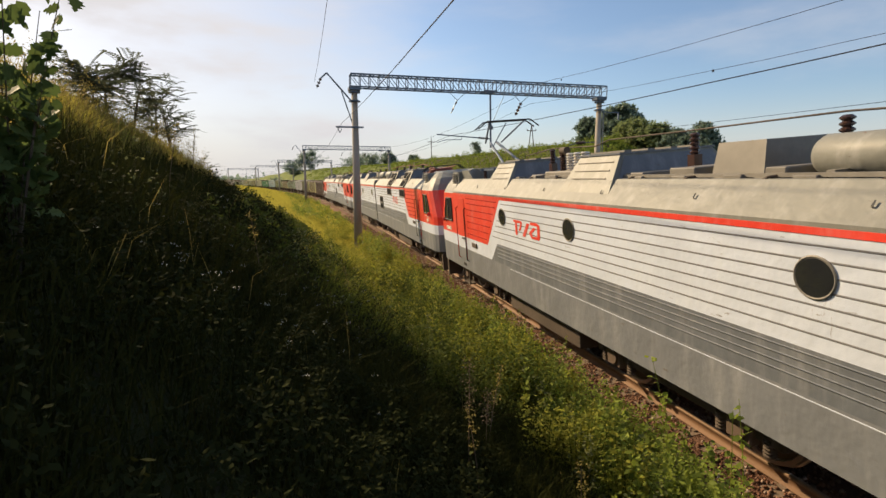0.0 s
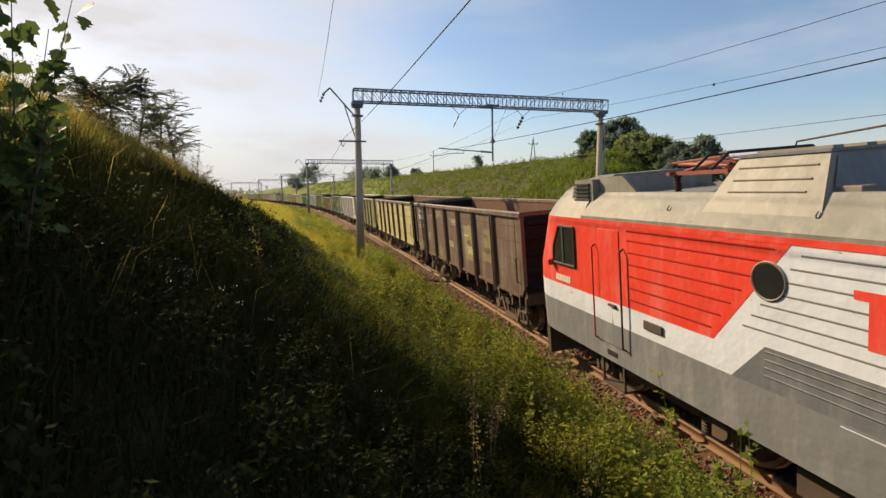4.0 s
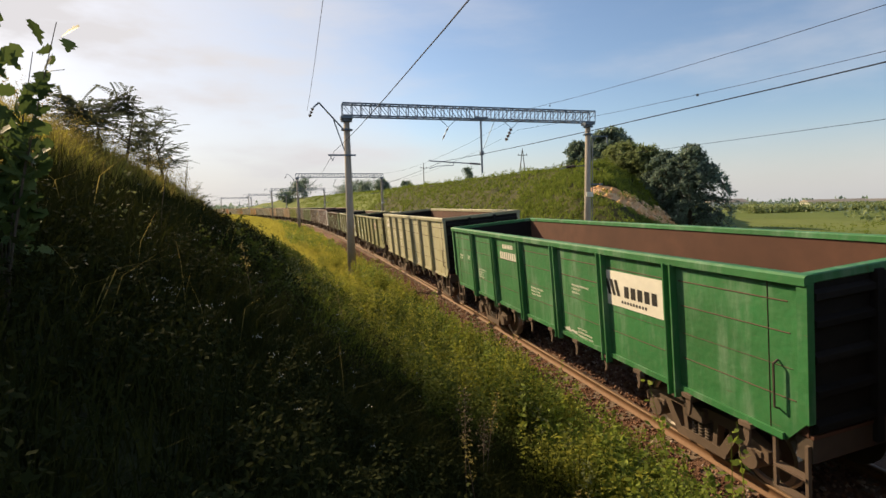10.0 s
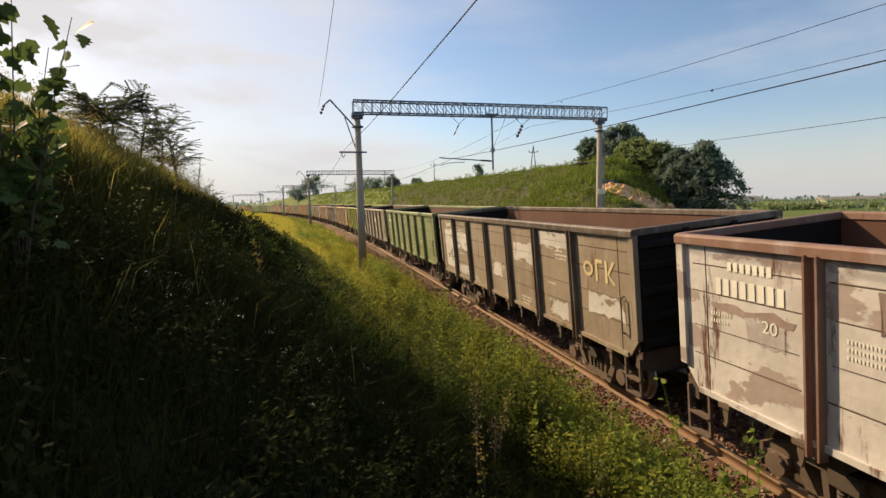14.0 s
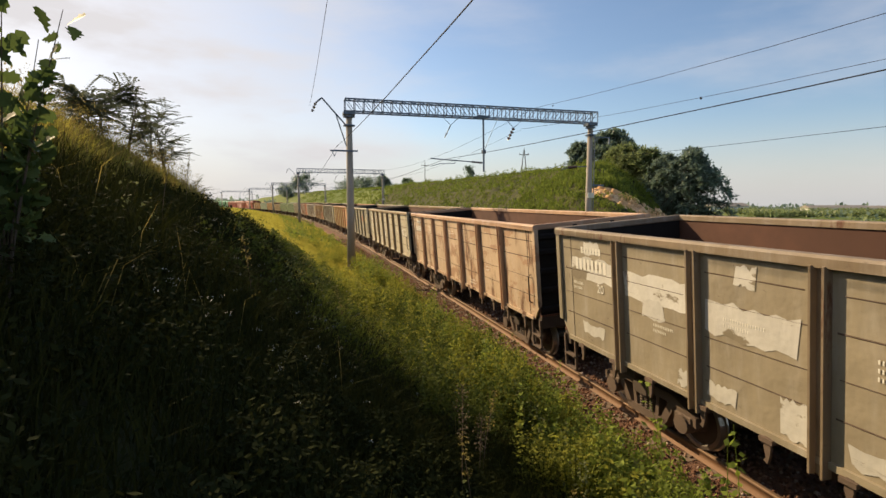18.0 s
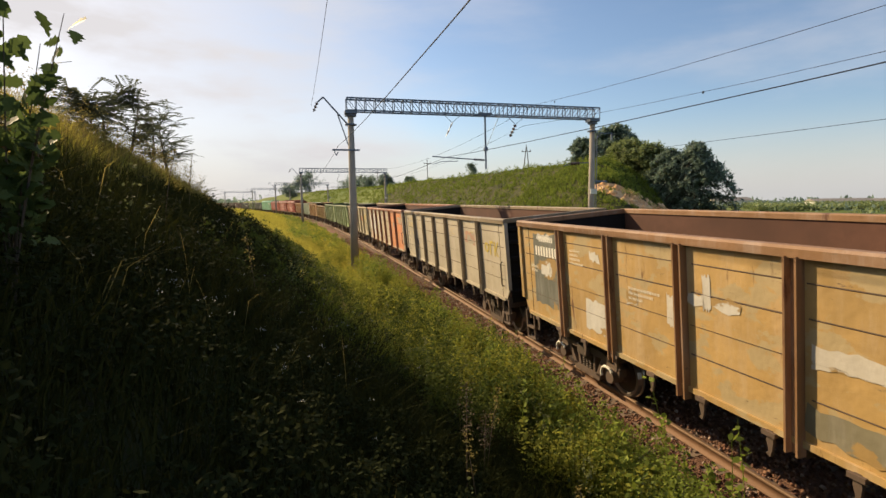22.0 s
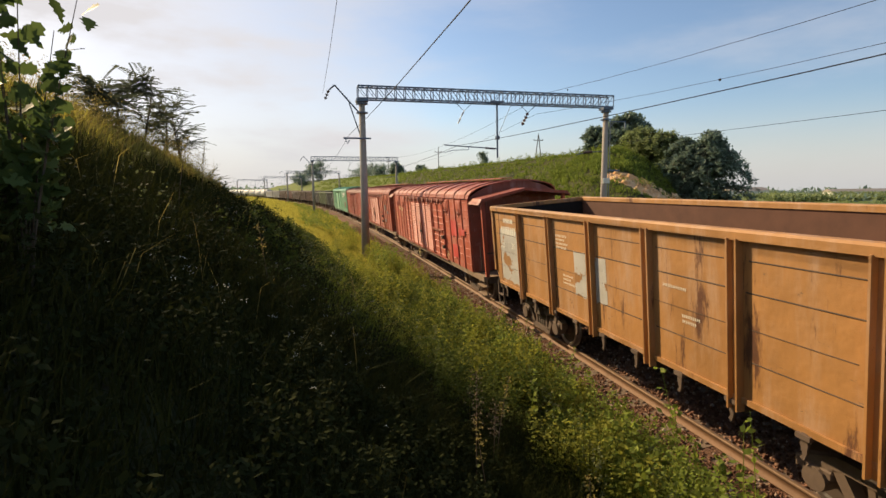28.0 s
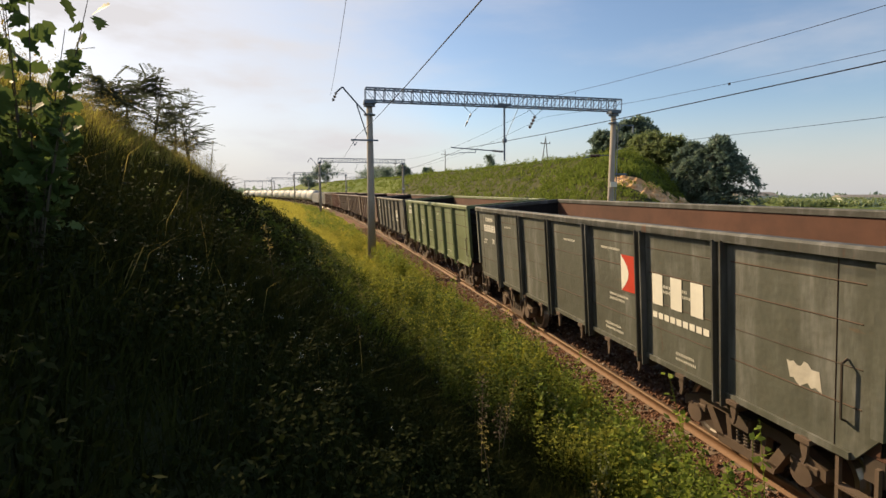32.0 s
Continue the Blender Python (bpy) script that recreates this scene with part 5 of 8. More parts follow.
for i, (lab, col, rust, kw) in enumerate((
        ("dark grey-green open wagon with white marks and a red sign", (0.075, 0.085, 0.07), 0.06, dict(logo=("badge", -2.9, 2.2, 0.5, "white"), trim=(0.05, 0.052, 0.045), patches=[((0.6, 0.56, 0.48), -5.75, -5.35, 1.85, 2.1)])),
        ("plain dark green open wagon", (0.13, 0.17, 0.07), 0.12, {}),
        ("dark grey open wagon with white marks and a red sign", (0.07, 0.07, 0.06), 0.08, dict(logo=("badge", -2.9, 2.2, 0.5, "white"))),
        ("rusty brown weathered open wagon", (0.13, 0.07, 0.05), 0.25, {}),
        ("dark brown weathered open wagon", (0.10, 0.06, 0.045), 0.25, {}),
        ("dusty grey-brown open wagon", (0.14, 0.10, 0.08), 0.3, {}),
        ("faded red-brown open wagon", (0.16, 0.07, 0.05), 0.25, {}),
        ("brown open wagon with worn paint", (0.12, 0.075, 0.055), 0.3, {}),
        ("pale grey dusty open wagon", (0.42, 0.40, 0.36), 0.2, {}),
        ("white dusty open wagon", (0.55, 0.53, 0.5), 0.15, {}))):
    gondola(TAIL + (i + 0.5) * PITCH, lab, col, rust, seed=300 + i, distant=i > 2, **kw)
# --- covered wagons ---
def boxcar(q0, q1, label, col, platform=False, louvred=True, arch=0.47, seed=0, sill=(0.25, 0.17, 0.11), roof_col=None, mark=None, zt=3.70, doors=(-3.8, -1.9, 2.7, 4.6), doors_split=3, plain_slats=9):
    """A covered wagon between the couplings q0 and q1."""
    q, half = (q0 + q1) / 2, (q1 - q0) / 2 - 0.55
    v = tagged(new("covered_wagon"), label, "freight wagon", "covered wagons")
    p = coat(col, 0.1, None, 0, 0.04)
    pr = coat(roof_col or tuple(c * 0.78 for c in col), 0.2, None, 0, 0.06)
    pk = coat(tuple(c * 0.62 for c in col), 0.2)
    f0 = -half + (1.0 if platform else 0.0)  # front of the body
    hw = 1.56
    # walls
    for sx in (-1, 1):
        g = Mesh().box(sx * hw - 0.02, sx * hw + 0.02, f0, half, 1.15, zt)
        part("side_wall", g.mesh("side_wall", p), v)
    post = Mesh().box(-0.045, 0.0, -0.045, 0.045, 1.16, zt, 0.008).mesh("post", p)
    d0, d1, d2, d3 = doors  # ribbed leaf, louvred or plain leaves, ribbed leaf, from head to tail
    bay = 0.82 if louvred else 1.02
    n_a, n_b = max(3, round((d0 - f0) / bay)), max(3, round((half - d3) / bay))
    ys = [f0 + 0.06 + (d0 - f0 - 0.06) * i / n_a for i in range(n_a + 1)] + [d3 + (half - 0.06 - d3) * i / n_b for i in range(n_b + 1)]
    for y in ys:
        for sx in (-1, 1):
            part("post", post, v, (sx * (hw + 0.02) + (0 if sx < 0 else 0.045), y, 0))
    zs = [1.36 + 0.27 * k for k in range(int((zt - 1.45) / 0.27) + 1)]
    rib = Mesh().prism([(-0.018, -0.012), (-0.034, 0.012), (-0.018, 0.024)], "y", -0.5, 0.5).mesh("rib", p)
    for a, b in list(zip(ys[:n_a], ys[1:n_a + 1])) + list(zip(ys[n_a + 1:-1], ys[n_a + 2:])):
        panel = part("wall_panel", Mesh().box(-0.028, -0.021, a + 0.05, b - 0.05, 1.2, zt - 0.06).mesh("wall_panel", p), v, (-hw, 0, 0))
        for z in zs:
            part("rib", rib, panel, turn=Matrix.Translation((-0.008, (a + b) / 2, z)) @ Matrix.Diagonal((1, b - a - 0.36, 1, 1)))
    # sliding leaves
    def leaf(nm, y0, y1, out, n_post, n_slat):
        d = part(nm, Mesh().box(-out, -0.03, y0, y1, 1.18, zt - 0.28, 0.008).mesh(nm, p), v, (-hw, 0, 0))
        h = (zt - 1.62) / n_slat
        sl_me = Mesh().prism([(-out + 0.005, 0), (-out - 0.035, h * 0.30), (-out + 0.005, h * 0.85)] if n_slat > 15 else [(-out + 0.005, 0), (-out - 0.028, 0.02), (-out + 0.005, 0.045)], "y", y0 + 0.05, y1 - 0.05).mesh("slat", p)
        for k in range(n_slat):
            part("slat", sl_me, d, (0, 0, 1.26 + k * h))
        for k in range(n_post + 1):
            y = y0 + 0.04 + (y1 - y0 - 0.08) * k / n_post
            part("door_post", Mesh().box(-out - 0.045, -out + 0.004, y - 0.04, y + 0.04, 1.2, zt - 0.3, 0.008).mesh("door_post", p), d)
        return d
    if louvred:
        l1, l2 = leaf("ribbed_door", d0, d1, 0.055, 2, 8), leaf("ribbed_door", d2, d3, 0.055, 2, 8)
        l3 = leaf("louvred_door", d1 + 0.02, d2 - 0.02, 0.09, 4, 24)
        part("door_bar", Mesh().box(-0.14, -0.10, d0 + 0.1, d1 - 0.05, 2.28, 2.36).mesh("door_bar", pk), l1)
        part("door_latch", Mesh().box(-0.2, -0.1, d0 - 0.06, d0 + 0.12, 2.0, 2.14).box(-0.2, -0.1, d0 - 0.1, d0 + 0.05, 1.62, 1.76).mesh("door_latch", M_STEEL), l1)
        part("door_bar", Mesh().line([(-0.17, 0.4, 1.4), (-0.17, 0.4, 2.5)], 0.02, 6).box(-0.2, -0.13, 0.3, 0.5, 1.95, 2.08).mesh("door_bar", M_STEEL), l3)
    else:
        l1, l2 = leaf("sliding_door", d0, (d1 + d2) / 2 - 0.02, 0.07, doors_split, plain_slats), leaf("sliding_door", (d1 + d2) / 2 + 0.02, d3, 0.07, doors_split, plain_slats)
        mid = (d1 + d2) / 2
        part("door_bar", Mesh().box(-0.16, -0.09, mid - 0.06, mid + 0.06, 1.2, zt - 0.3).line([(-0.2, mid - 0.25, 2.0), (-0.2, mid + 0.25, 2.0)], 0.03, 6).mesh("door_bar", pk), l1)
    track = part("door_track", Mesh().box(-0.13, -0.02, d0 - 0.3, d3 + 0.3, zt - 0.16, zt - 0.08).mesh("door_track", pk), v, (-hw, 0, 0))
    part("door_track", Mesh().box(-0.12, -0.02, d0 - 0.3, d3 + 0.3, 1.15, 1.175).mesh("door_track", pk), v, (-hw, 0, 0))
    hook = Mesh().prism([(-0.13, -0.22), (-0.19, -0.12), (-0.16, 0.02), (-0.09, 0.02)], "y", -0.09, 0.09).mesh("hook", pk)
    for k in range(9):
        part("hook", hook, track, (0, d0 + 0.4 + (d3 - d0 - 0.8) * k / 8, zt - 0.1))
    wide = (half - 0.06 - d3) / n_b
    for y in (d0 - 0.45, f0 + 1.2, d3 + wide * (n_b - 1.5), d3 + wide * (n_b - 3.5)) if louvred else ():
        h = part("vent_hatch", Mesh().box(-0.08, -0.02, y - 0.30, y + 0.30, zt - 0.60, zt - 0.12, 0.01).mesh("vent_hatch", p), v, (-hw, 0, 0))
        part("hatch_frame", Mesh().line([(-0.1, y - 0.26, zt - 0.54), (-0.1, y + 0.26, zt - 0.54)], 0.012, 5).line([(-0.11, y - 0.17, zt - 0.40), (-0.11, y - 0.17, zt - 0.68)], 0.016, 5).line([(-0.11, y + 0.17, zt - 0.40), (-0.11, y + 0.17, zt - 0.68)], 0.012, 5).mesh("hatch_frame", pk), h)
        part("hatch_boss", Mesh().lathe([(0.01, -0.004), (0.15, 0.0), (0.14, -0.007), (0.01, -0.008)], "x", 18, (-0.085, y, zt - 0.34)).mesh("hatch_boss", p), h)
    # ends, floor, roof
    for y in (f0, half):
        g = Mesh()
        n = 10
        arc = [(-hw + 2 * hw * i / n, zt + arch * math.sin(math.pi * i / n) ** 0.8) for i in range(n + 1)]
        g.prism([(hw, 1.15), (-hw, 1.15)] + arc[0:], "y", y - 0.02, y + 0.02)
        # ends take the darker coat: their shade is put into the paint colour
        ew = part("end_wall", g.mesh("end_wall", pk), v)
        for z in (1.6, 2.1, 2.6, 3.1, 3.6):
            part("end_rib", Mesh().box(-hw + 0.1, hw - 0.1, y - 0.05, y + 0.05, z - 0.05, z + 0.05).mesh("end_rib", pk), ew)
    part("floor", Mesh().box(-hw, hw, f0, half, 1.05, 1.13).mesh("floor", M_STEEL), v)
    r0 = Mesh()
    n = 14
    prof = [((hw + 0.07) * -math.cos(math.pi * i / n), zt - 0.03 + (arch + 0.02) * math.sin(math.pi * i / n) ** 0.85) for i in range(n + 1)]
    inner = [(x * 0.98, z - 0.03) for x, z in prof[::-1]]
    r0.prism(prof + inner, "y", f0 - 0.08, half + 0.08)
    roof = part("roof", r0.mesh("roof", pr), v, label="arched steel roof")
    rib = Mesh()
    for i in range(n):
        (xa, za), (xb, zb) = prof[i], prof[i + 1]
        rib.add([(xa, -0.03, za), (xb, -0.03, zb), (xb, 0.03, zb), (xa, 0.03, za), (xa * 1.008, -0.02, za + 0.035), (xb * 1.008, -0.02, zb + 0.035), (xb * 1.008, 0.02, zb + 0.035), (xa * 1.008, 0.02, za + 0.035)], [(4, 5, 6, 7), (0, 1, 5, 4), (3, 2, 6, 7)])
    rib_me = rib.mesh("roof_rib", pr)
    for i in range(12):
        part("roof_rib", rib_me, roof, (0, f0 + 0.3 + (half - f0 - 0.6) * i / 11, 0))
    sl = coat(sill, 0.3)
    part("sill", Mesh().box(-hw - 0.015, -hw + 0.1, -half, half, 0.98, 1.15).box(hw - 0.1, hw + 0.015, -half, half, 0.98, 1.15).mesh("sill", sl), v, label="dusty brown sill beam")
    part("underframe", Mesh().box(-0.2, 0.2, -half, half, 0.8, 1.08).box(-1.4, 1.4, -half, -half + 0.2, 0.9, 1.1).box(-1.4, 1.4, half - 0.2, half, 0.9, 1.1).box(-0.9, -0.4, -1.5, 0.2, 0.65, 1.0).mesh("underframe", M_STEEL), v)
    part("tare_mark", TARE, v, mat=INKS["cream"], turn=Matrix.Translation((-hw - 0.083, half - 2.3, 2.45)) @ Euler((radians(90), 0, radians(-90))).to_matrix().to_4x4())
    if louvred:
        hb = part("handbrake_wheel", Mesh().line([(-1.5, 2.2 + 0.2 * math.cos(a * 0.5236), 0.72 + 0.2 * math.sin(a * 0.5236)) for a in range(13)], 0.022, 6).mesh("handbrake_wheel", INKS["cream"]), v, label="pale handbrake wheel")
        part("spokes", Mesh().line([(-1.5, 2.0, 0.72), (-1.5, 2.4, 0.72)], 0.016, 5).line([(-1.5, 2.2, 0.52), (-1.5, 2.2, 0.92)], 0.016, 5).tube((-1.5, 2.2, 0.72), (-1.1, 2.2, 0.72), 0.03, n=8).mesh("spokes", INKS["cream"]), hb)
        part("roof_walkway", Mesh().box(-0.2, 0.2, f0 + 0.4, half - 3.0, zt + arch + 0.06, zt + arch + 0.09).mesh("roof_walkway", pr), v)
    if platform:
        g = Mesh().box(-1.45, 1.45, -half, f0, 1.05, 1.12)
        plat = part("brake_platform", g.mesh("brake_platform", sl), v, label="open brakeman's platform")
        g = Mesh()
        for x in (-1.42, 1.42):
            g.box(x - 0.06, x + 0.06, -half, -half + 0.1, 1.12, 3.6)
        part("platform_frame", g.mesh("platform_frame", p), plat)
        g = Mesh().prism([(-1.62, 3.50), (-1.5, 3.68), (0, 3.9), (1.5, 3.68), (1.62, 3.50), (1.5, 3.58), (0, 3.82), (-1.5, 3.58)], "y", -half - 0.15, f0)
        part("platform_roof", g.mesh("platform_roof", pr), plat)
        g = Mesh()
        for y in (-half + 0.1, -half + 0.8):
            g.box(-1.47, -1.42, y - 0.02, y + 0.02, 0.45, 1.1)
        for z in (0.5, 0.78):
            g.box(-1.55, -1.3, -half + 0.1, -half + 0.8, z - 0.015, z + 0.015)
        part("steps", g.mesh("steps", sl), plat)
        g = Mesh().line([(-1.5, -half + 0.3, 1.3), (-1.52, -half + 0.3, 2.1)], 0.015, 6).line([(-1.4, -half, 1.9), (1.4, -half, 1.9)], 0.02, 6)
        part("handrail", g.mesh("handrail", M_STEEL), plat)
        part("platform_panel", Mesh().box(-0.9, 1.36, -half + 0.02, -half + 0.05, 1.12, 2.2).mesh("platform_panel", p), plat)
    couplers(v, half)
    for y in (-half + 2.6, half - 2.6):
        bogie(v, y, q)
    x = -hw - 0.052
    r = random.Random(seed)
    g = Mesh()
    bars(g, x - 0.03, half - 1.66, 2.82, 4, 0.2, 0.06, 1.2)
    bars(g, x - 0.03, half - 2.44, 2.76, 4, 0.2, 0.06, 1.2)
    for j in range(4):
        bars(g, x - 0.03, half - 0.6, 2.55 - 0.1 * j, r.randint(6, 12), 0.045, 0.018, 1.3)
        bars(g, x - 0.03, -half + 4.2, 1.5 - 0.09 * j, r.randint(6, 12), 0.045, 0.018, 1.3)
    tagged(part("lettering", g.mesh("lettering", INKS["cream"]), v), "rows of small painted marks", kind="stuff")
    for mk in mark or ():
        c, y0, y1, z0, z1 = mk
        g = Mesh()
        n = 5
        lo = [(x - 0.022, y0 + (y1 - y0) * i / n, z0 + r.uniform(-0.03, 0.03)) for i in range(n + 1)]
        hi = [(x - 0.022, y0 + (y1 - y0) * i / n, z1 + r.uniform(-0.03, 0.03)) for i in range(n + 1)]
        g.add(lo + hi, [(i, i + 1, n + 2 + i, n + 1 + i) for i in range(n)])
        part("paint_patch", g.mesh("paint_patch", coat(c, 0.08)), v)
    TRAIN.append((v, q, half - 2.6))
    return v


BOX_RED = (0.40, 0.080, 0.040)
boxcar(583.95, 601.4, "red-brown covered wagon with arched roof and brake platform", BOX_RED, True, seed=1, mark=[((0.55, 0.03, 0.025), -5.6, -4.85, 2.25, 2.85), ((0.55, 0.03, 0.025), -5.6, -4.95, 1.45, 1.95), ((0.5, 0.04, 0.03), -6.6, -5.85, 2.35, 2.6)])
boxcar(601.4, 618.5, "red-brown covered wagon with dark patches and brake platform", (0.38, 0.082, 0.042), True, seed=2, mark=[((0.12, 0.09, 0.08), -5.05, -4.4, 2.5, 2.9), ((0.12, 0.09, 0.08), -5.05, -4.4, 1.7, 1.9), ((0.12, 0.09, 0.08), -6.1, -5.5, 2.3, 2.5)])
boxcar(618.5, 635.2, "plain red-brown covered wagon with pale dusty roof", (0.38, 0.080, 0.044), False, False, 0.40, seed=3, sill=(0.22, 0.07, 0.05), roof_col=(0.30, 0.13, 0.09), zt=3.70, doors=(-2.6, -0.5, 0.5, 2.8))
green_car = boxcar(635.2, TAIL, "light green covered wagon with white marks and a rusty patch", (0.19, 0.42, 0.24), False, False, 0.36, seed=4, sill=(0.12, 0.26, 0.15), roof_col=(0.16, 0.42, 0.27), zt=3.86, doors=(-2.3, 0, 0, 4.2), doors_split=1, plain_slats=4, mark=[((0.24, 0.08, 0.05), -7.6, -6.75, 1.65, 2.4)])
g = Mesh()
xw = -1.64
slab(g, xw, -4.55, -5.15, 3.45, 3.60), slab(g, xw, -4.65, -5.25, 2.98, 3.12)
g.add([(xw, -4.85, 3.45), (xw, -5.2, 3.45), (xw, -4.95, 3.12), (xw, -4.6, 3.12)], [(0, 1, 2, 3)])
for i in range(3):
    slab(g, xw, -5.75 - i * 0.66, -6.25 - i * 0.66, 3.2, 3.58)
bars(g, xw, -5.75, 2.95, 8, 0.13, 0.14, 0.6)
part("logo", g.mesh("logo", M_WHITE), green_car, label="plain white company mark")


# --- tank wagons far back in the train ---
def tank(q, col):
    v = tagged(new("tank_wagon"), "pale grey tank wagon with a rounded barrel", "tank wagon", "tank wagons")
    p = coat(col, 0.15)
    prof = [(0.05, -5.4), (0.8, -5.35), (1.3, -5.15), (1.5, -4.85), (1.5, 4.85), (1.3, 5.15), (0.8, 5.35), (0.05, 5.4)]
    part("barrel", Mesh().lathe(prof, "y", 24, (0, 0, 2.65)).mesh("barrel", p, smooth=True), v)
    part("manhole", Mesh().tube((0, 0, 4.1), (0, 0, 4.45), 0.35, n=14).mesh("manhole", p), v)
    part("walkway", Mesh().box(-0.7, 0.7, -0.9, 0.9, 4.28, 4.32).mesh("walkway", M_STEEL), v)
    part("ladder", Mesh().line([(-1.5, -0.2, 1.3), (-1.3, -0.2, 4.3)], 0.02, 5).line([(-1.5, 0.2, 1.3), (-1.3, 0.2, 4.3)], 0.02, 5).mesh("ladder", M_STEEL), v)
    part("underframe", Mesh().box(-0.3, 0.3, -5.4, 5.4, 0.95, 1.3).box(-1.4, 1.4, -5.4, -5.2, 1.0, 1.3).box(-1.4, 1.4, 5.2, 5.4, 1.0, 1.3).mesh("underframe", M_STEEL), v)
    couplers(v, 5.4)
    for y in (-3.9, 3.9):
        bogie(v, y, q)
    TRAIN.append((v, q, 3.9))


for i in range(12):
    tank(TAIL + 10 * PITCH + (i + 0.5) * 12.02, (0.5, 0.5, 0.48))
# --- electric locomotives: two sections each, cab to cab ---
C_RED, C_WHITE, C_GREY, C_DGREY, C_BEIGE = (0.74, 0.055, 0.035), (0.64, 0.70, 0.82), (0.185, 0.20, 0.225), (0.135, 0.152, 0.178), (0.20, 0.205, 0.185)
P_RED, P_WHITE = paint("loco_red", C_RED, 0.0, 0.12, 0.35, 0.1), paint("loco_white", C_WHITE, 0.02, 0.12, 0.4, 0.06)
P_GREY, P_DGREY, P_BEIGE = paint("loco_grey", C_GREY, 0.02, 0.1, 0.45, 0.12), paint("loco_dark_grey", C_DGREY, 0.01, 0.1, 0.42, 0.1), paint("loco_roof_beige", C_BEIGE, 0.04, 0.2, 0.55, 0.14)
P_EQUIP = plain("roof_equipment_grey", (0.20, 0.185, 0.16), 0.6, 0.1, 0.35, 6)
M_PORC = plain("white_porcelain", (0.6, 0.56, 0.5), 0.25, 0, 0.15, 8, 0)
M_BUS = plain("red_brown_busbar", (0.22, 0.055, 0.04), 0.6, 0.1, 0.3, 8)
HB = 8.45
M_RIB_SHADE, M_DARK_RED = plain("rib_shadow_grey", (0.16, 0.16, 0.165), 0.7, 0, 0.2, 8, 0, 0.1), plain("dark_red_paint", (0.30, 0.022, 0.016), 0.8, 0, 0.2, 8, 0, 0.05)
# solid slabs stand for openings; the darkness inside is put into this colour
M_SHAFT = plain("dark_louvre_opening", (0.012, 0.012, 0.013), 0.9, 0, 0.2, 8, 0, 0.05)


def stack(g, x, y, z0, z1, r=0.13, n=6):
    prof = []
    for k in range(n):
        a, h = z0 + (z1 - z0) * k / n, (z1 - z0) / n
        prof += [(r * 0.55, a), (r, a + h * 0.35), (r, a + h * 0.6), (r * 0.55, a + h * 0.98)]
    g.lathe(prof, "z", 12, (x, y, 0))


def picture_frame(x, y0, y1, z0, z1, w):
    """Four bars round an opening in a side wall."""
    return Mesh().box(x - 0.02, x + 0.02, y0, y1, z0, z0 + w).box(x - 0.02, x + 0.02, y0, y1, z1 - w, z1).box(x - 0.02, x + 0.02, y0, y0 + w, z0 + w, z1 - w).box(x - 0.02, x + 0.02, y1 - w, y1, z0 + w, z1 - w)


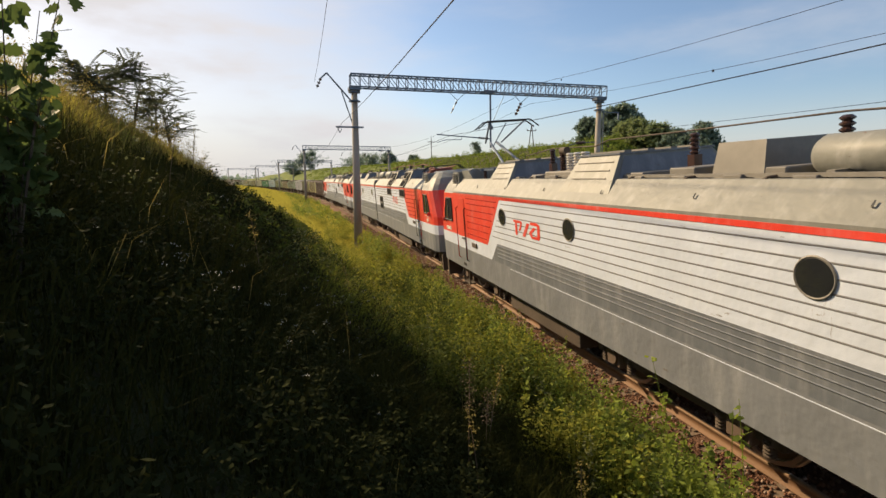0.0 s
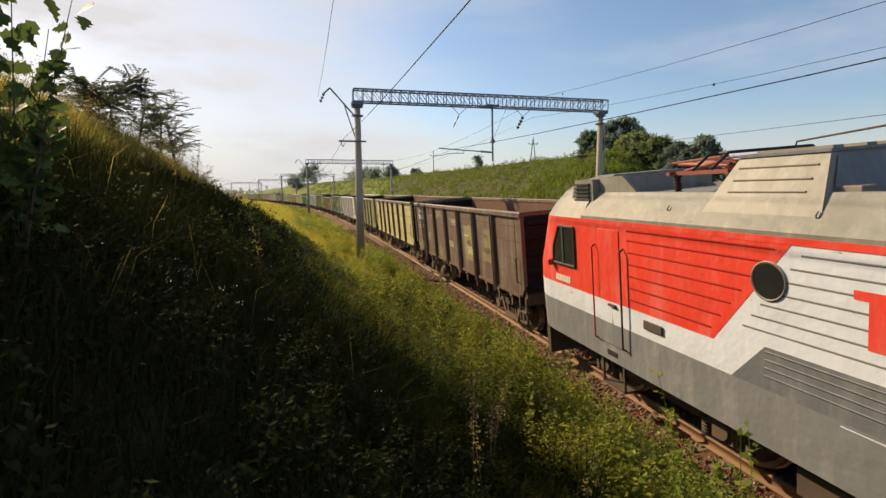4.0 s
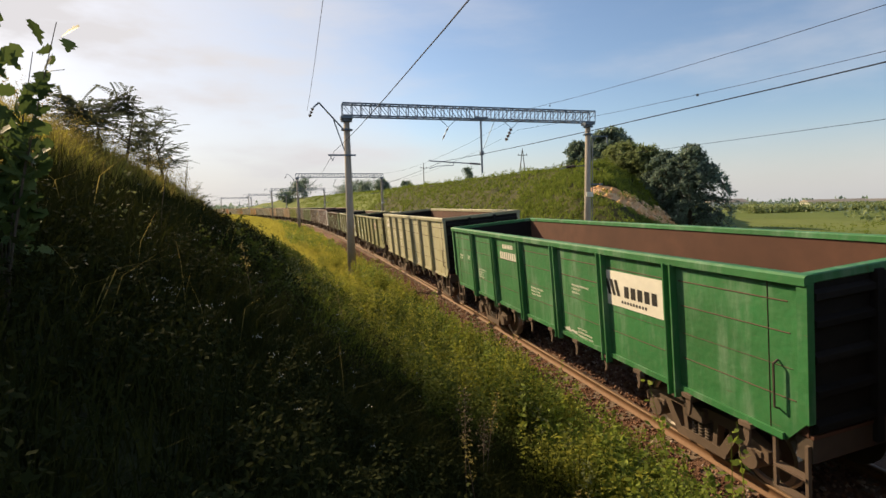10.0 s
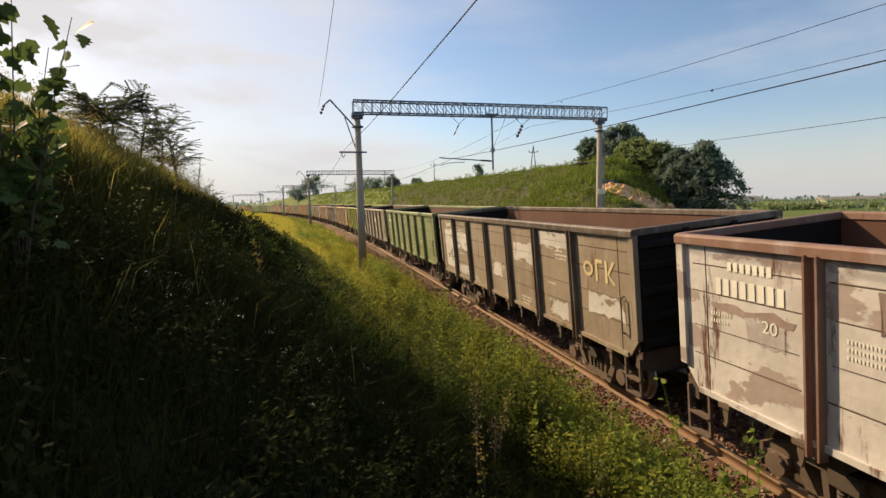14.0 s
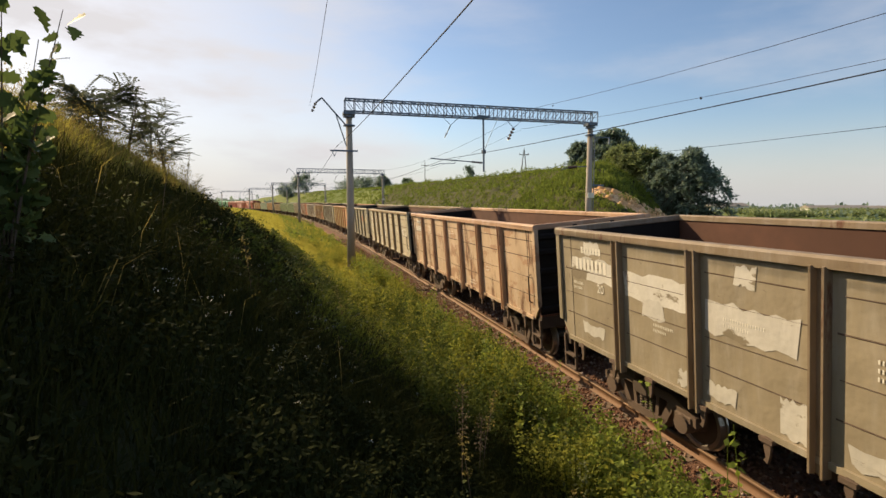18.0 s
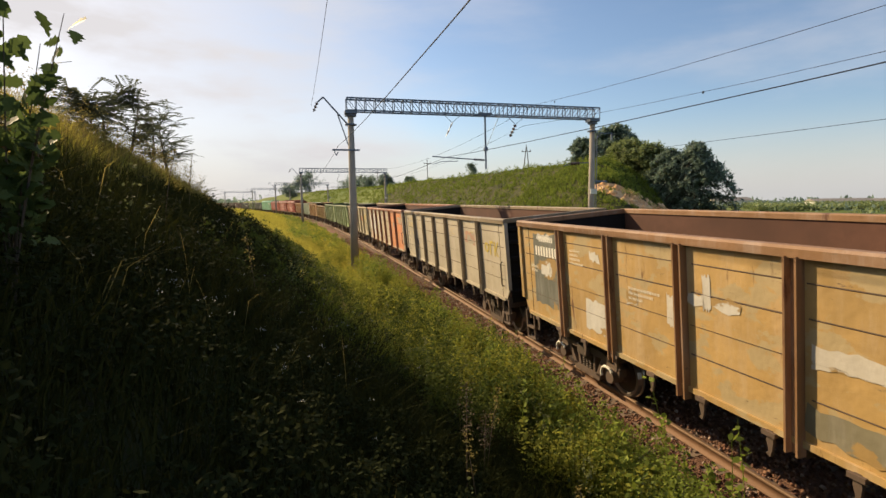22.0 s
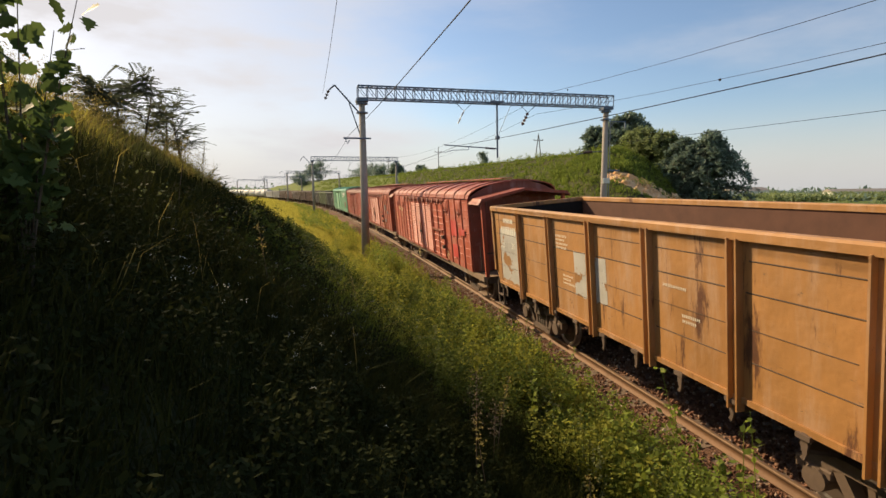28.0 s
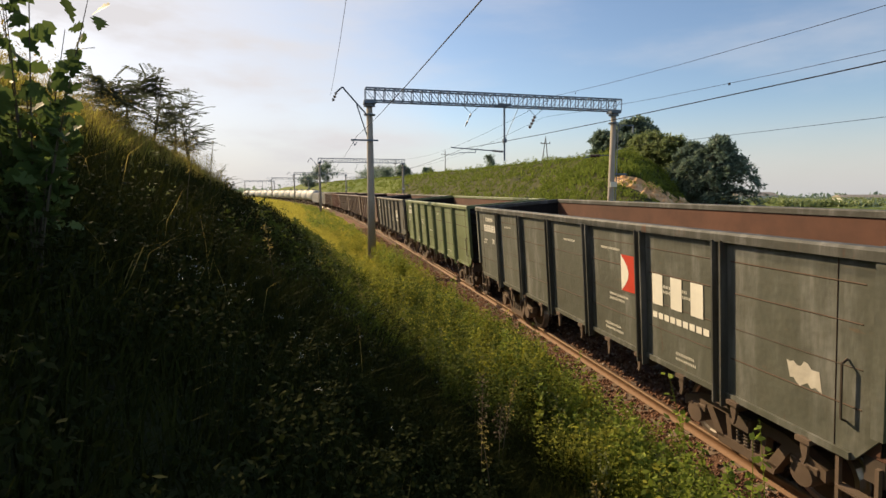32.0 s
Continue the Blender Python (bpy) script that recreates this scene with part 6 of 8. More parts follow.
def loco(q, m, raised=False, words_on=True, seed=0):
    """m: +1 with the cab at the tail end, -1 with the cab at the head end."""
    kind = "portholes" if m > 0 else "grilles"
    v = tagged(new("locomotive"), "red, white and grey electric locomotive section with " + kind, "locomotive", "locomotive sections")
    Y = lambda y: y * m

    def ys(a, b):
        return (min(Y(a), Y(b)), max(Y(a), Y(b)))
    # main body: walls, sloping roof edge
    y0, y1 = ys(-HB, 6.2)
    for sx in (-1, 1):
        part("side_wall", Mesh().box(sx * 1.55 - 0.03, sx * 1.55 + 0.03, y0, y1, 0.92, 3.5).mesh("side_wall", P_WHITE), v)
        sk = [(sx * 1.58, 3.5), (sx * 1.58, 3.56), (sx * 1.22, 3.97), (sx * 1.10, 3.97), (sx * 1.10, 3.5)]
        part("roof_edge", Mesh().prism(sk, "y", y0, y1).mesh("roof_edge", P_BEIGE), v, label="beige sloping roof edge")
    part("roof", Mesh().box(-1.1, 1.1, y0, y1, 3.86, 3.90).mesh("roof", P_BEIGE), v)
    part("floor", Mesh().box(-1.5, 1.5, y0, y1, 0.86, 0.95).mesh("floor", M_STEEL), v)
    # gangway end
    ye = Y(-HB)
    a, b = (ye - 0.04, ye) if ye < 0 else (ye, ye + 0.04)
    part("end_wall", Mesh().box(-1.5, 1.5, a, b, 0.95, 3.9).mesh("end_wall", P_DGREY), v)
    a, b = (ye - 0.45, ye) if ye < 0 else (ye, ye + 0.45)
    part("gangway", Mesh().box(-0.55, 0.55, a, b, 1.1, 3.3, 0.03).box(-1.575, -1.40, *((b - 0.27, b - 0.005) if ye < 0 else (a + 0.005, a + 0.27)), 1.0, 3.75, 0.02).box(1.40, 1.575, *((b - 0.27, b - 0.005) if ye < 0 else (a + 0.005, a + 0.27)), 1.0, 3.75, 0.02).mesh("gangway", M_RUBBER), v, label="black rubber gangway bellows")
    # cab, lofted over its height
    cz = [0.92, 1.65, 2.05, 2.4, 3.35, 3.5, 3.75, 4.0, 4.2, 4.28]
    cf = [8.40, 8.46, 8.48, 8.46, 8.06, 8.0, 7.88, 7.7, 7.35, 7.0]
    cw = [1.58, 1.58, 1.58, 1.58, 1.58, 1.58, 1.44, 1.25, 1.0, 0.8]
    verts, n = [], 12
    for z, f, w in zip(cz, cf, cw):
        t = min(1, 0.35 + 0.65 * w / 1.58)
        ring = [(-w, 6.2), (-w, f - 0.75), (-w * 0.985, f - 0.5), (-w * 0.93, f - 0.22), (-w * 0.8, f - 0.06), (-w * 0.4, f), (w * 0.4, f), (w * 0.8, f - 0.06), (w * 0.93, f - 0.22), (w * 0.985, f - 0.5), (w, f - 0.75), (w, 6.2)]
        verts += [(x, Y(yy), z) for x, yy in ring]
    names = {0: ("cab_skirt", P_GREY, [0]), 1: ("cab_band", P_WHITE, [1]), 2: ("cab_shell", P_RED, [2, 3, 4]), 3: ("cab_roof", P_BEIGE, [5, 6, 7, 8])}
    for nm, mt, rows in names.values():
        g = Mesh()
        for k in rows:
            g.add([verts[k * n + i] for i in range(n)] + [verts[(k + 1) * n + i] for i in range(n)], [(i, i + 1, n + i + 1, n + i) for i in range(n - 1)])
        if nm == "cab_roof":
            g.add([verts[9 * n + i] for i in range(n)], [tuple(range(n))])
            g.add([verts[k * n] for k in range(5, 10)] + [verts[k * n + 11] for k in range(9, 4, -1)], [tuple(range(10))])
        part(nm, g.mesh(nm, mt, smooth=False), v)
    # windscreen follows the sloping front
    def front(z):
        return np.interp(z, cz, cf)
    ws = Mesh()
    for xa, xb in ((-1.15, -0.04), (0.04, 1.15)):
        ws.add([(x, Y(front(z) + 0.012 - 0.09 * (abs(x) / 1.15) ** 3), z) for z in (2.5, 3.32) for x in (xa, (xa + xb) / 2, xb)], [(0, 1, 4, 3), (1, 2, 5, 4)])
    part("windscreen", ws.mesh("windscreen", M_GLASS), v, label="dark windscreen")
    lamp = Mesh().lathe([(0.02, 0), (0.15, 0.01), (0.16, -0.06)], "y", 14, (0, Y(8.02), 3.72))
    part("headlight", lamp.mesh("headlight", M_GLASS), v)
    for sx in (-1, 1):
        part("marker_light", Mesh().box(sx * 1.0 - 0.12, sx * 1.0 + 0.12, *ys(8.36, 8.44), 1.9, 2.15, 0.02).mesh("marker_light", M_GLASS), v)
    # livery on the near and far walls, as thin layers of paint
    for sx in (-1, 1):
        x1 = sx * 1.58
        d = lambda k: (x1, x1 + sx * 0.004 * k) if sx > 0 else (x1 - 0.004 * k, x1)

        def sheet(nm, pts, mat, k):
            part(nm, Mesh().prism([(Y(y), z) for y, z in pts], "x", *d(k)).mesh(nm, mat), v)
        sheet("red_field", [(6.2, 2.05), (2.9, 2.05), (1.75, 3.45), (6.2, 3.45)], P_RED, 1)
        sheet("grey_field", [(-HB, 0.92), (6.2, 0.92), (6.2, 1.65), (2.75, 1.65), (-HB, 1.65)], P_GREY, 1)
        sheet("dark_grey_field", [(-HB, 1.65), (2.6, 1.65), (2.1, 2.18), (-HB, 2.18)], P_DGREY, 1)
        sheet("pale_line", [(-HB, 1.60), (1.2, 1.60), (1.2, 1.612), (-HB, 1.612)], P_WHITE, 2)
        sheet("red_line", [(-HB, 3.43), (6.2, 3.43), (6.2, 3.51), (-HB, 3.51)], P_RED, 2)
        # pressed ribs; a dark colour stands in for their shadow lines on white and red
        for z in (2.36, 2.52, 2.68, 2.84, 3.0, 3.16, 3.32):
            e = 1.55 - (z - 2.05) * -0.0 + (3.45 - z) * 0.8
            g = Mesh().prism([(x1, z - 0.012), (x1 + sx * 0.006, z), (x1, z + 0.012)], "y", *ys(-HB + 0.15, e))
            part("rib", g.mesh("rib", M_RIB_SHADE), v)
        for z in (2.2, 2.4, 2.6, 2.8, 3.0, 3.2, 3.36):
            g = Mesh().prism([(x1 + sx * 0.004, z - 0.015), (x1 + sx * 0.012, z), (x1 + sx * 0.004, z + 0.015)], "y", *ys(3.05 - (z - 2.05) * 0.82, 4.75))
            part("rib", g.mesh("rib", M_DARK_RED), v)
        for z in (1.82, 1.92, 2.02, 2.12):
            g = Mesh().prism([(x1 + sx * 0.004, z - 0.01), (x1 + sx * 0.02, z + 0.006), (x1 + sx * 0.004, z + 0.014)], "y", *ys(-HB + 0.15, 2.1))
            part("rib", g.mesh("rib", P_DGREY), v)
        xo = x1 + sx * 0.006
        # cab door with rails, side window
        dr = Mesh().box(*sorted((xo, xo + sx * 0.012)), *ys(4.98, 5.62), 1.25, 3.35, 0.004)
        door_ob = part("cab_door", dr.mesh("cab_door", P_RED), v)
        part("door_panel", Mesh().box(*sorted((xo + sx * 0.0125, xo + sx * 0.016)), *ys(4.98, 5.62), 1.25, 1.65).mesh("door_panel", P_GREY), door_ob)
        part("door_band", Mesh().box(*sorted((xo + sx * 0.0125, xo + sx * 0.016)), *ys(4.98, 5.62), 1.651, 2.049).mesh("door_band", P_WHITE), door_ob)
        part("door_handle", Mesh().box(*sorted((xo, xo + sx * 0.06)), *ys(5.1, 5.3), 1.98, 2.02).mesh("door_handle", M_STEEL), door_ob)
        for yy in (4.86, 5.74):
            part("handrail", Mesh().line([(xo, Y(yy), 1.25), (xo + sx * 0.07, Y(yy), 1.3), (xo + sx * 0.07, Y(yy), 3.0), (xo, Y(yy), 3.05)], 0.015, 6).mesh("handrail", M_DARK_RED if yy > 5 else M_BLACK), v, label="steel handrail")
        # foot holes drawn as flat black plates; the recess's shade is only colour
        for zz in (1.08, 1.36):
            part("foot_hole", Mesh().box(*sorted((xo, xo + sx * 0.012)), *ys(5.15, 5.45), zz - 0.05, zz + 0.05, 0.004).mesh("foot_hole", M_BLACK), v)
        win = part("cab_window", Mesh().prism([(Y(6.5), 2.5), (Y(6.5), 3.3), (Y(7.12), 3.3), (Y(7.38), 2.85), (Y(7.42), 2.5)], "x", *sorted((x1 + sx * 0.002, x1 + sx * 0.02))).mesh("cab_window", M_GLASS), v, label="dark side window")
        fr = Mesh()
        rim = [(6.5, 2.5), (6.5, 3.3), (7.12, 3.3), (7.38, 2.85), (7.42, 2.5), (6.5, 2.5)]
        for (ya, za), (yb, zb) in zip(rim[:-1], rim[1:]):
            fr.tube((xo + sx * 0.01, Y(ya), za), (xo + sx * 0.01, Y(yb), zb), 0.03, n=6)
        fr.box(*sorted((xo, xo + sx * 0.03)), *ys(6.93, 6.99), 2.5, 3.3)
        part("window_frame", fr.mesh("window_frame", M_RUBBER), win)
        part("mirror", Mesh().box(*sorted((xo, xo + sx * 0.12)), *ys(7.44, 7.52), 2.42, 2.56, 0.02).mesh("mirror", P_RED), v)
        part("cab_vent", Mesh().box(*sorted((xo, xo + sx * 0.03)), *ys(3.9, 4.35), 1.8, 1.95, 0.012).mesh("cab_vent", M_STEEL), v)
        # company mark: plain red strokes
        g, xm = Mesh(), x1 + sx * 0.0065

        def stroke(pts):
            g.add([(xm, y, z) for y, z in pts], [tuple(range(len(pts)))])
        c0, wide, high, low_z = (1.1, 1.1, 0.58, 2.48) if seed == 0 else (0.82 if m > 0 else 1.42, 0.75, 0.38, 2.59)
        B = lambda a_, z_: (c0 - a_ * wide, low_z + z_ * high)
        for poly in (((0, 1), (0.58, 1), (0.70, 0.9), (0.62, 0.84), (0, 0.84)), ((0.13, 0.84), (0.30, 0.84), (0.30, 0.02), (0.13, 0.02)), ((0.55, 0.84), (0.70, 0.9), (0.60, 0.45), (0.45, 0.28), (0.42, 0.42), (0.50, 0.55)), ((1.05, 0.92), (1.27, 0.92), (0.92, 0.02), (0.70, 0.02)), ((1.33, 1.04), (1.82, 1.04), (2.0, 0.92), (1.8, 0.86), (1.33, 0.86)), ((1.82, 0.88), (2.0, 0.92), (2.0, 0.1), (1.82, 0.2)), ((2.0, 0.1), (1.88, 0), (1.42, 0), (1.5, 0.16), (1.82, 0.2)), ((1.42, 0), (1.5, 0.16), (1.44, 0.36), (1.28, 0.42), (1.22, 0.3)), ((1.28, 0.42), (1.44, 0.36), (1.72, 0.68), (1.58, 0.74))):
            stroke([B(aa, zz) for aa, zz in poly])
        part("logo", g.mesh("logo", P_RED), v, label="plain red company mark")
        if m > 0:
            for yy in (1.6 if seed else 2.05, -2.0, -7.17):
                ring = part("porthole", Mesh().lathe([(0.21, 0), (0.235, 0.0), (0.24, sx * 0.012), (0.225, sx * 0.022), (0.21, sx * 0.014)], "x", 26, (x1, yy, 2.98)).mesh("porthole", P_EQUIP), v, label="round window")
                part("pane", Mesh().lathe([(0.01, 0), (0.208, 0.0), (0.208, sx * 0.018), (0.01, sx * 0.019)], "x", 26, (x1, yy, 2.98)).mesh("pane", M_GLASS), ring)
        else:
            gr = part("grille", Mesh().box(*sorted((xo, xo + sx * 0.03)), 5.15, 6.45, 2.0, 2.86).mesh("grille", P_EQUIP), v, label="ventilation grille")
            for za, zb in ((2.05, 2.38), (2.48, 2.81)):
                part("grille_opening", Mesh().box(*sorted((xo + sx * 0.025, xo + sx * 0.036)), 5.22, 6.38, za, zb).mesh("grille_opening", M_SHAFT), gr)
            for yc in (2.42, -1.65):
                lv = part("louvre", Mesh().box(*sorted((xo, xo + sx * 0.03)), yc - 0.65, yc + 0.65, 3.05, 3.42).mesh("louvre", M_SHAFT), v, label="black louvre")
                part("louvre_frame", picture_frame(xo + sx * 0.015, yc - 0.68, yc + 0.68, 3.02, 3.45, 0.05).mesh("louvre_frame", P_EQUIP), lv)
                for k in range(2):
                    za, zb = 3.58 + k * 0.40, 3.92 + k * 0.40
                    half, lean = 0.56 - 0.07 * k, 0.24
                    lv = part("louvre", Mesh().prism([(sx * (1.60 - k * 0.22), za), (sx * (1.36 - k * 0.22), zb), (sx * (1.32 - k * 0.22), zb), (sx * (1.56 - k * 0.22), za)], "y", yc - half, yc + half).mesh("louvre", M_SHAFT), v, label="black louvre")
                    fr = Mesh()
                    for ya, yb, xa, zz, xb, zz2 in ((-half, half, 0, za, 0, za), (-half, half, lean, zb, lean, zb), (-half, -half, 0, za, lean, zb), (half, half, 0, za, lean, zb)):
                        fr.tube((sx * (1.60 - k * 0.22 - xa), yc + ya, zz), (sx * (1.60 - k * 0.22 - xb), yc + yb, zz2), 0.032, n=6)
                    part("louvre_frame", fr.mesh("louvre_frame", P_EQUIP), lv)
    # roof housings
    for yc, w in ((2.4, 0.6), (-2.3, 0.68)) if m > 0 else ((2.42, 0.7), (-1.65, 0.7)):
        g = Mesh().add([(-1.45, yc - w - 0.25, 3.7), (1.45, yc - w - 0.25, 3.7), (1.45, yc + w + 0.25, 3.7), (-1.45, yc + w + 0.25, 3.7), (-1.0, yc - w, 4.42), (1.0, yc - w, 4.42), (1.0, yc + w, 4.42), (-1.0, yc + w, 4.42)], [(0, 1, 5, 4), (1, 2, 6, 5), (2, 3, 7, 6), (3, 0, 4, 7), (4, 5, 6, 7), (3, 2, 1, 0)])
        hs = part("roof_housing", g.mesh("roof_housing", P_BEIGE if m > 0 else P_EQUIP), v, label="sloping roof housing")
        for s2 in (-1, 1):
            part("housing_grille", Mesh().add([(-1.25, yc + s2 * (w + 0.22), 3.85), (1.25, yc + s2 * (w + 0.22), 3.85), (0.95, yc + s2 * (w + 0.04), 4.36), (-0.95, yc + s2 * (w + 0.04), 4.36)], [(0, 1, 2, 3)]).mesh("housing_grille", P_DGREY), hs)
        for zz in (3.98, 4.12, 4.27) if m > 0 else ():
            xs = -1.45 + 0.45 * (zz - 3.7) / 0.72
            part("housing_rib", Mesh().tube((xs - 0.004, yc - w * 0.9, zz), (xs - 0.004, yc + w * 0.9, zz), 0.014, n=6).mesh("housing_rib", P_EQUIP), hs)
        part("housing_lip", Mesh().box(-1.04, 1.04, yc - w - 0.03, yc + w + 0.03, 4.40, 4.435).mesh("housing_lip", P_DGREY), hs)
        for k in range(4):
            part("cover_strip", Mesh().box(-0.85 + k * 0.5, -0.7 + k * 0.5, yc - w + 0.1, yc + w - 0.1, 4.435, 4.47).mesh("cover_strip", P_EQUIP), hs)
    # louvred cab roof box
    cb = part("cab_louvre", Mesh().prism([(Y(6.1), 3.75), (Y(6.1), 4.22), (Y(6.75), 4.22), (Y(6.95), 3.75)], "x", -1.36, 1.36).mesh("cab_louvre", P_BEIGE), v)
    g = Mesh()
    for k in range(5):
        g.box(-1.40, -1.36, *ys(6.2, 6.75), 3.82 + k * 0.075, 3.85 + k * 0.075)
    part("slats", g.mesh("slats", M_BLACK), cb)
    # pantograph on four insulators
    yp = Y(4.85 if raised else 4.15)
    fr = Mesh()
    stack(fr, 0, 0, 3.9, 4.2, 0.075, 6)
    fr = fr.mesh("insulator", M_INSUL)
    for x in (-0.6, 0.6):
        for dy in (-0.55, 0.55):
            part("insulator", fr, v, (x, yp + dy, 0))
    pg = Mesh()
    for dy in (-0.61, 0.61):
        pg.box(-0.75, 0.75, yp + dy - 0.04, yp + dy + 0.04, 4.20, 4.26)
    for x in (-0.6, 0.6):
        pg.box(x - 0.04, x + 0.04, yp - 0.57, yp + 0.57, 4.20, 4.26)
    if raised:
        kx, ky, kz = 0.25, yp + 1.15, 5.15
        pg.line([(-0.3, yp - 0.4, 4.4), (-0.12, ky, kz)], 0.045, 8).line([(0.3, yp - 0.4, 4.4), (0.12, ky, kz)], 0.045, 8)
        pg.line([(-0.3, ky, kz), (-0.6, yp - 0.15, 5.72)], 0.03, 6).line([(0.3, ky, kz), (0.6, yp - 0.15, 5.72)], 0.03, 6).line([(0, ky, kz - 0.1), (0, yp - 0.1, 5.7)], 0.02, 6)
        zc, yc = 5.76, yp - 0.15
    else:
        ky = yp + 1.0
        pg.line([(-0.35, yp - 0.4, 4.30), (-0.2, ky, 4.38)], 0.035, 8).line([(0.35, yp - 0.4, 4.30), (0.2, ky, 4.38)], 0.035, 8)
        pg.line([(-0.35, ky, 4.40), (-0.6, yp - 0.5, 4.45)], 0.02, 6).line([(0.35, ky, 4.40), (0.6, yp - 0.5, 4.45)], 0.02, 6)
        pg.box(-0.45, 0.45, yp - 0.52, yp - 0.3, 4.24, 4.38, 0.03).line([(-0.45, yp - 0.4, 4.34), (0.45, yp - 0.4, 4.34)], 0.05, 10)
        pg.line([(-0.5, yp + 0.5, 4.26), (-0.5, yp - 0.2, 4.37), (-0.5, yp - 0.45, 4.34)], 0.025, 6).line([(0.1, yp + 0.3, 4.26), (0.1, yp - 0.3, 4.34)], 0.04, 8)
        zc, yc = 4.5, yp - 0.5
    pan = part("pantograph", pg.mesh("pantograph", M_GALV if raised else M_BUS), v, label="raised pantograph" if raised else "lowered pantograph")
    head = Mesh()
    for dy in (-0.18, 0.18):
        head.line([(-1.05, yc + dy, zc - 0.22), (-0.75, yc + dy, zc), (0.75, yc + dy, zc), (1.05, yc + dy, zc - 0.22)], 0.022, 6)
    head.line([(-0.6, yc - 0.18, zc), (-0.6, yc + 0.18, zc)], 0.02, 5).line([(0.6, yc - 0.18, zc), (0.6, yc + 0.18, zc)], 0.02, 5)
    part("collector_head", head.mesh("collector_head", M_BLACK), pan)
    # choke drum and its insulator behind the pantograph, pipe back over the housing
    g = Mesh()
    stack(g, -0.2, Y(3.22), 3.96, 4.18, 0.09, 5)
    drum_foot = part("drum_insulator", g.mesh("drum_insulator", M_INSUL), v)
    part("choke_drum", Mesh().lathe([(0.02, 4.19), (0.16, 4.19), (0.17, 4.21), (0.17, 4.42), (0.16, 4.44), (0.02, 4.45)], "z", 20, (-0.2, Y(3.22), 0)).mesh("choke_drum", M_CHOKE), drum_foot, label="rusty brown choke drum")
    part("insulator_plate", Mesh().box(-0.45, 0.05, *ys(3.0, 3.44), 3.9, 3.96, 0.01).mesh("insulator_plate", P_EQUIP), drum_foot)
    g = Mesh()
    stack(g, -0.4, Y(2.95), 3.94, 4.3, 0.06, 7)
    part("bus_insulator", g.mesh("bus_insulator", M_INSUL), v)
    part("roof_fairing", Mesh().prism([(Y(4.95), 3.96), (Y(5.35), 4.26), (Y(6.1), 4.26), (Y(6.1), 3.96)], "x", -1.22, -1.16).mesh("roof_fairing", P_BEIGE), v, label="beige fairing before the cab roof")
    for i in range(9):
        yy = -7.6 + i * 1.35
        g = Mesh().line([(-0.98, Y(yy), 3.92), (-0.98, Y(yy), 4.0), (-1.16, Y(yy + 0.05), 3.99), (-1.2, Y(yy + 0.16), 3.93)], 0.018, 5).box(-1.04, -0.9, *ys(yy - 0.06, yy + 0.06), 3.9, 3.96, 0.01)
        part("roof_clamp", g.mesh("roof_clamp", M_STEEL), v)
    # insulators, busbar, boxes and air tanks along the roof
    r = random.Random(seed)
    for yy in (1.2, -3.9, -6.4):
        g = Mesh()
        stack(g, -0.2, Y(yy), 4.3, 4.66, 0.085, 5)
        g.box(-0.28, -0.12, *ys(yy - 0.08, yy + 0.08), 3.9, 4.3)
        part("bus_insulator", g.mesh("bus_insulator", M_INSUL), v)
    part("busbar", rope([Vector((-0.2, Y(yy), zz)) for yy, zz in ((3.9, 4.3), (3.3, 4.47), (2.95, 4.34), (2.9, 4.56), (1.2, 4.68), (-0.9, 4.62), (-1.4, 4.72), (-3.9, 4.7), (-6.4, 4.7), (-8.4, 4.6))], 0.014).mesh("busbar", M_BUS if m < 0 else M_STEEL), v, label="red busbar" if m < 0 else "dark grey busbar")
    for yy, xx, mt in ((-0.1, -0.6, M_INSUL), (-0.42, -0.6, M_PORC), (-0.74, -0.6, M_PORC), (-0.3, -0.1, M_PORC), (-1.05, -0.6, M_PORC)):
        if m < 0 and mt is M_PORC and yy < -0.5:
            mt = M_GALV
        tall = Mesh()
        stack(tall, xx, Y(yy), 4.1, 4.52, 0.09, 7)
        part("breaker_insulator", tall.mesh("breaker_insulator", mt), v, label="ribbed porcelain insulator")
    part("breaker_base", Mesh().box(-1.0, -0.4, *ys(0.1, -1.25), 3.9, 4.12, 0.02).mesh("breaker_base", P_EQUIP), v)
    part("breaker_drum", Mesh().tube((-0.6, Y(-0.05), 4.58), (-0.6, Y(-0.3), 4.58), 0.09, n=14).mesh("breaker_drum", M_STEEL), v)
    for yy in (-7.3,):
        tk = part("air_tank", Mesh().lathe([(0.05, -0.95), (0.2, -0.9), (0.25, -0.82), (0.25, 0.82), (0.2, 0.9), (0.05, 0.95)], "y", 18, (-0.55, Y(yy), 4.2)).mesh("air_tank", P_BEIGE, smooth=True), v, label="white cylindrical air tank")
        part("tank_bracket", Mesh().box(-0.95, -0.15, Y(yy) - 0.55, Y(yy) - 0.45, 3.9, 4.05).box(-0.95, -0.15, Y(yy) + 0.45, Y(yy) + 0.55, 3.9, 4.05).mesh("tank_bracket", P_EQUIP), tk)
        part("air_tank", Mesh().lathe([(0.05, -0.95), (0.2, -0.9), (0.25, -0.82), (0.25, 0.82), (0.2, 0.9), (0.05, 0.95)], "y", 18, (0.55, Y(yy), 4.2)).mesh("air_tank", P_BEIGE, smooth=True), v)
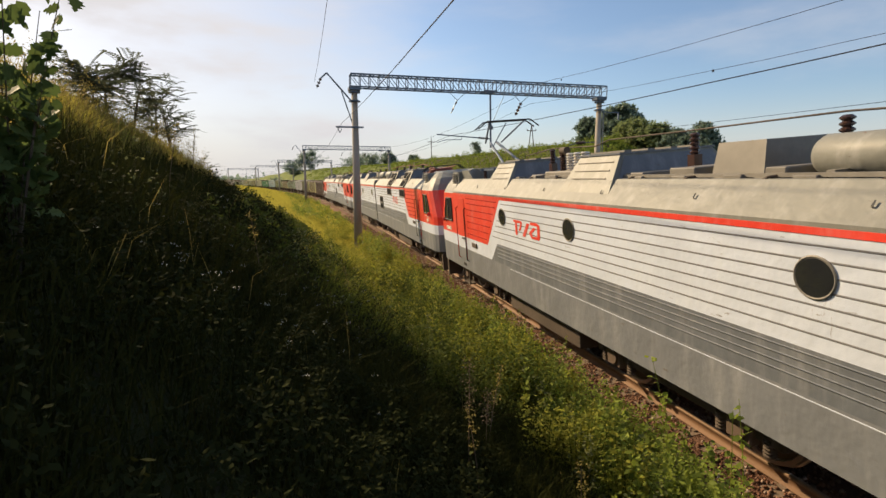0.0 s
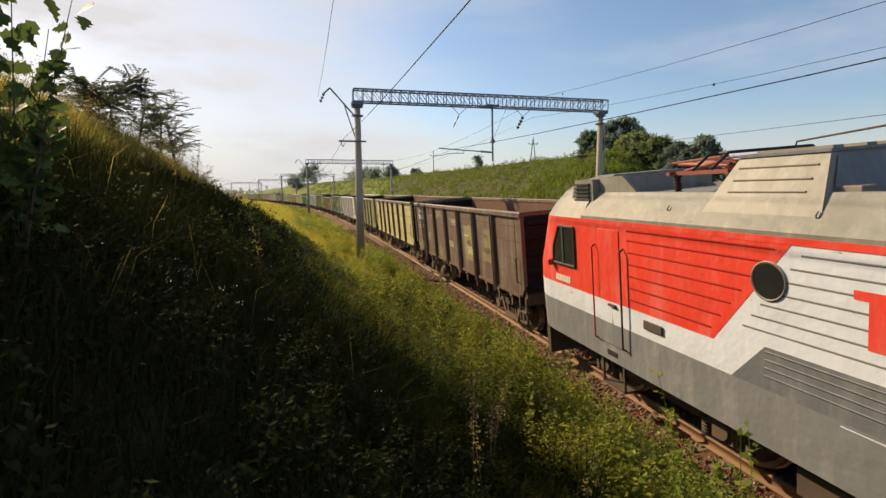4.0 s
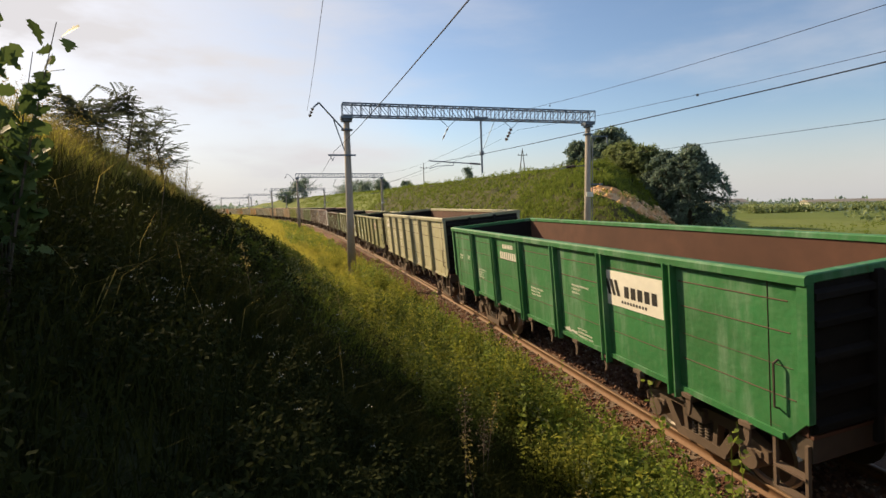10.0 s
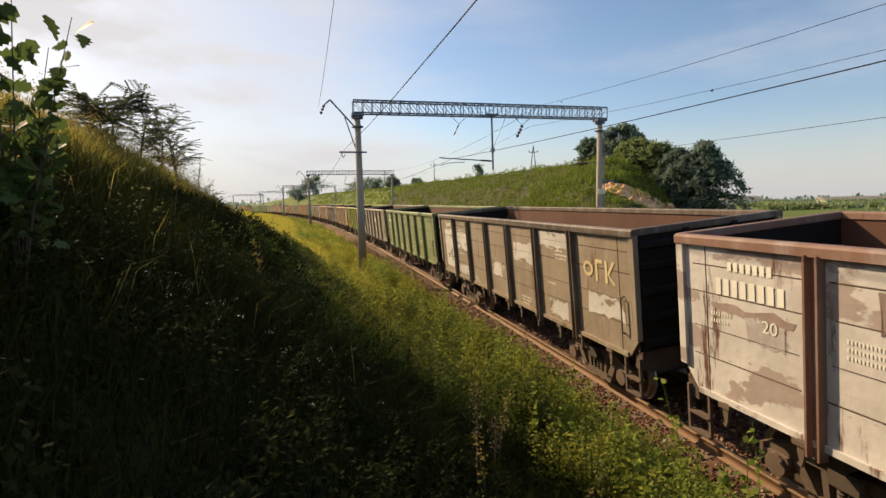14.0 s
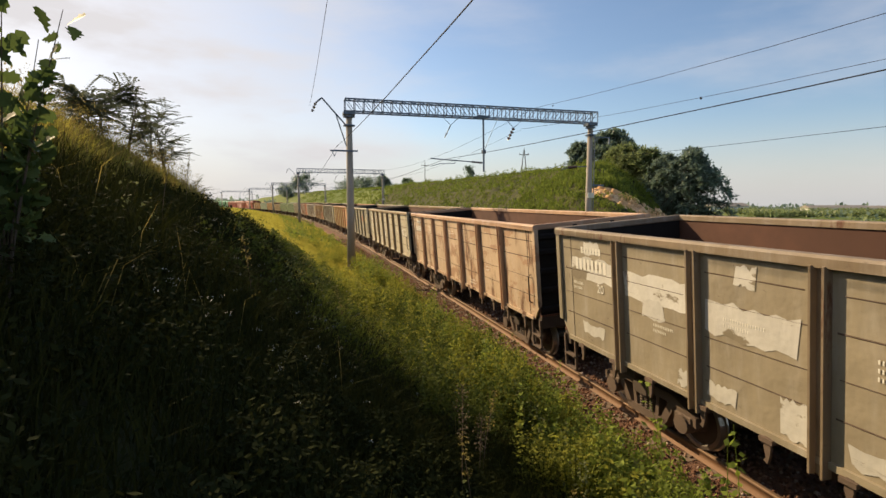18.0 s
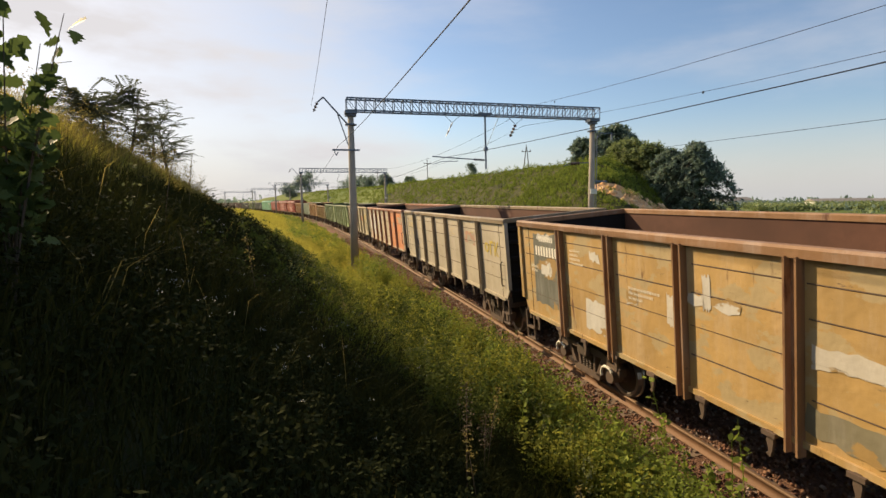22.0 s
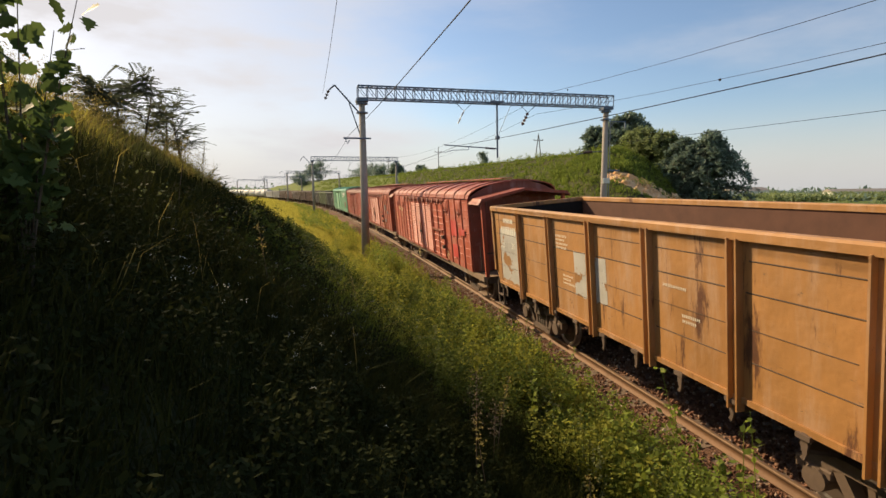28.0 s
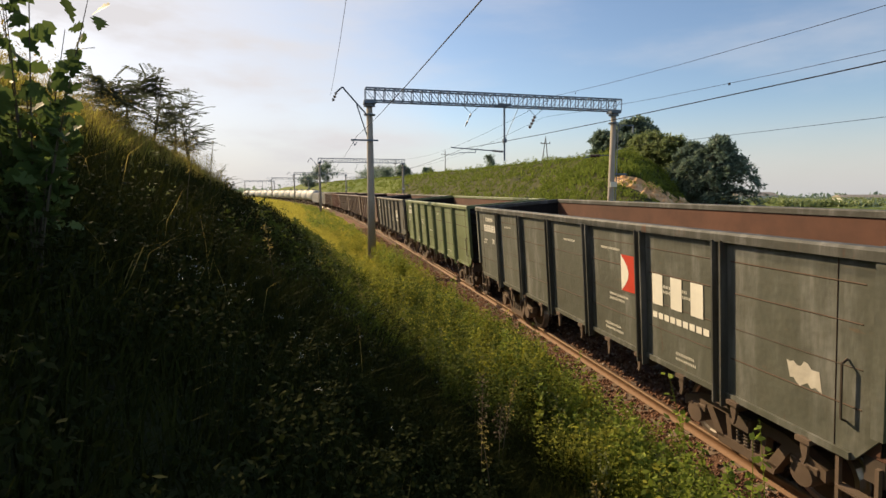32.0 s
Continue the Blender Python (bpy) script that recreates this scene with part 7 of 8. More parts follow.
    part("resistor_box", Mesh().add([(-0.8, Y(-4.9), 3.9), (0.8, Y(-4.9), 3.9), (0.8, Y(-5.8), 3.9), (-0.8, Y(-5.8), 3.9), (-0.7, Y(-4.95), 4.45), (0.7, Y(-4.95), 4.45), (0.7, Y(-5.75), 4.45), (-0.7, Y(-5.75), 4.45)], [(0, 1, 5, 4), (1, 2, 6, 5), (2, 3, 7, 6), (3, 0, 4, 7), (4, 5, 6, 7)]).mesh("resistor_box", P_EQUIP), v, label="grey roof equipment box")
    for ya, yb2, xa, xb, zt in ((-3.0, -3.6, -1.0, -0.3, 4.06), (-4.2, -4.75, -0.95, -0.1, 4.12), (-6.0, -6.3, -1.0, -0.2, 4.1), (0.35, 0.95, -0.95, -0.3, 4.05), (3.55, 3.85, -0.3, 0.4, 4.08)):
        part("roof_box", Mesh().box(xa, xb, *ys(ya, yb2), 3.9, zt, 0.015).mesh("roof_box", P_EQUIP), v)
    for i in range(10):
        yy = -7.8 + i * 1.02
        part("hatch_clip", Mesh().box(-1.12, -0.9, *ys(yy, yy + 0.3), 3.9, 4.0 + 0.05 * r.random(), 0.01).mesh("hatch_clip", P_EQUIP), v)
    part("walkway_rail", Mesh().box(-1.06, -1.0, *ys(-8.3, 0.0), 3.98, 4.03).mesh("walkway_rail", P_EQUIP), v)
    for i in range(6):
        part("roof_hook", Mesh().line([(-1.43, Y(-7.6 + i * 2.3), 3.71), (-1.46, Y(-7.6 + i * 2.3), 3.74), (-1.42, Y(-7.6 + i * 2.3), 3.79)], 0.01, 5).mesh("roof_hook", P_EQUIP), v)
    # underside
    part("underframe", Mesh().box(-1.3, 1.3, -8.2, 8.2, 0.72, 0.9).box(-1.35, -0.9, -1.9, 1.9, 0.35, 0.75, 0.03).mesh("underframe", M_STEEL), v)
    part("side_step", Mesh().box(-1.56, -1.35, *ys(5.0, 5.7), 0.4, 0.44).box(-1.56, -1.52, *ys(5.0, 5.04), 0.4, 0.95).box(-1.56, -1.52, *ys(5.66, 5.7), 0.4, 0.95).mesh("side_step", M_STEEL), v)
    part("snow_plough", Mesh().prism([(-1.4, 0.15), (-1.4, 0.85), (1.4, 0.85), (1.4, 0.15)], "y", *ys(8.2, 8.35)).mesh("snow_plough", M_STEEL), v)
    for yb in (-4.5, 4.5):
        b = part("bogie_frame", Mesh().box(-1.25, -1.1, yb - 2.1, yb + 2.1, 0.55, 0.78, 0.02).box(1.1, 1.25, yb - 2.1, yb + 2.1, 0.55, 0.78, 0.02).box(-1.1, 1.1, yb - 0.2, yb + 0.2, 0.5, 0.75).mesh("bogie_frame", M_STEEL), v, label="dark locomotive bogie")
        for dy in (-1.45, 1.45):
            w = part("wheelset", ME_BIGWHEEL, b, (0, yb + dy, 0.62))
            WHEELS.append((w, q + yb + dy, 0.62, (0, yb + dy, 0.62)))
            g = Mesh().box(-1.32, -1.15, yb + dy - 0.22, yb + dy + 0.22, 0.42, 0.82, 0.03).lathe([(0.02, 0.0), (0.14, 0.0), (0.15, 0.08)], "x", 14, (-1.36, yb + dy, 0.62))
            part("axle_box", g.mesh("axle_box", M_BOGIE), b)
            for d2 in (-0.4, 0.4):
                prof = []
                for k in range(6):
                    z = 0.38 + k * 0.05
                    prof += [(0.06, z), (0.085, z + 0.015), (0.085, z + 0.03), (0.06, z + 0.045)]
                part("coil_spring", Mesh().lathe(prof, "z", 10, (-1.2, yb + dy + d2, 0)).mesh("coil_spring", M_STEEL), b)
    couplers(v, 8.3)
    if words_on and m < 0:
        part("depot_name", TCH, v, turn=Matrix.Translation((-1.592, -6.62, 2.34)) @ Euler((radians(90), 0, radians(-90))).to_matrix().to_4x4())
        g = Mesh()
        bars(g, -1.590, -6.85, 2.13, 3, 0.16, 0.07, 0.5)
        tagged(part("number_bars", g.mesh("number_bars", M_WHITE), v), kind="stuff")
    if m > 0:
        g = Mesh()
        bars(g, -1.590, 7.35, 2.12, 8, 0.14, 0.06, 0.3)
        tagged(part("number_bars", g.mesh("number_bars", M_WHITE), v), kind="stuff")
    TRAIN.append((v, q, 4.5))


M_CHOKE = plain("rusty_brown_drum", (0.13, 0.06, 0.04), 0.8, 0.0, 0.4, 8, 0.3)
TCH = words("ТЧЗ-7 АБАКАН", 0.105, M_WHITE)
L0 = S_FIRST + 7 * PITCH  # coupling between the locomotives and the first wagon
for i in range(6):
    loco(L0 - (i + 0.5) * 17.48, 1 if i % 2 == 0 else -1, raised=(i == 4), seed=i)
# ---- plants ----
# slope grass dark, verge and meadow grass bright: shade and sun put into colour
M_GRASS = leafy("shaded_slope_grass", (0.02, 0.026, 0.006), (0.055, 0.056, 0.012), 0.85, 0.25, 0.08)
M_MEADOW = leafy("lit_meadow_grass", (0.28, 0.265, 0.04), (0.56, 0.49, 0.09), 0.8, 0.54, 0.15)
M_DRY = leafy("dry_grass", (0.17, 0.145, 0.04), (0.38, 0.30, 0.095), 0.8, 0.5, 0.1)
M_WEED = leafy("weed_leaves", (0.06, 0.095, 0.014), (0.34, 0.40, 0.06), 0.65, 0.5, 0.2)
# slope weeds: the bank's shade is put into this very dark leaf colour
M_WEED_DARK = leafy("shaded_weed_leaves", (0.016, 0.021, 0.007), (0.034, 0.038, 0.011), 0.9, 0.2, 0.04)
# lit copy of the weed leaves, then a half-lit one: sun put into colour
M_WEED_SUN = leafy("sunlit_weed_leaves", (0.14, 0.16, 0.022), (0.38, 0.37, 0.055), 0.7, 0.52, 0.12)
M_WEED_MID = leafy("mid_green_weed_leaves", (0.05, 0.075, 0.012), (0.12, 0.14, 0.025), 0.75, 0.45, 0.1)
M_BANK = leafy("bank_grass", (0.10, 0.155, 0.028), (0.25, 0.29, 0.055), 0.8, 0.5, 0.1)
M_WEED_BLUE = leafy("grey_green_leaves", (0.10, 0.12, 0.04), (0.22, 0.23, 0.09), 0.7, 0.45, 0.15)
# leaf colour raised and blued: distance haze is put into it
M_TREE = leafy("hazed_tree_leaves", (0.10, 0.15, 0.115), (0.24, 0.31, 0.23), 0.45, 0.5, 0.5)
M_STRIP = leafy("mixed_verge_grass", (0.085, 0.12, 0.016), (0.30, 0.32, 0.042), 0.8, 0.5, 0.1)
M_TREE_PALE = leafy("pale_tree_leaves", (0.15, 0.20, 0.085), (0.30, 0.345, 0.14), 0.5, 0.5, 0.4)
M_OAK = leafy("lobed_leaves", (0.045, 0.075, 0.022), (0.12, 0.165, 0.05), 0.6, 0.4, 0.15)
M_LOCUST = leafy("feathery_leaves", (0.07, 0.085, 0.05), (0.16, 0.175, 0.105), 0.7, 0.45, 0.1)
M_BARK = plain("grey_brown_bark", (0.085, 0.065, 0.045), 0.9, 0, 0.3, 12, 0.6)
M_STEM = plain("dry_brown_stem", (0.13, 0.09, 0.045), 0.85, 0, 0.3, 10, 0.2)
M_PETAL = plain("white_petals", (0.42, 0.42, 0.37), 0.6, 0, 0.1, 10, 0)
RNG = np.random.RandomState(5)


def strip_points(n, s0, s1, u0, u1, power=1.0):
    s = s0 + (s1 - s0) * RNG.rand(n) ** power
    u = RNG.uniform(u0, u1, n)
    a = np.interp(s, _s, _a)
    return np.interp(s, _s, _x) + u * np.cos(a), np.interp(s, _s, _y) + u * np.sin(a), s, u


def blades(x, y, z, height, width, lean, mat, name, label, curl=0.5):
    """Bent grass blades, three triangles each, as one object."""
    n = len(x)
    a = RNG.uniform(0, 6.283, n)
    dx, dy = np.cos(a), np.sin(a)
    b = RNG.uniform(0, 6.283, n)
    lx, ly = np.cos(b) * lean * height, np.sin(b) * lean * height
    w = width * 0.5
    base = np.stack([x, y, z - 0.03], -1)
    side = np.stack([dx * w, dy * w, 0 * w], -1)
    m = base + np.stack([lx * 0.35, ly * 0.35, height * 0.55], -1)
    t = base + np.stack([lx, ly, height * (1 - curl * lean)], -1)
    v = np.stack([base - side, base + side, m - side * 0.75, m + side * 0.75, t], 1)
    f = np.array([(0, 1, 3), (0, 3, 2), (2, 3, 4)])[None] + 5 * np.arange(n)[:, None, None]
    return tagged(new(name, raw_mesh(name, v.reshape(-1, 3), f.reshape(-1, 3), mat)), label, "grass", kind="stuff")


def grass(n, s0, s1, u0, u1, h0, h1, w, mat, label, power=1.0, keep=None, tuft=0):
    x, y, s, u = strip_points(n, s0, s1, u0, u1, power)
    if tuft:
        x, y = np.repeat(x, tuft) + RNG.normal(0, 0.09, n * tuft), np.repeat(y, tuft) + RNG.normal(0, 0.09, n * tuft)
    ok = np.hypot(x, y) > (0.9 if h1 > 0.4 else 0.25)
    if keep is not None:
        ok &= keep(x, y)
    x, y = x[ok], y[ok]
    z = ground_z(x, y)
    patch = 0.72 + 0.38 * waves(x * 1.6, y * 1.6, 21)
    h = RNG.uniform(h0, h1, len(x)) * np.clip(patch, 0.35, 1.3)
    return blades(x, y, z, h, np.full(len(x), w) * RNG.uniform(0.6, 1.3, len(x)), RNG.uniform(0.15, 0.75, len(x)), mat, "grass", label)


GREEN, STRAW = "tall uneven green grass on the cutting slope", "dry straw-coloured grass stems on the slope"
SUNNY = "sunlit yellow-green grass strip along the ballast"
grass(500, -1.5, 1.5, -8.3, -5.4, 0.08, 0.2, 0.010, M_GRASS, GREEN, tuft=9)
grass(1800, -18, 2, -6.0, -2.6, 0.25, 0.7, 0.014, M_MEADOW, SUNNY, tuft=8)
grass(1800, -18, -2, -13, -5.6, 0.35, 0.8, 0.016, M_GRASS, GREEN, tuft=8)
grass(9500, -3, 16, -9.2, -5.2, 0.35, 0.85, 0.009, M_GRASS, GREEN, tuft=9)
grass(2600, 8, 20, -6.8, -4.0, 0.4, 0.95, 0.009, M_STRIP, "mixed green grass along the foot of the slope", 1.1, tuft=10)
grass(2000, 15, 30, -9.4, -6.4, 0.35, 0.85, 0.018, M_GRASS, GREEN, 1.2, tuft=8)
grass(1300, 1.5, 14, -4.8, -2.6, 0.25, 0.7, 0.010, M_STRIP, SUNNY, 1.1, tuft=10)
# dark grass laid along the shadow's near edge; the shade is in its colour
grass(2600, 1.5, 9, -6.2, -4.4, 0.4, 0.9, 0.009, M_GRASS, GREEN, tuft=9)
grass(6500, 10, 45, -7.2, -2.2, 0.35, 0.8, 0.016, M_MEADOW, SUNNY, 1.2, tuft=9)
grass(8000, 44, 130, -16, -2.8, 0.5, 1.0, 0.05, M_MEADOW, SUNNY, 1.2, tuft=6)
grass(5000, 120, 330, -22, -3.2, 0.5, 1.1, 0.13, M_MEADOW, SUNNY, 1.2, tuft=4)
grass(3500, 0, 34, -14.0, -10.6, 0.2, 0.45, 0.009, M_DRY, STRAW, 1.1, tuft=6)
grass(3000, 0, 30, -10.6, -9.2, 0.45, 0.95, 0.009, M_DRY, STRAW, 1.1, tuft=6)
grass(3600, -2, 30, -11.0, -9.3, 0.4, 0.8, 0.012, M_MEADOW, "golden-green grass on the crest", 1.1, tuft=8)
grass(500, 0, 60, -9.5, -3.4, 0.6, 1.1, 0.007, M_DRY, STRAW, 1.3, tuft=3)
def turf(x, y):
    z = ground_z(x, y)
    return (z > -0.4) & ~on_scar(*to_line(x, y), z)


grass(9000, 42, 230, 11.5, 34, 0.4, 0.9, 0.09, M_BANK, "green grass on the far bank", 1.3, keep=turf, tuft=6)
grass(7000, 30, 56, 12, 38, 0.35, 0.8, 0.06, M_BANK, "green grass on the near end of the far bank", 1.0, keep=turf, tuft=6)
grass(5000, -10, 60, 24, 120, 0.15, 0.4, 0.12, M_BANK, "short meadow grass beyond the line", 1.0, keep=lambda x, y: ground_z(x, y) < 0.6, tuft=3)


def leaves_mesh(name, p, size, mat, flat=0.6):
    """Pointed leaves at the places p: two triangles folded along the middle."""
    n = len(p)
    a, tilt = RNG.uniform(0, 6.283, n), RNG.normal(0, flat, n)
    d = np.stack([np.cos(a) * np.cos(tilt), np.sin(a) * np.cos(tilt), np.sin(tilt)], -1)
    up = np.stack([RNG.normal(0, 0.5, n), RNG.normal(0, 0.5, n), np.ones(n)], -1)
    s = np.cross(d, up)
    s /= np.linalg.norm(s, axis=1)[:, None] + 1e-9
    size = np.asarray(size).reshape(-1, 1) * np.ones((n, 1))
    v = np.stack([p, p + d * size * 0.5 + s * size * 0.28, p + d * size, p + d * size * 0.5 - s * size * 0.28], 1)
    f = np.array([(0, 1, 2), (0, 2, 3)])[None] + 4 * np.arange(n)[:, None, None]
    return raw_mesh(name, v.reshape(-1, 3), f.reshape(-1, 3), mat)


def weeds(n, s0, s1, u0, u1, h0, h1, per, leaf, mat, label, power=1.0, radius=0.16, gaps=-0.25, clump=0):
    x, y, s, u = strip_points(n, s0, s1, u0, u1, power)
    if clump:
        k = RNG.randint(0, max(1, n // clump), n)
        x, y = x[k] + RNG.normal(0, 0.2, n), y[k] + RNG.normal(0, 0.2, n)
        grow = RNG.uniform(0.55, 1.3, n)[k]
        s, u = to_line(x, y)
    else:
        grow = np.ones(n)
    wob = 0.45 * waves(x * 0.9, y * 0.9, 77)
    ok = (np.hypot(x, y) > 1.1) & (u > u0 + wob + 0.2) & ((u < u1 + wob - 0.2) | (u1 > -4)) & (waves(x * 2.2, y * 2.2, 33) > gaps)
    x, y = x[ok], y[ok]
    z = ground_z(x, y)
    h = RNG.uniform(h0, h1, len(x)) * grow[ok]
    k = RNG.rand(len(x), per)
    r = radius * 1.5 * (1.05 - k) ** 0.75 * RNG.uniform(0.2, 1.0, k.shape)
    a = RNG.uniform(0, 6.283, k.shape)
    p = np.stack([x[:, None] + r * np.cos(a), y[:, None] + r * np.sin(a), z[:, None] + h[:, None] * (0.15 + 0.85 * k)], -1).reshape(-1, 3)
    return tagged(new("weeds", leaves_mesh("weeds", p, leaf * RNG.uniform(0.6, 1.3, len(p)), mat)), label, "weeds", kind="stuff")


weeds(1300, 1.5, 15, -4.7, -1.85, 0.4, 0.9, 80, 0.06, M_WEED, "bright green leafy weeds beside the ballast", 1.15, 0.16, -9, 9)
weeds(480, 1.5, 15, -4.7, -2.3, 0.65, 1.2, 120, 0.055, M_WEED, "bushy yellow-green weeds beside the ballast", 1.15, 0.2, -9, 7)
weeds(380, 7, 17, -6.0, -3.4, 0.6, 1.2, 130, 0.045, M_WEED_MID, "bushy dark green weeds at the edge of the shade", 1.1, 0.2, -9, 9)
weeds(700, 1.5, 16, -4.7, -2.0, 0.15, 0.4, 60, 0.07, M_WEED_MID, "green leafy weeds beside the ballast", 1.15, 0.22, -9)
weeds(300, 8, 24, -5.8, -2.8, 0.7, 1.15, 120, 0.05, M_WEED_SUN, "bushy weeds in a leaf colour brightened as if sunlit", 1.1, 0.2, -9, 10)
weeds(700, -12, 1.8, -4.7, -1.9, 0.4, 0.95, 60, 0.06, M_WEED, "bright green leafy weeds beside the ballast", 1.0, 0.18, -9, 9)
weeds(120, 1.5, 13, -5.6, -2.2, 0.45, 1.0, 90, 0.045, M_WEED_BLUE, "grey-green leafy weeds beside the ballast", 1.15, 0.14)
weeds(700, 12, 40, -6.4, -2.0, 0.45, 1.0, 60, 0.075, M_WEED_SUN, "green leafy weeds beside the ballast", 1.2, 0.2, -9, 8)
weeds(90, 22, 28, -4.6, -2.7, 0.8, 1.4, 70, 0.08, M_WEED, "tall weeds at the mast's foot", 1.0, 0.22)
# these very dark leaves carry the slope's shade down to its edge
weeds(900, -2, 11, -8.85, -5.4, 0.3, 0.7, 90, 0.04, M_WEED_DARK, "weeds covering the slope, darkened in colour for its shade", 1.0, 0.26, -9)
weeds(500, 9, 20, -8.7, -7.2, 0.3, 0.65, 70, 0.05, M_WEED_DARK, "weeds covering the slope, darkened in colour for its shade", 1.0, 0.28, -9)
weeds(900, 8, 24, -8.3, -5.6, 0.3, 0.7, 70, 0.06, M_WEED_MID, "leafy green weeds low on the slope", 1.0, 0.2, -9, 8)
weeds(130, 9, 22, -7.6, -5.6, 0.5, 0.85, 40, 0.04, M_WEED_BLUE, "grey-green leafy weeds low on the slope", 1.0, 0.14, -9, 3)
weeds(600, 22, 31, -9.6, -6.8, 0.3, 0.65, 50, 0.09, M_WEED_MID, "leafy weeds where the slope runs out", 1.0, 0.34, -9)
grass(5000, 25, 46, -15, -7.0, 0.35, 0.8, 0.018, M_MEADOW, SUNNY, 1.0, tuft=8)
weeds(90, 2, 18, -9.0, -4.5, 0.5, 0.95, 30, 0.04, M_WEED_BLUE, "grey-green leafy weeds among the darkened weeds", 1.2, 0.14)
weeds(1300, 1, 28, -10.8, -9.2, 0.55, 0.9, 60, 0.022, M_DRY, "fluffy golden seed heads on the crest", 1.15, 0.12)
weeds(500, 40, 130, -8, -3, 0.5, 1.1, 40, 0.16, M_WEED, "leafy weeds along the line", 1.2, 0.4)
weeds(900, 42, 150, 12, 30, 0.4, 1.1, 40, 0.2, M_BANK, "low shrubs on the far bank", 1.2, 0.5)
weeds(600, 2, 30, -2.8, -1.4, 0.1, 0.35, 30, 0.04, M_WEED, "small weeds on the ballast edge", 1.2, 0.1)

# white flower heads in the shade
def flower_heads(n, s0, s1, u0, u1, seed):
    r = np.random.RandomState(seed)
    x, y, s, u = strip_points(n, s0, s1, u0, u1)
    z = ground_z(x, y) + r.uniform(0.45, 0.75, n)
    g = []
    for k in range(7):
        a = r.uniform(0, 6.283, n)
        d = r.uniform(0, 0.03, n)
        g.append(np.stack([x + d * np.cos(a), y + d * np.sin(a), z + r.uniform(-0.012, 0.012, n)], -1))
    return tagged(new("wild_flowers", leaves_mesh("wild_flowers", np.concatenate(g), 0.010, M_PETAL, 0.9)), "scattered small white wild flowers in the grass", "flowers", kind="stuff")


flower_heads(70, 4.5, 8.5, -8.0, -6.4, 41)
flower_heads(130, 7.0, 14.0, -7.0, -5.0, 42)
flower_heads(20, 5.0, 9.0, -10.0, -8.6, 43)


def clods(n, seed):
    """Lumps of sand and turf that have broken off the scar."""
    r = np.random.RandomState(seed)
    s, u = r.uniform(40, 52, n * 6), r.uniform(20.5, 35, n * 6)
    a = np.interp(s, _s, _a)
    x, y = np.interp(s, _s, _x) + u * np.cos(a), np.interp(s, _s, _y) + u * np.sin(a)
    z = ground_z(x, y)
    ok = on_scar(s, u, z)
    c = np.stack([x, y, z], -1)[ok][:n]
    base = np.array([(1, 0, 0), (-1, 0, 0), (0, 1, 0), (0, -1, 0), (0, 0, 1), (0, 0, -1)], float)
    tri = np.array([(0, 2, 4), (2, 1, 4), (1, 3, 4), (3, 0, 4), (2, 0, 5), (1, 2, 5), (3, 1, 5), (0, 3, 5)])
    v = c[:, None] + base[None] * 0.34 * r.uniform(0.3, 1.2, (len(c), 1, 1)) ** 1.5 * r.uniform(0.6, 1.2, (len(c), 6, 3))
    f = tri[None] + 6 * np.arange(len(c))[:, None, None]
    return tagged(new("sand_clods", raw_mesh("sand_clods", v.reshape(-1, 3), f.reshape(-1, 3), M_SAND)), "lumps of orange sand broken off the bank", "soil", kind="stuff")


clods(170, 51)


# ---- single plants ----
def stalk(s, u, h, kind):
    """A tall single weed: stem, leaves or seed head."""
    m = on_line(s, u)
    x, y = m.translation.x, m.translation.y
    z = float(ground_z(np.array([x]), np.array([y]))[0])
    lab = {"dock": "tall dry dock plant with a brown seed head", "leafy": "tall leafy green weed by the ballast", "grass": "tall bent grass stem with a seed plume"}[kind]
    v = tagged(new("weed_stalk"), lab, "weed", "single weeds")
    v.location = (x, y, z)
    r = random.Random(int(s * 97 + u * 31))
    bx, by = r.uniform(-0.14, 0.14), r.uniform(-0.14, 0.14)
    pts = [(bx * q * q * h, by * q * q * h, h * q - 0.03) for q in (0, 0.25, 0.5, 0.75, 1.0)]
    g = Mesh()
    for i, (a, b) in enumerate(zip(pts[:-1], pts[1:])):
        g.tube(a, b, 0.007 - 0.0012 * i, 0.006 - 0.0012 * i, 6)
    part("stem", g.mesh("stem", M_STEM if kind != "leafy" else M_WEED), v)
    n = {"dock": 160, "leafy": 34, "grass": 60}[kind]
    q = np.array([r.uniform(0.62 if kind != "leafy" else 0.15, 1.0) for _ in range(n)])
    rad = {"dock": 0.03, "leafy": 0.03, "grass": 0.02}[kind]
    p = np.stack([bx * q * q * h + RNG.normal(0, rad, n), by * q * q * h + RNG.normal(0, rad, n), h * q], -1)
    head = part("seed_head" if kind != "leafy" else "leaves", leaves_mesh("plant_leaves", p, {"dock": 0.02, "leafy": 0.085, "grass": 0.03}[kind], {"dock": M_STEM, "leafy": M_WEED, "grass": M_DRY}[kind]), v)
    tagged(head, kind="stuff")
    return v


stalk(5.75, -5.62, 1.3, "dock")
stalk(6.2, -5.3, 0.95, "dock")
for s, u, h in ((5.75, -3.45, 1.8), (5.65, -3.6, 1.45), (5.0, -3.52, 1.72), (4.95, -3.4, 1.78), (7.6, -3.8, 1.1), (8.8, -3.3, 0.9), (6.6, -3.6, 1.1), (10.2, -3.0, 0.8), (12.4, -3.1, 0.8), (5.4, -4.1, 1.2), (7.2, -4.5, 1.0)):
    stalk(s, u, h, "leafy")
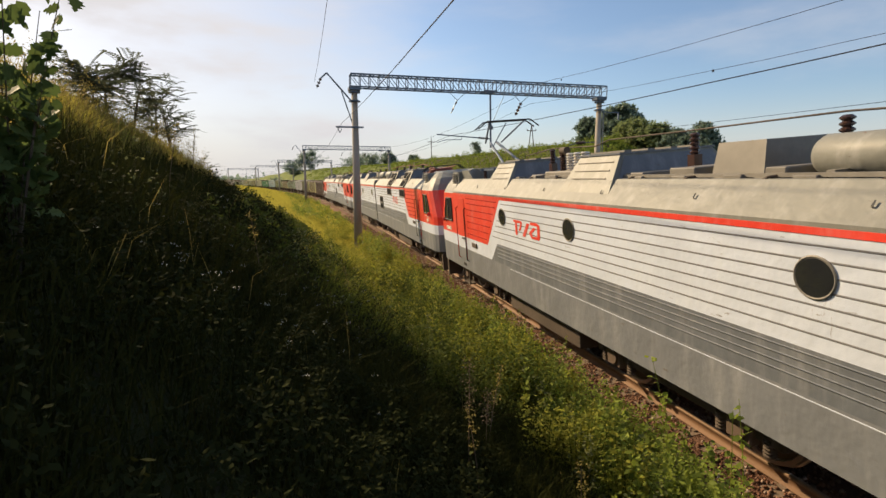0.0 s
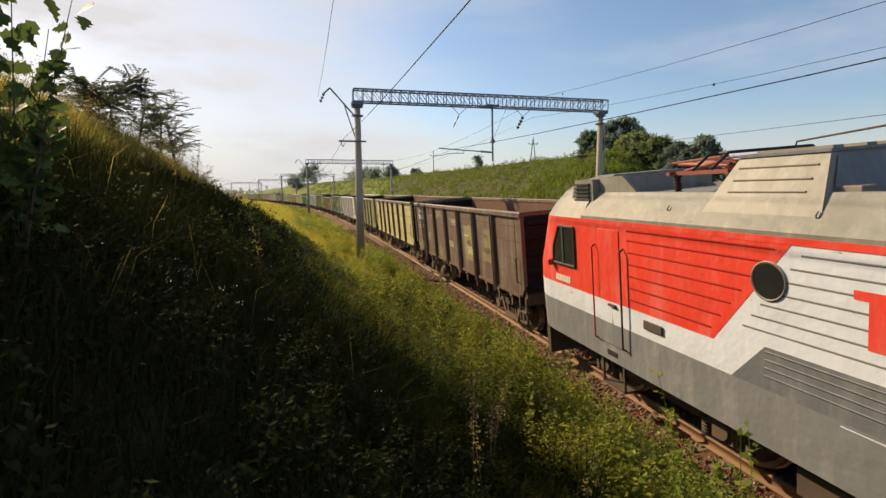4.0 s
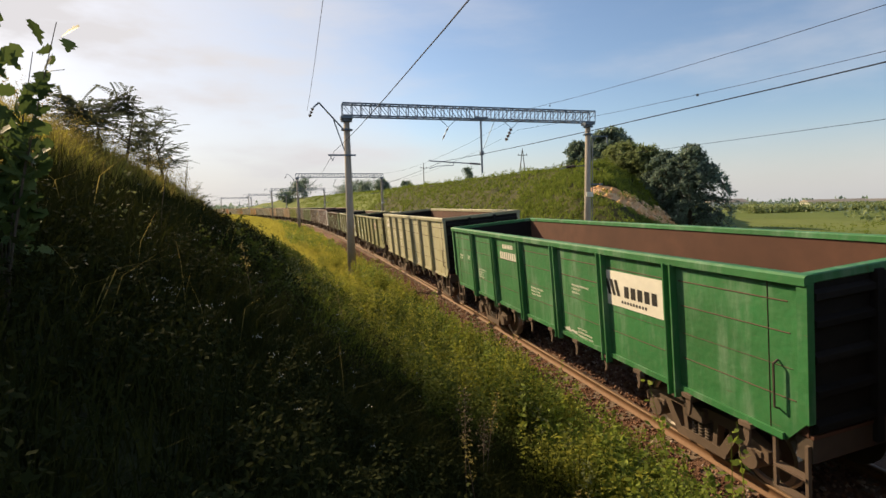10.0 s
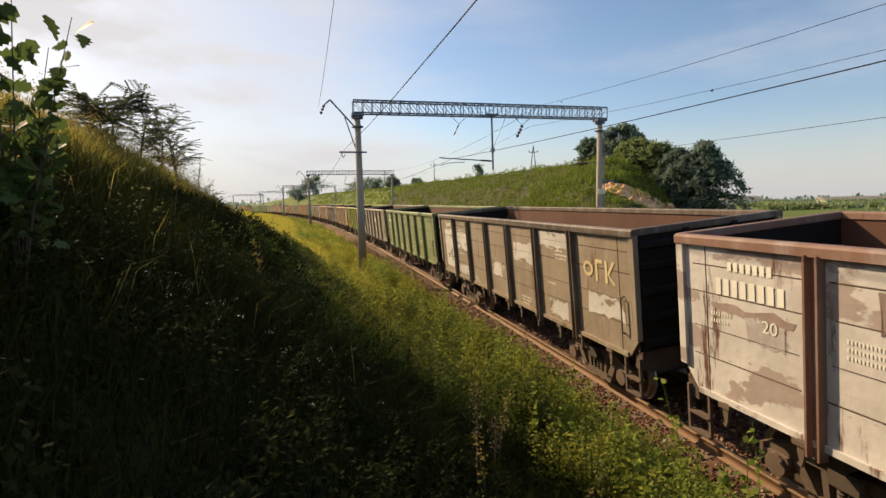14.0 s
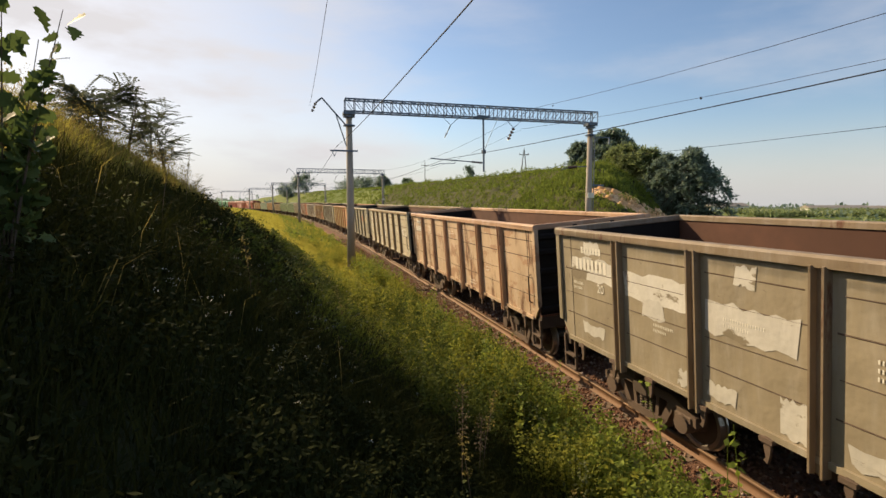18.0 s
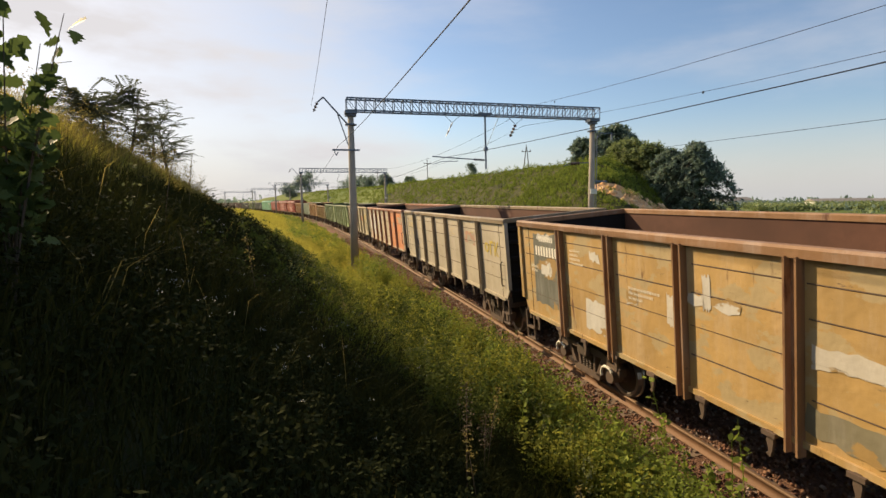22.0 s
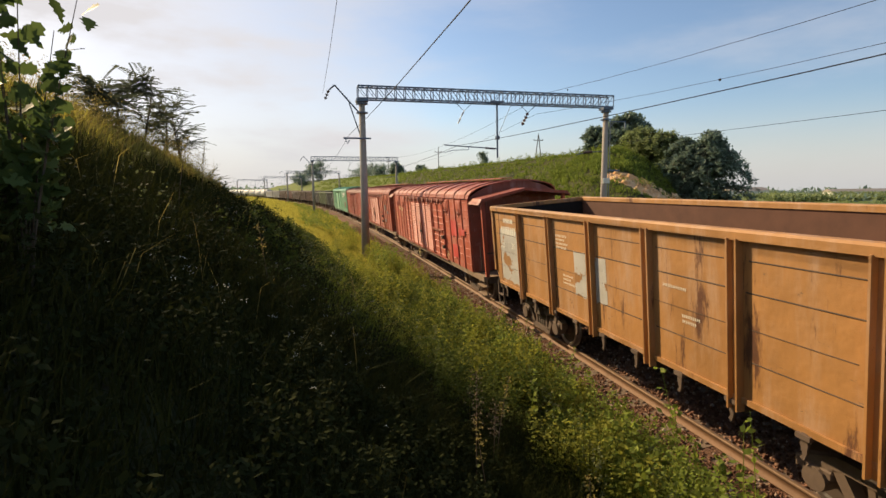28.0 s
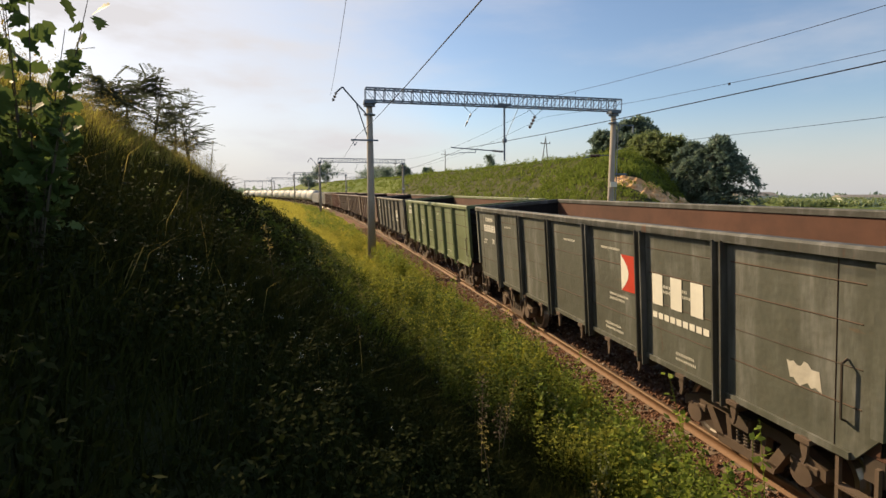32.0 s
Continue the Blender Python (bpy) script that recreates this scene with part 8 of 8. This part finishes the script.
for s, u, h in ((5.5, -5.6, 1.0), (6.4, -5.2, 1.1), (4.9, -5.0, 0.9), (9.2, -6.3, 1.0), (5.9, -8.6, 1.05), (6.8, -9.3, 1.1), (4.8, -8.3, 1.0), (8.1, -8.4, 1.1), (11.5, -8.8, 1.1), (7.4, -7.4, 1.0)):
    stalk(s, u, h, "grass")


def weed_bush(s, u, h, w, stems, leaf, mat, label, seed, feathery=False):
    """A bushy weed: several arching stems set with leaves from below the middle to the tips."""
    r = np.random.RandomState(seed)
    x, y = on_line(s, u).translation[:2]
    v = tagged(new("weed_bush"), label, "weed", "bushy weeds")
    v.location = (x, y, float(ground_z(np.array([x]), np.array([y]))[0]))
    g, P = Mesh(), []
    for k in range(stems):
        a, d, top = r.uniform(0, 6.283), w * 0.5 * math.sqrt(r.rand()), h * r.uniform(0.7, 1.05)
        ex, ey = d * math.cos(a), d * math.sin(a)
        pts = [(ex * (0.25 + 0.75 * q), ey * (0.25 + 0.75 * q), top * q - 0.03) for q in (0, 0.35, 0.7, 1.0)]
        for i, (b, c) in enumerate(zip(pts[:-1], pts[1:])):
            g.tube(b, c, 0.005 - 0.001 * i, 0.004 - 0.001 * i, 5)
        q = r.uniform(0.3, 1.02, 46 if feathery else 30)[:, None]
        reach = (0.02 if feathery else 0.045) * (1.25 - q)
        P.append(np.concatenate([ex * (0.25 + 0.75 * q), ey * (0.25 + 0.75 * q), top * q], 1) + r.normal(0, 1, (len(q), 3)) * reach)
    part("stalk", g.mesh("stalk", M_WEED_MID), v)
    p = np.concatenate(P)
    tagged(part("leaves", leaves_mesh("leaves", p, leaf * r.uniform(0.6, 1.3, len(p)), mat, 0.35 if not feathery else 1.1), v), kind="stuff")
    return v


LEAFY_BUSH, GOLD_BUSH, PLUME = "bushy weed with small bright green leaves", "golden-green flowering weed clump", "tall feathery light green weed"
for k, (s, u, h, w, n) in enumerate(((7.75, -4.35, 0.85, 0.7, 22), (7.85, -3.95, 0.9, 0.7, 24), (7.9, -3.5, 0.8, 0.6, 20), (6.3, -4.6, 0.85, 0.6, 18), (6.2, -4.25, 0.95, 0.7, 22), (6.7, -3.9, 0.9, 0.7, 22), (5.6, -4.1, 0.9, 0.6, 18), (12.1, -4.1, 0.8, 0.8, 26), (16.3, -4.1, 0.8, 1.0, 28), (17.2, -5.1, 0.75, 0.9, 24), (14.2, -4.4, 0.8, 0.8, 24), (13.4, -3.2, 0.7, 0.7, 20))):
    weed_bush(s, u, h, w, n, 0.055, M_WEED_SUN, LEAFY_BUSH, 300 + k)
for k, (s, u, h, w, n) in enumerate(((10.2, -3.9, 0.75, 0.8, 40), (10.5, -3.5, 0.7, 0.7, 34), (9.6, -2.7, 0.55, 0.6, 26), (8.9, -2.6, 0.55, 0.6, 26))):
    weed_bush(s, u, h, w, n, 0.035, M_MEADOW, GOLD_BUSH, 330 + k, True)
for k, (s, u, h) in enumerate(((8.5, -3.75, 1.25), (8.7, -3.55, 1.05), (8.2, -3.3, 0.95))):
    weed_bush(s, u, h, 0.3, 9, 0.06, M_WEED_SUN, PLUME, 350 + k, True)


def lobed_leaf(g, base, way, up, size):
    """An oak-like leaf with wavy lobes."""
    way, up = Vector(way).normalized(), Vector(up)
    side = way.cross(up).normalized()
    nrm = side.cross(way)
    half = ((0.0, 0.02), (0.16, 0.12), (0.26, 0.09), (0.38, 0.28), (0.48, 0.18), (0.62, 0.38), (0.72, 0.24), (0.86, 0.28), (1.0, 0.0))
    v = [Vector(base) + way * (a * size) + nrm * (-0.10 * size * a * a) for a, _ in half]
    lft = [Vector(base) + way * (a * size) + side * (b * size) + nrm * (size * (0.10 * b - 0.10 * a * a)) for a, b in half]
    rgt = [Vector(base) + way * (a * size) - side * (b * size) + nrm * (size * (0.10 * b - 0.10 * a * a)) for a, b in half]
    n = len(half)
    f = []
    for i in range(n - 1):
        f += [(i, i + 1, n + i + 1, n + i), (i, 2 * n + i, 2 * n + i + 1, i + 1)]
    g.add([tuple(p) for p in v + lft + rgt], f)


def oak_bush(at, height, spread_, n_leaf, seed, tips=(), low=0.3):
    r = random.Random(seed)
    v = tagged(new("oak_sapling"), "young oak bush with lobed green leaves on the slope", "bush", "oak saplings")
    v.location = at
    g = Mesh()
    ends = list(tips) + [(r.uniform(-spread_, spread_), r.uniform(-spread_, spread_), r.uniform(0.75, 1.0) * height) for _ in range(9)]
    for k_end, (ex, ey, ez) in enumerate(ends):
        tall = k_end < len(tips)
        pts = [Vector((ex * q ** 1.3, ey * q ** 1.3, ez * q)) for q in (0, 0.25, 0.5, 0.75, 1)]
        stems = Mesh()
        for i, (a, b) in enumerate(zip(pts[:-1], pts[1:])):
            stems.tube(a, b, 0.0055 - 0.001 * i, 0.0045 - 0.001 * i, 6)
        part("stem", stems.mesh("stem", M_BARK), v)
        for k in range(17 if tall else n_leaf):
            q = 1 - low * r.random()
            p = Vector((ex * q ** 1.3, ey * q ** 1.3, ez * q)) + Vector((r.gauss(0, 0.035), r.gauss(0, 0.035), r.gauss(0, 0.04)))
            a = r.uniform(0, 6.283)
            lobed_leaf(g, p, (math.cos(a), math.sin(a), r.uniform(-0.2, 1.4)), (r.gauss(0, 1), r.gauss(0, 1), 0.5), r.uniform(0.085, 0.13) if tall else r.uniform(0.07, 0.12))
    tagged(part("leaves", g.mesh("leaves", M_OAK), v), kind="stuff")
    return v


def slope_at(s, u):
    m = on_line(s, u)
    x, y = m.translation.x, m.translation.y
    return (x, y, float(ground_z(np.array([x]), np.array([y]))[0]) - 0.03)


def locust(at, height, seed, width=0.9):
    """A young tree with feathery leaves: fronds of paired leaflets."""
    r = random.Random(seed)
    v = tagged(new("locust_tree"), "young tree with feathery leaves on the crest", "tree", "young trees")
    v.location = at
    t = Mesh()
    top = Vector((r.uniform(-0.2, 0.2), r.uniform(-0.2, 0.2), height))
    t.tube((0, 0, 0), tuple(top * 0.5), 0.03, 0.022, 7).tube(tuple(top * 0.5), tuple(top), 0.022, 0.008, 7)
    part("trunk", t.mesh("trunk", M_BARK), v)
    P = []
    for k in range(13):
        q = r.uniform(0.3, 1.0)
        a = r.uniform(0, 6.283)
        b = top * q
        e = b + Vector((math.cos(a), math.sin(a), r.uniform(0.35, 0.9))) * width * r.uniform(0.5, 1.0) * (0.75 + 0.4 * q)
        part("limb", Mesh().tube(b, e, 0.008, 0.003, 5).mesh("limb", M_BARK), v)
        for j in range(6):
            c = b.lerp(e, r.uniform(0.3, 1.0))
            w = ((e - b).normalized() * 0.7 + Vector((r.gauss(0, 0.7), r.gauss(0, 0.7), r.uniform(-0.25, 0.35)))).normalized()
            ln = r.uniform(0.3, 0.55)
            sd = w.cross(Vector((0, 0, 1))).normalized()
            for i in range(10):
                o = c + w * ln * (i / 9) + Vector((0, 0, -0.1 * (i / 9) ** 2))
                for sg in (-1, 1):
                    P.append((o, (sd * sg + w * 0.35).normalized()))
    p = np.array([q[0][:] for q in P])
    d = np.array([q[1][:] for q in P])
    up = np.cross(d, np.array([[0.1, 0.2, 1.0]]))
    sz = 0.085
    vv = np.stack([p, p + d * sz * 0.5 + up * sz * 0.3, p + d * sz, p + d * sz * 0.5 - up * sz * 0.25], 1)
    f = np.array([(0, 1, 2, 3)])[None] + 4 * np.arange(len(p))[:, None, None]
    tagged(part("crown", raw_mesh("crown", vv.reshape(-1, 3), f.reshape(-1, 4), M_LOCUST), v), kind="stuff")
    return v


def bough_tree(at, height, width, boughs, leaf, mat, label, seed, shape, droop=0.35):
    """A tree of drooping boughs that carry sprays of leaves. shape: half widths at even steps of the height."""
    r = np.random.RandomState(seed)
    v = tagged(new("tree"), label, "tree", "trees")
    v.location = at
    t = Mesh().tube((0, 0, -0.3), (0.1, 0, height * 0.4), height * 0.026, height * 0.017, 9).tube((0.1, 0, height * 0.4), (0, 0.05, height * 0.97), height * 0.017, height * 0.003, 8)
    P = []
    for k in range(boughs):
        q = (k + r.rand()) / boughs
        ln = width * 0.5 * np.interp(q, np.linspace(0, 1, len(shape)), shape) * r.uniform(0.5, 1.25)
        a = r.uniform(0, 6.283)
        z0, rise = height * (0.06 + 0.88 * q), ln * r.uniform(0.15, 0.55)
        way = np.array([math.cos(a), math.sin(a)])
        path = [np.array([*(way * ln * e), z0 + rise * math.sin(2.2 * e) - droop * ln * e ** 3]) for e in (0, 0.3, 0.6, 0.8, 1.0)]
        for pa, pb in zip(path[:-1], path[1:]):
            t.tube(pa, pb, 0.035 * height / 9, 0.02 * height / 9, 5)
        for j in range(11):
            e = 0.3 + 0.72 * r.rand() ** 0.8
            c = np.array([*(way * ln * e), z0 + rise * math.sin(2.2 * e) - droop * ln * e ** 3]) + r.normal(0, 0.16, 3)
            sp = np.array([*(way * r.uniform(0.1, 0.5) + r.normal(0, 0.25, 2)), r.uniform(-0.35, 0.05)])
            f = r.rand(15, 1)
            P.append(c + sp * f + r.normal(0, 0.085, (15, 3)))
    part("trunk", t.mesh("trunk", M_BARK), v)
    p = np.concatenate(P)
    p[:, 2] = np.maximum(p[:, 2], 0.1)
    tagged(part("crown", leaves_mesh("crown", p, leaf * r.uniform(0.6, 1.4, len(p)), mat, 0.6), v), kind="stuff")
    return v


def ground_at(x, y):
    return (x, y, float(ground_z(np.array([x]), np.array([y]))[0]) - 0.05)


def tree(at, height, width, n, leaf, mat, label, seed, trunk_h=0.3, blobs=9, low=0.15):
    """A broad tree: tapered trunk, limbs, and a crown of many leaf clumps with gaps."""
    r = np.random.RandomState(seed)
    v = tagged(new("tree"), label, "tree", "trees")
    v.location = at
    t = Mesh().tube((0, 0, -0.3), (0.1, 0, height * trunk_h), height * 0.028, height * 0.02, 9).tube((0.1, 0, height * trunk_h), (0, 0.1, height * 0.8), height * 0.02, height * 0.006, 8)
    limbs, cs = t, []
    for k in range(blobs):
        a, q = r.uniform(0, 6.283), (k + 0.5) / blobs
        rad = width * 0.5 * (0.35 + 0.65 * math.sin(math.pi * min(1, 0.25 + 0.75 * q))) * r.uniform(0.45, 0.85)
        c = np.array([rad * math.cos(a), rad * math.sin(a), height * (low + (0.93 - low) * q)])
        limbs.tube((0, 0, height * max(trunk_h * 0.8, c[2] / height - 0.2)), tuple(c), height * 0.009, height * 0.004, 6)
        cs.append((c, width * r.uniform(0.17, 0.27)))
    part("trunk", limbs.mesh("trunk", M_BARK), v)
    per = n // blobs
    P = []
    for c, rr in cs:
        sub = c + r.normal(0, 1, (26, 3)) * rr * np.array([0.62, 0.62, 0.5])
        pick = sub[r.randint(0, 26, per)]
        P.append(pick + r.normal(0, 1, (per, 3)) * rr * 0.17)
    p = np.concatenate(P)
    p[:, 2] = np.maximum(p[:, 2], height * low * 0.4)
    tagged(part("crown", leaves_mesh("crown", p, leaf * r.uniform(0.6, 1.4, len(p)), mat, 0.8), v), kind="stuff")
    return v


oak_bush((-2.0, 2.35, slope_at(4.5, -8.2)[2]), 1.12, 0.36, 44, 3, low=0.62, tips=((0.36, 0.0, 1.40), (0.11, 0.0, 1.66), (0.22, 0.03, 1.28), (-0.04, 0.0, 1.5), (0.02, -0.05, 1.36)))
oak_bush((-2.55, 2.3, slope_at(4.6, -8.7)[2]), 1.45, 0.38, 17, 4)
oak_bush((-2.4, 1.75, slope_at(4.1, -8.8)[2]), 1.45, 0.38, 17, 6)
for s, u, h, w, sd in ((11.0, -10.1, 0.85, 0.36, 1), (11.5, -10.2, 0.7, 0.34, 8), (13.1, -10.15, 1.25, 0.4, 2), (12.8, -10.4, 1.0, 0.36, 9), (16.5, -10.2, 1.65, 0.62, 4), (15.8, -10.4, 1.35, 0.55, 5), (17.0, -10.3, 1.3, 0.6, 3), (20.0, -10.0, 0.9, 0.4, 7)):
    locust(slope_at(s, u), h, sd, w)
BROAD, ROUND = (0.8, 1.0, 1.0, 0.85, 0.5, 0.12), (0.6, 0.95, 1.0, 0.95, 0.8, 0.3)
bough_tree(ground_at(27.9, 55.2), 10.2, 7.6, 150, 0.31, M_TREE, "broad blue-green tree with drooping boughs beside the sandy bank", 21, BROAD, 0.45)
bough_tree(ground_at(25.9, 56.6), 7.4, 5.6, 85, 0.30, M_TREE, "blue-green tree leaning on its taller neighbour", 31, BROAD)
bough_tree(ground_at(24.6, 60.2), 4.7, 5.2, 100, 0.30, M_TREE_PALE, "pale green young tree on the bank's edge", 22, ROUND, 0.1)
bough_tree(ground_at(23.0, 62.4), 3.0, 4.2, 60, 0.28, M_TREE_PALE, "pale green shrub on the bank", 23, ROUND, 0.1)
bough_tree(ground_at(28.6, 84.5), 6.6, 7.6, 130, 0.45, M_TREE, "dark round tree on top of the bank", 24, ROUND, 0.1)
bough_tree(ground_at(24.6, 86.0), 5.2, 4.8, 80, 0.42, M_TREE, "dark tree on top of the bank", 25, ROUND, 0.1)
tree(slope_at(100.0, 30.5), 3.0, 2.6, 2500, 0.25, M_TREE, "small tree on the hill crest", 26, 0.2, 8)
for i, (s, u, h, w) in enumerate(((178, 36, 4, 5), (186, 40, 4, 5), (150, 34, 2.2, 3), (215, 44, 5, 9), (232, 47, 5, 10), (250, 50, 5, 10), (262, 34, 10, 9), (258, 27, 8, 9), (254, 21, 5, 8), (250, 12, 4, 6))):
    tree(slope_at(s, u), h, w, 2600, 0.6, M_TREE, "distant dark green tree near the line", 40 + i, 0.2, 9)


def utility_pole(at, h, legs):
    v = tagged(new("utility_pole"), "thin wooden power line pole on the hill", "pole", "utility poles")
    v.location = at
    g = Mesh()
    if legs:
        g.tube((-0.9, 0, -0.2), (-0.05, 0, h), 0.12, 0.09, 8).tube((0.9, 0, -0.2), (0.05, 0, h), 0.12, 0.09, 8)
    else:
        g.tube((0, 0, -0.2), (0, 0, h), 0.13, 0.09, 8)
    part("post", g.mesh("post", M_BARK), v)
    part("crossarm", Mesh().box(-1.1, 1.1, -0.06, 0.06, h - 1.2, h - 1.05).box(-0.06, 0.06, -0.06, 0.06, h, h + 0.5).mesh("crossarm", M_BARK), v)
    g = Mesh()
    for x in (-1.0, 1.0):
        stack(g, x, 0, h - 1.05, h - 0.75, 0.09, 3)
    part("insulators", g.mesh("insulators", M_INSUL), v)


utility_pole(slope_at(110, 49), 7.4, True)
utility_pole(slope_at(150, 39.7), 7.5, False)
utility_pole(slope_at(200, 42), 7.5, False)

# far woods and hedges towards the horizon
def far_woods(name, label, x0, x1, y0, y1, n, h0, h1, size, mat):
    x, y = RNG.uniform(x0, x1, n), RNG.uniform(y0, y1, n)
    row = waves(x * 0.05, y * 0.05, 61) + 0.6 * waves(x * 0.2, y * 0.2, 62)
    ok = row > 0.35
    x, y = x[ok], y[ok]
    z = ground_z(x, y)
    k = 14
    w = RNG.uniform(h0, h1, len(x))
    p = np.stack([x[:, None] + RNG.normal(0, 1, (len(x), k)) * w[:, None] * 0.6, y[:, None] + RNG.normal(0, 1, (len(x), k)) * w[:, None] * 0.6, z[:, None] + RNG.rand(len(x), k) * w[:, None]], -1).reshape(-1, 3)
    return tagged(new(name, leaves_mesh(name, p, size * RNG.uniform(0.6, 1.4, len(p)), mat, 0.9)), label, "woods", kind="stuff")


far_woods("far_woods", "dark hedges and bushes across the meadows", 90, 420, 60, 420, 420, 0.8, 2.2, 1.0, M_TREE)
far_woods("far_woods", "distant dark woods near the horizon", 250, 1500, 250, 1700, 3200, 3, 6, 4.0, M_TREE)
far_woods("far_woods", "distant woods beyond the line", -700, 100, 420, 1500, 3200, 5, 12, 5.0, M_TREE)
def hedge(x0, y0, x1, y1, n, h, gaps, seed):
    """A row of uneven bushes."""
    r = np.random.RandomState(seed)
    f = r.rand(n)
    f = f[waves(f * gaps, f * 0 + seed, seed) > -0.25]
    x, y = x0 + (x1 - x0) * f + r.normal(0, 1.5, len(f)), y0 + (y1 - y0) * f + r.normal(0, 1.5, len(f))
    w = h * (0.65 + 0.35 * waves(f * gaps * 2, f * 0, seed + 1))
    k = 26
    p = np.stack([x[:, None] + r.normal(0, 0.7, (len(f), k)), y[:, None] + r.normal(0, 0.7, (len(f), k)), ground_z(x, y)[:, None] + w[:, None] * r.rand(len(f), k) ** 0.8], -1).reshape(-1, 3)
    return tagged(new("far_hedge", leaves_mesh("far_hedge", p, 0.75 * r.uniform(0.6, 1.4, len(p)), M_TREE_PALE, 0.9)), "row of bushes across the meadow", "hedge", kind="stuff")


hedge(84, 142, 190, 128, 420, 3.0, 14, 3)
hedge(110, 190, 260, 200, 420, 3.6, 18, 4)
hedge(150, 300, 420, 290, 420, 5.0, 16, 5)


def farm_building(x, y, length, turn, label):
    v = tagged(new("farm_building"), label, "building", "far farm buildings")
    v.matrix_world = Matrix.Translation(ground_at(x, y)) @ Matrix.Rotation(radians(turn), 4, "Z")
    h = length / 2
    part("wall", Mesh().box(-h, h, -4, 4, -0.5, 2.9).mesh("wall", M_WHITE), v)
    part("roof", Mesh().prism([(-4.4, 2.8), (0, 4.6), (4.4, 2.8)], "x", -h - 0.4, h + 0.4).mesh("roof", M_CONCRETE), v)
    for i in range(int(length / 6)):
        part("window", Mesh().box(-h + 2 + i * 6, -h + 3.6 + i * 6, -4.05, -4.0, 1.1, 2.1).mesh("window", M_GLASS), v)


for x, y, length, turn in ((150, 262, 26, 20), (262, 330, 44, 8), (330, 372, 36, -6), (312, 250, 20, 12)):
    farm_building(x, y, length, turn, "long low pale farm building far across the meadow")
far_woods("far_bushes", "pale bushes in the meadows", 70, 300, 40, 260, 500, 0.8, 2.2, 0.9, M_TREE_PALE)
# ---- what moves: the train, and its wheels while they pass near ----
def motions():
    times = [0.0, 0.1, 0.3] + [0.5 * i for i in range(1, 64)] + [31.7, 31.9, 32.0]
    for v, q, half in TRAIN:
        rows = []
        for t in times:
            s = q - gone(t)
            (xa, ya, _), (xb, yb, _) = line_at(s - half), line_at(s + half)
            a = math.atan2(-(xb - xa), yb - ya)
            rows.append((t, Matrix.Translation(((xa + xb) / 2, (ya + yb) / 2, 0)) @ Euler((0, radians(-CANT), a)).to_matrix().to_4x4()))
        walk(v, rows)
    for w, q, r, at in WHEELS:
        rows, turn = [], 0.0
        near = [t for t in (k / 30 for k in range(0, 961)) if -6 < q - gone(t) < 42]
        here = Matrix.Translation(at)
        if not near:
            walk(w, [(0.0, here), (32.0, here)])
            continue
        if near[0] > 0:
            rows.append((0.0, here))
        d0 = gone(near[0])
        for t in near:
            turn = (gone(t) - d0) / r
            rows.append((t, here @ Matrix.Rotation(turn, 4, "X")))
        if near[-1] < 32:
            rows.append((32.0, here @ Matrix.Rotation(turn, 4, "X")))
        walk(w, rows)


motions()
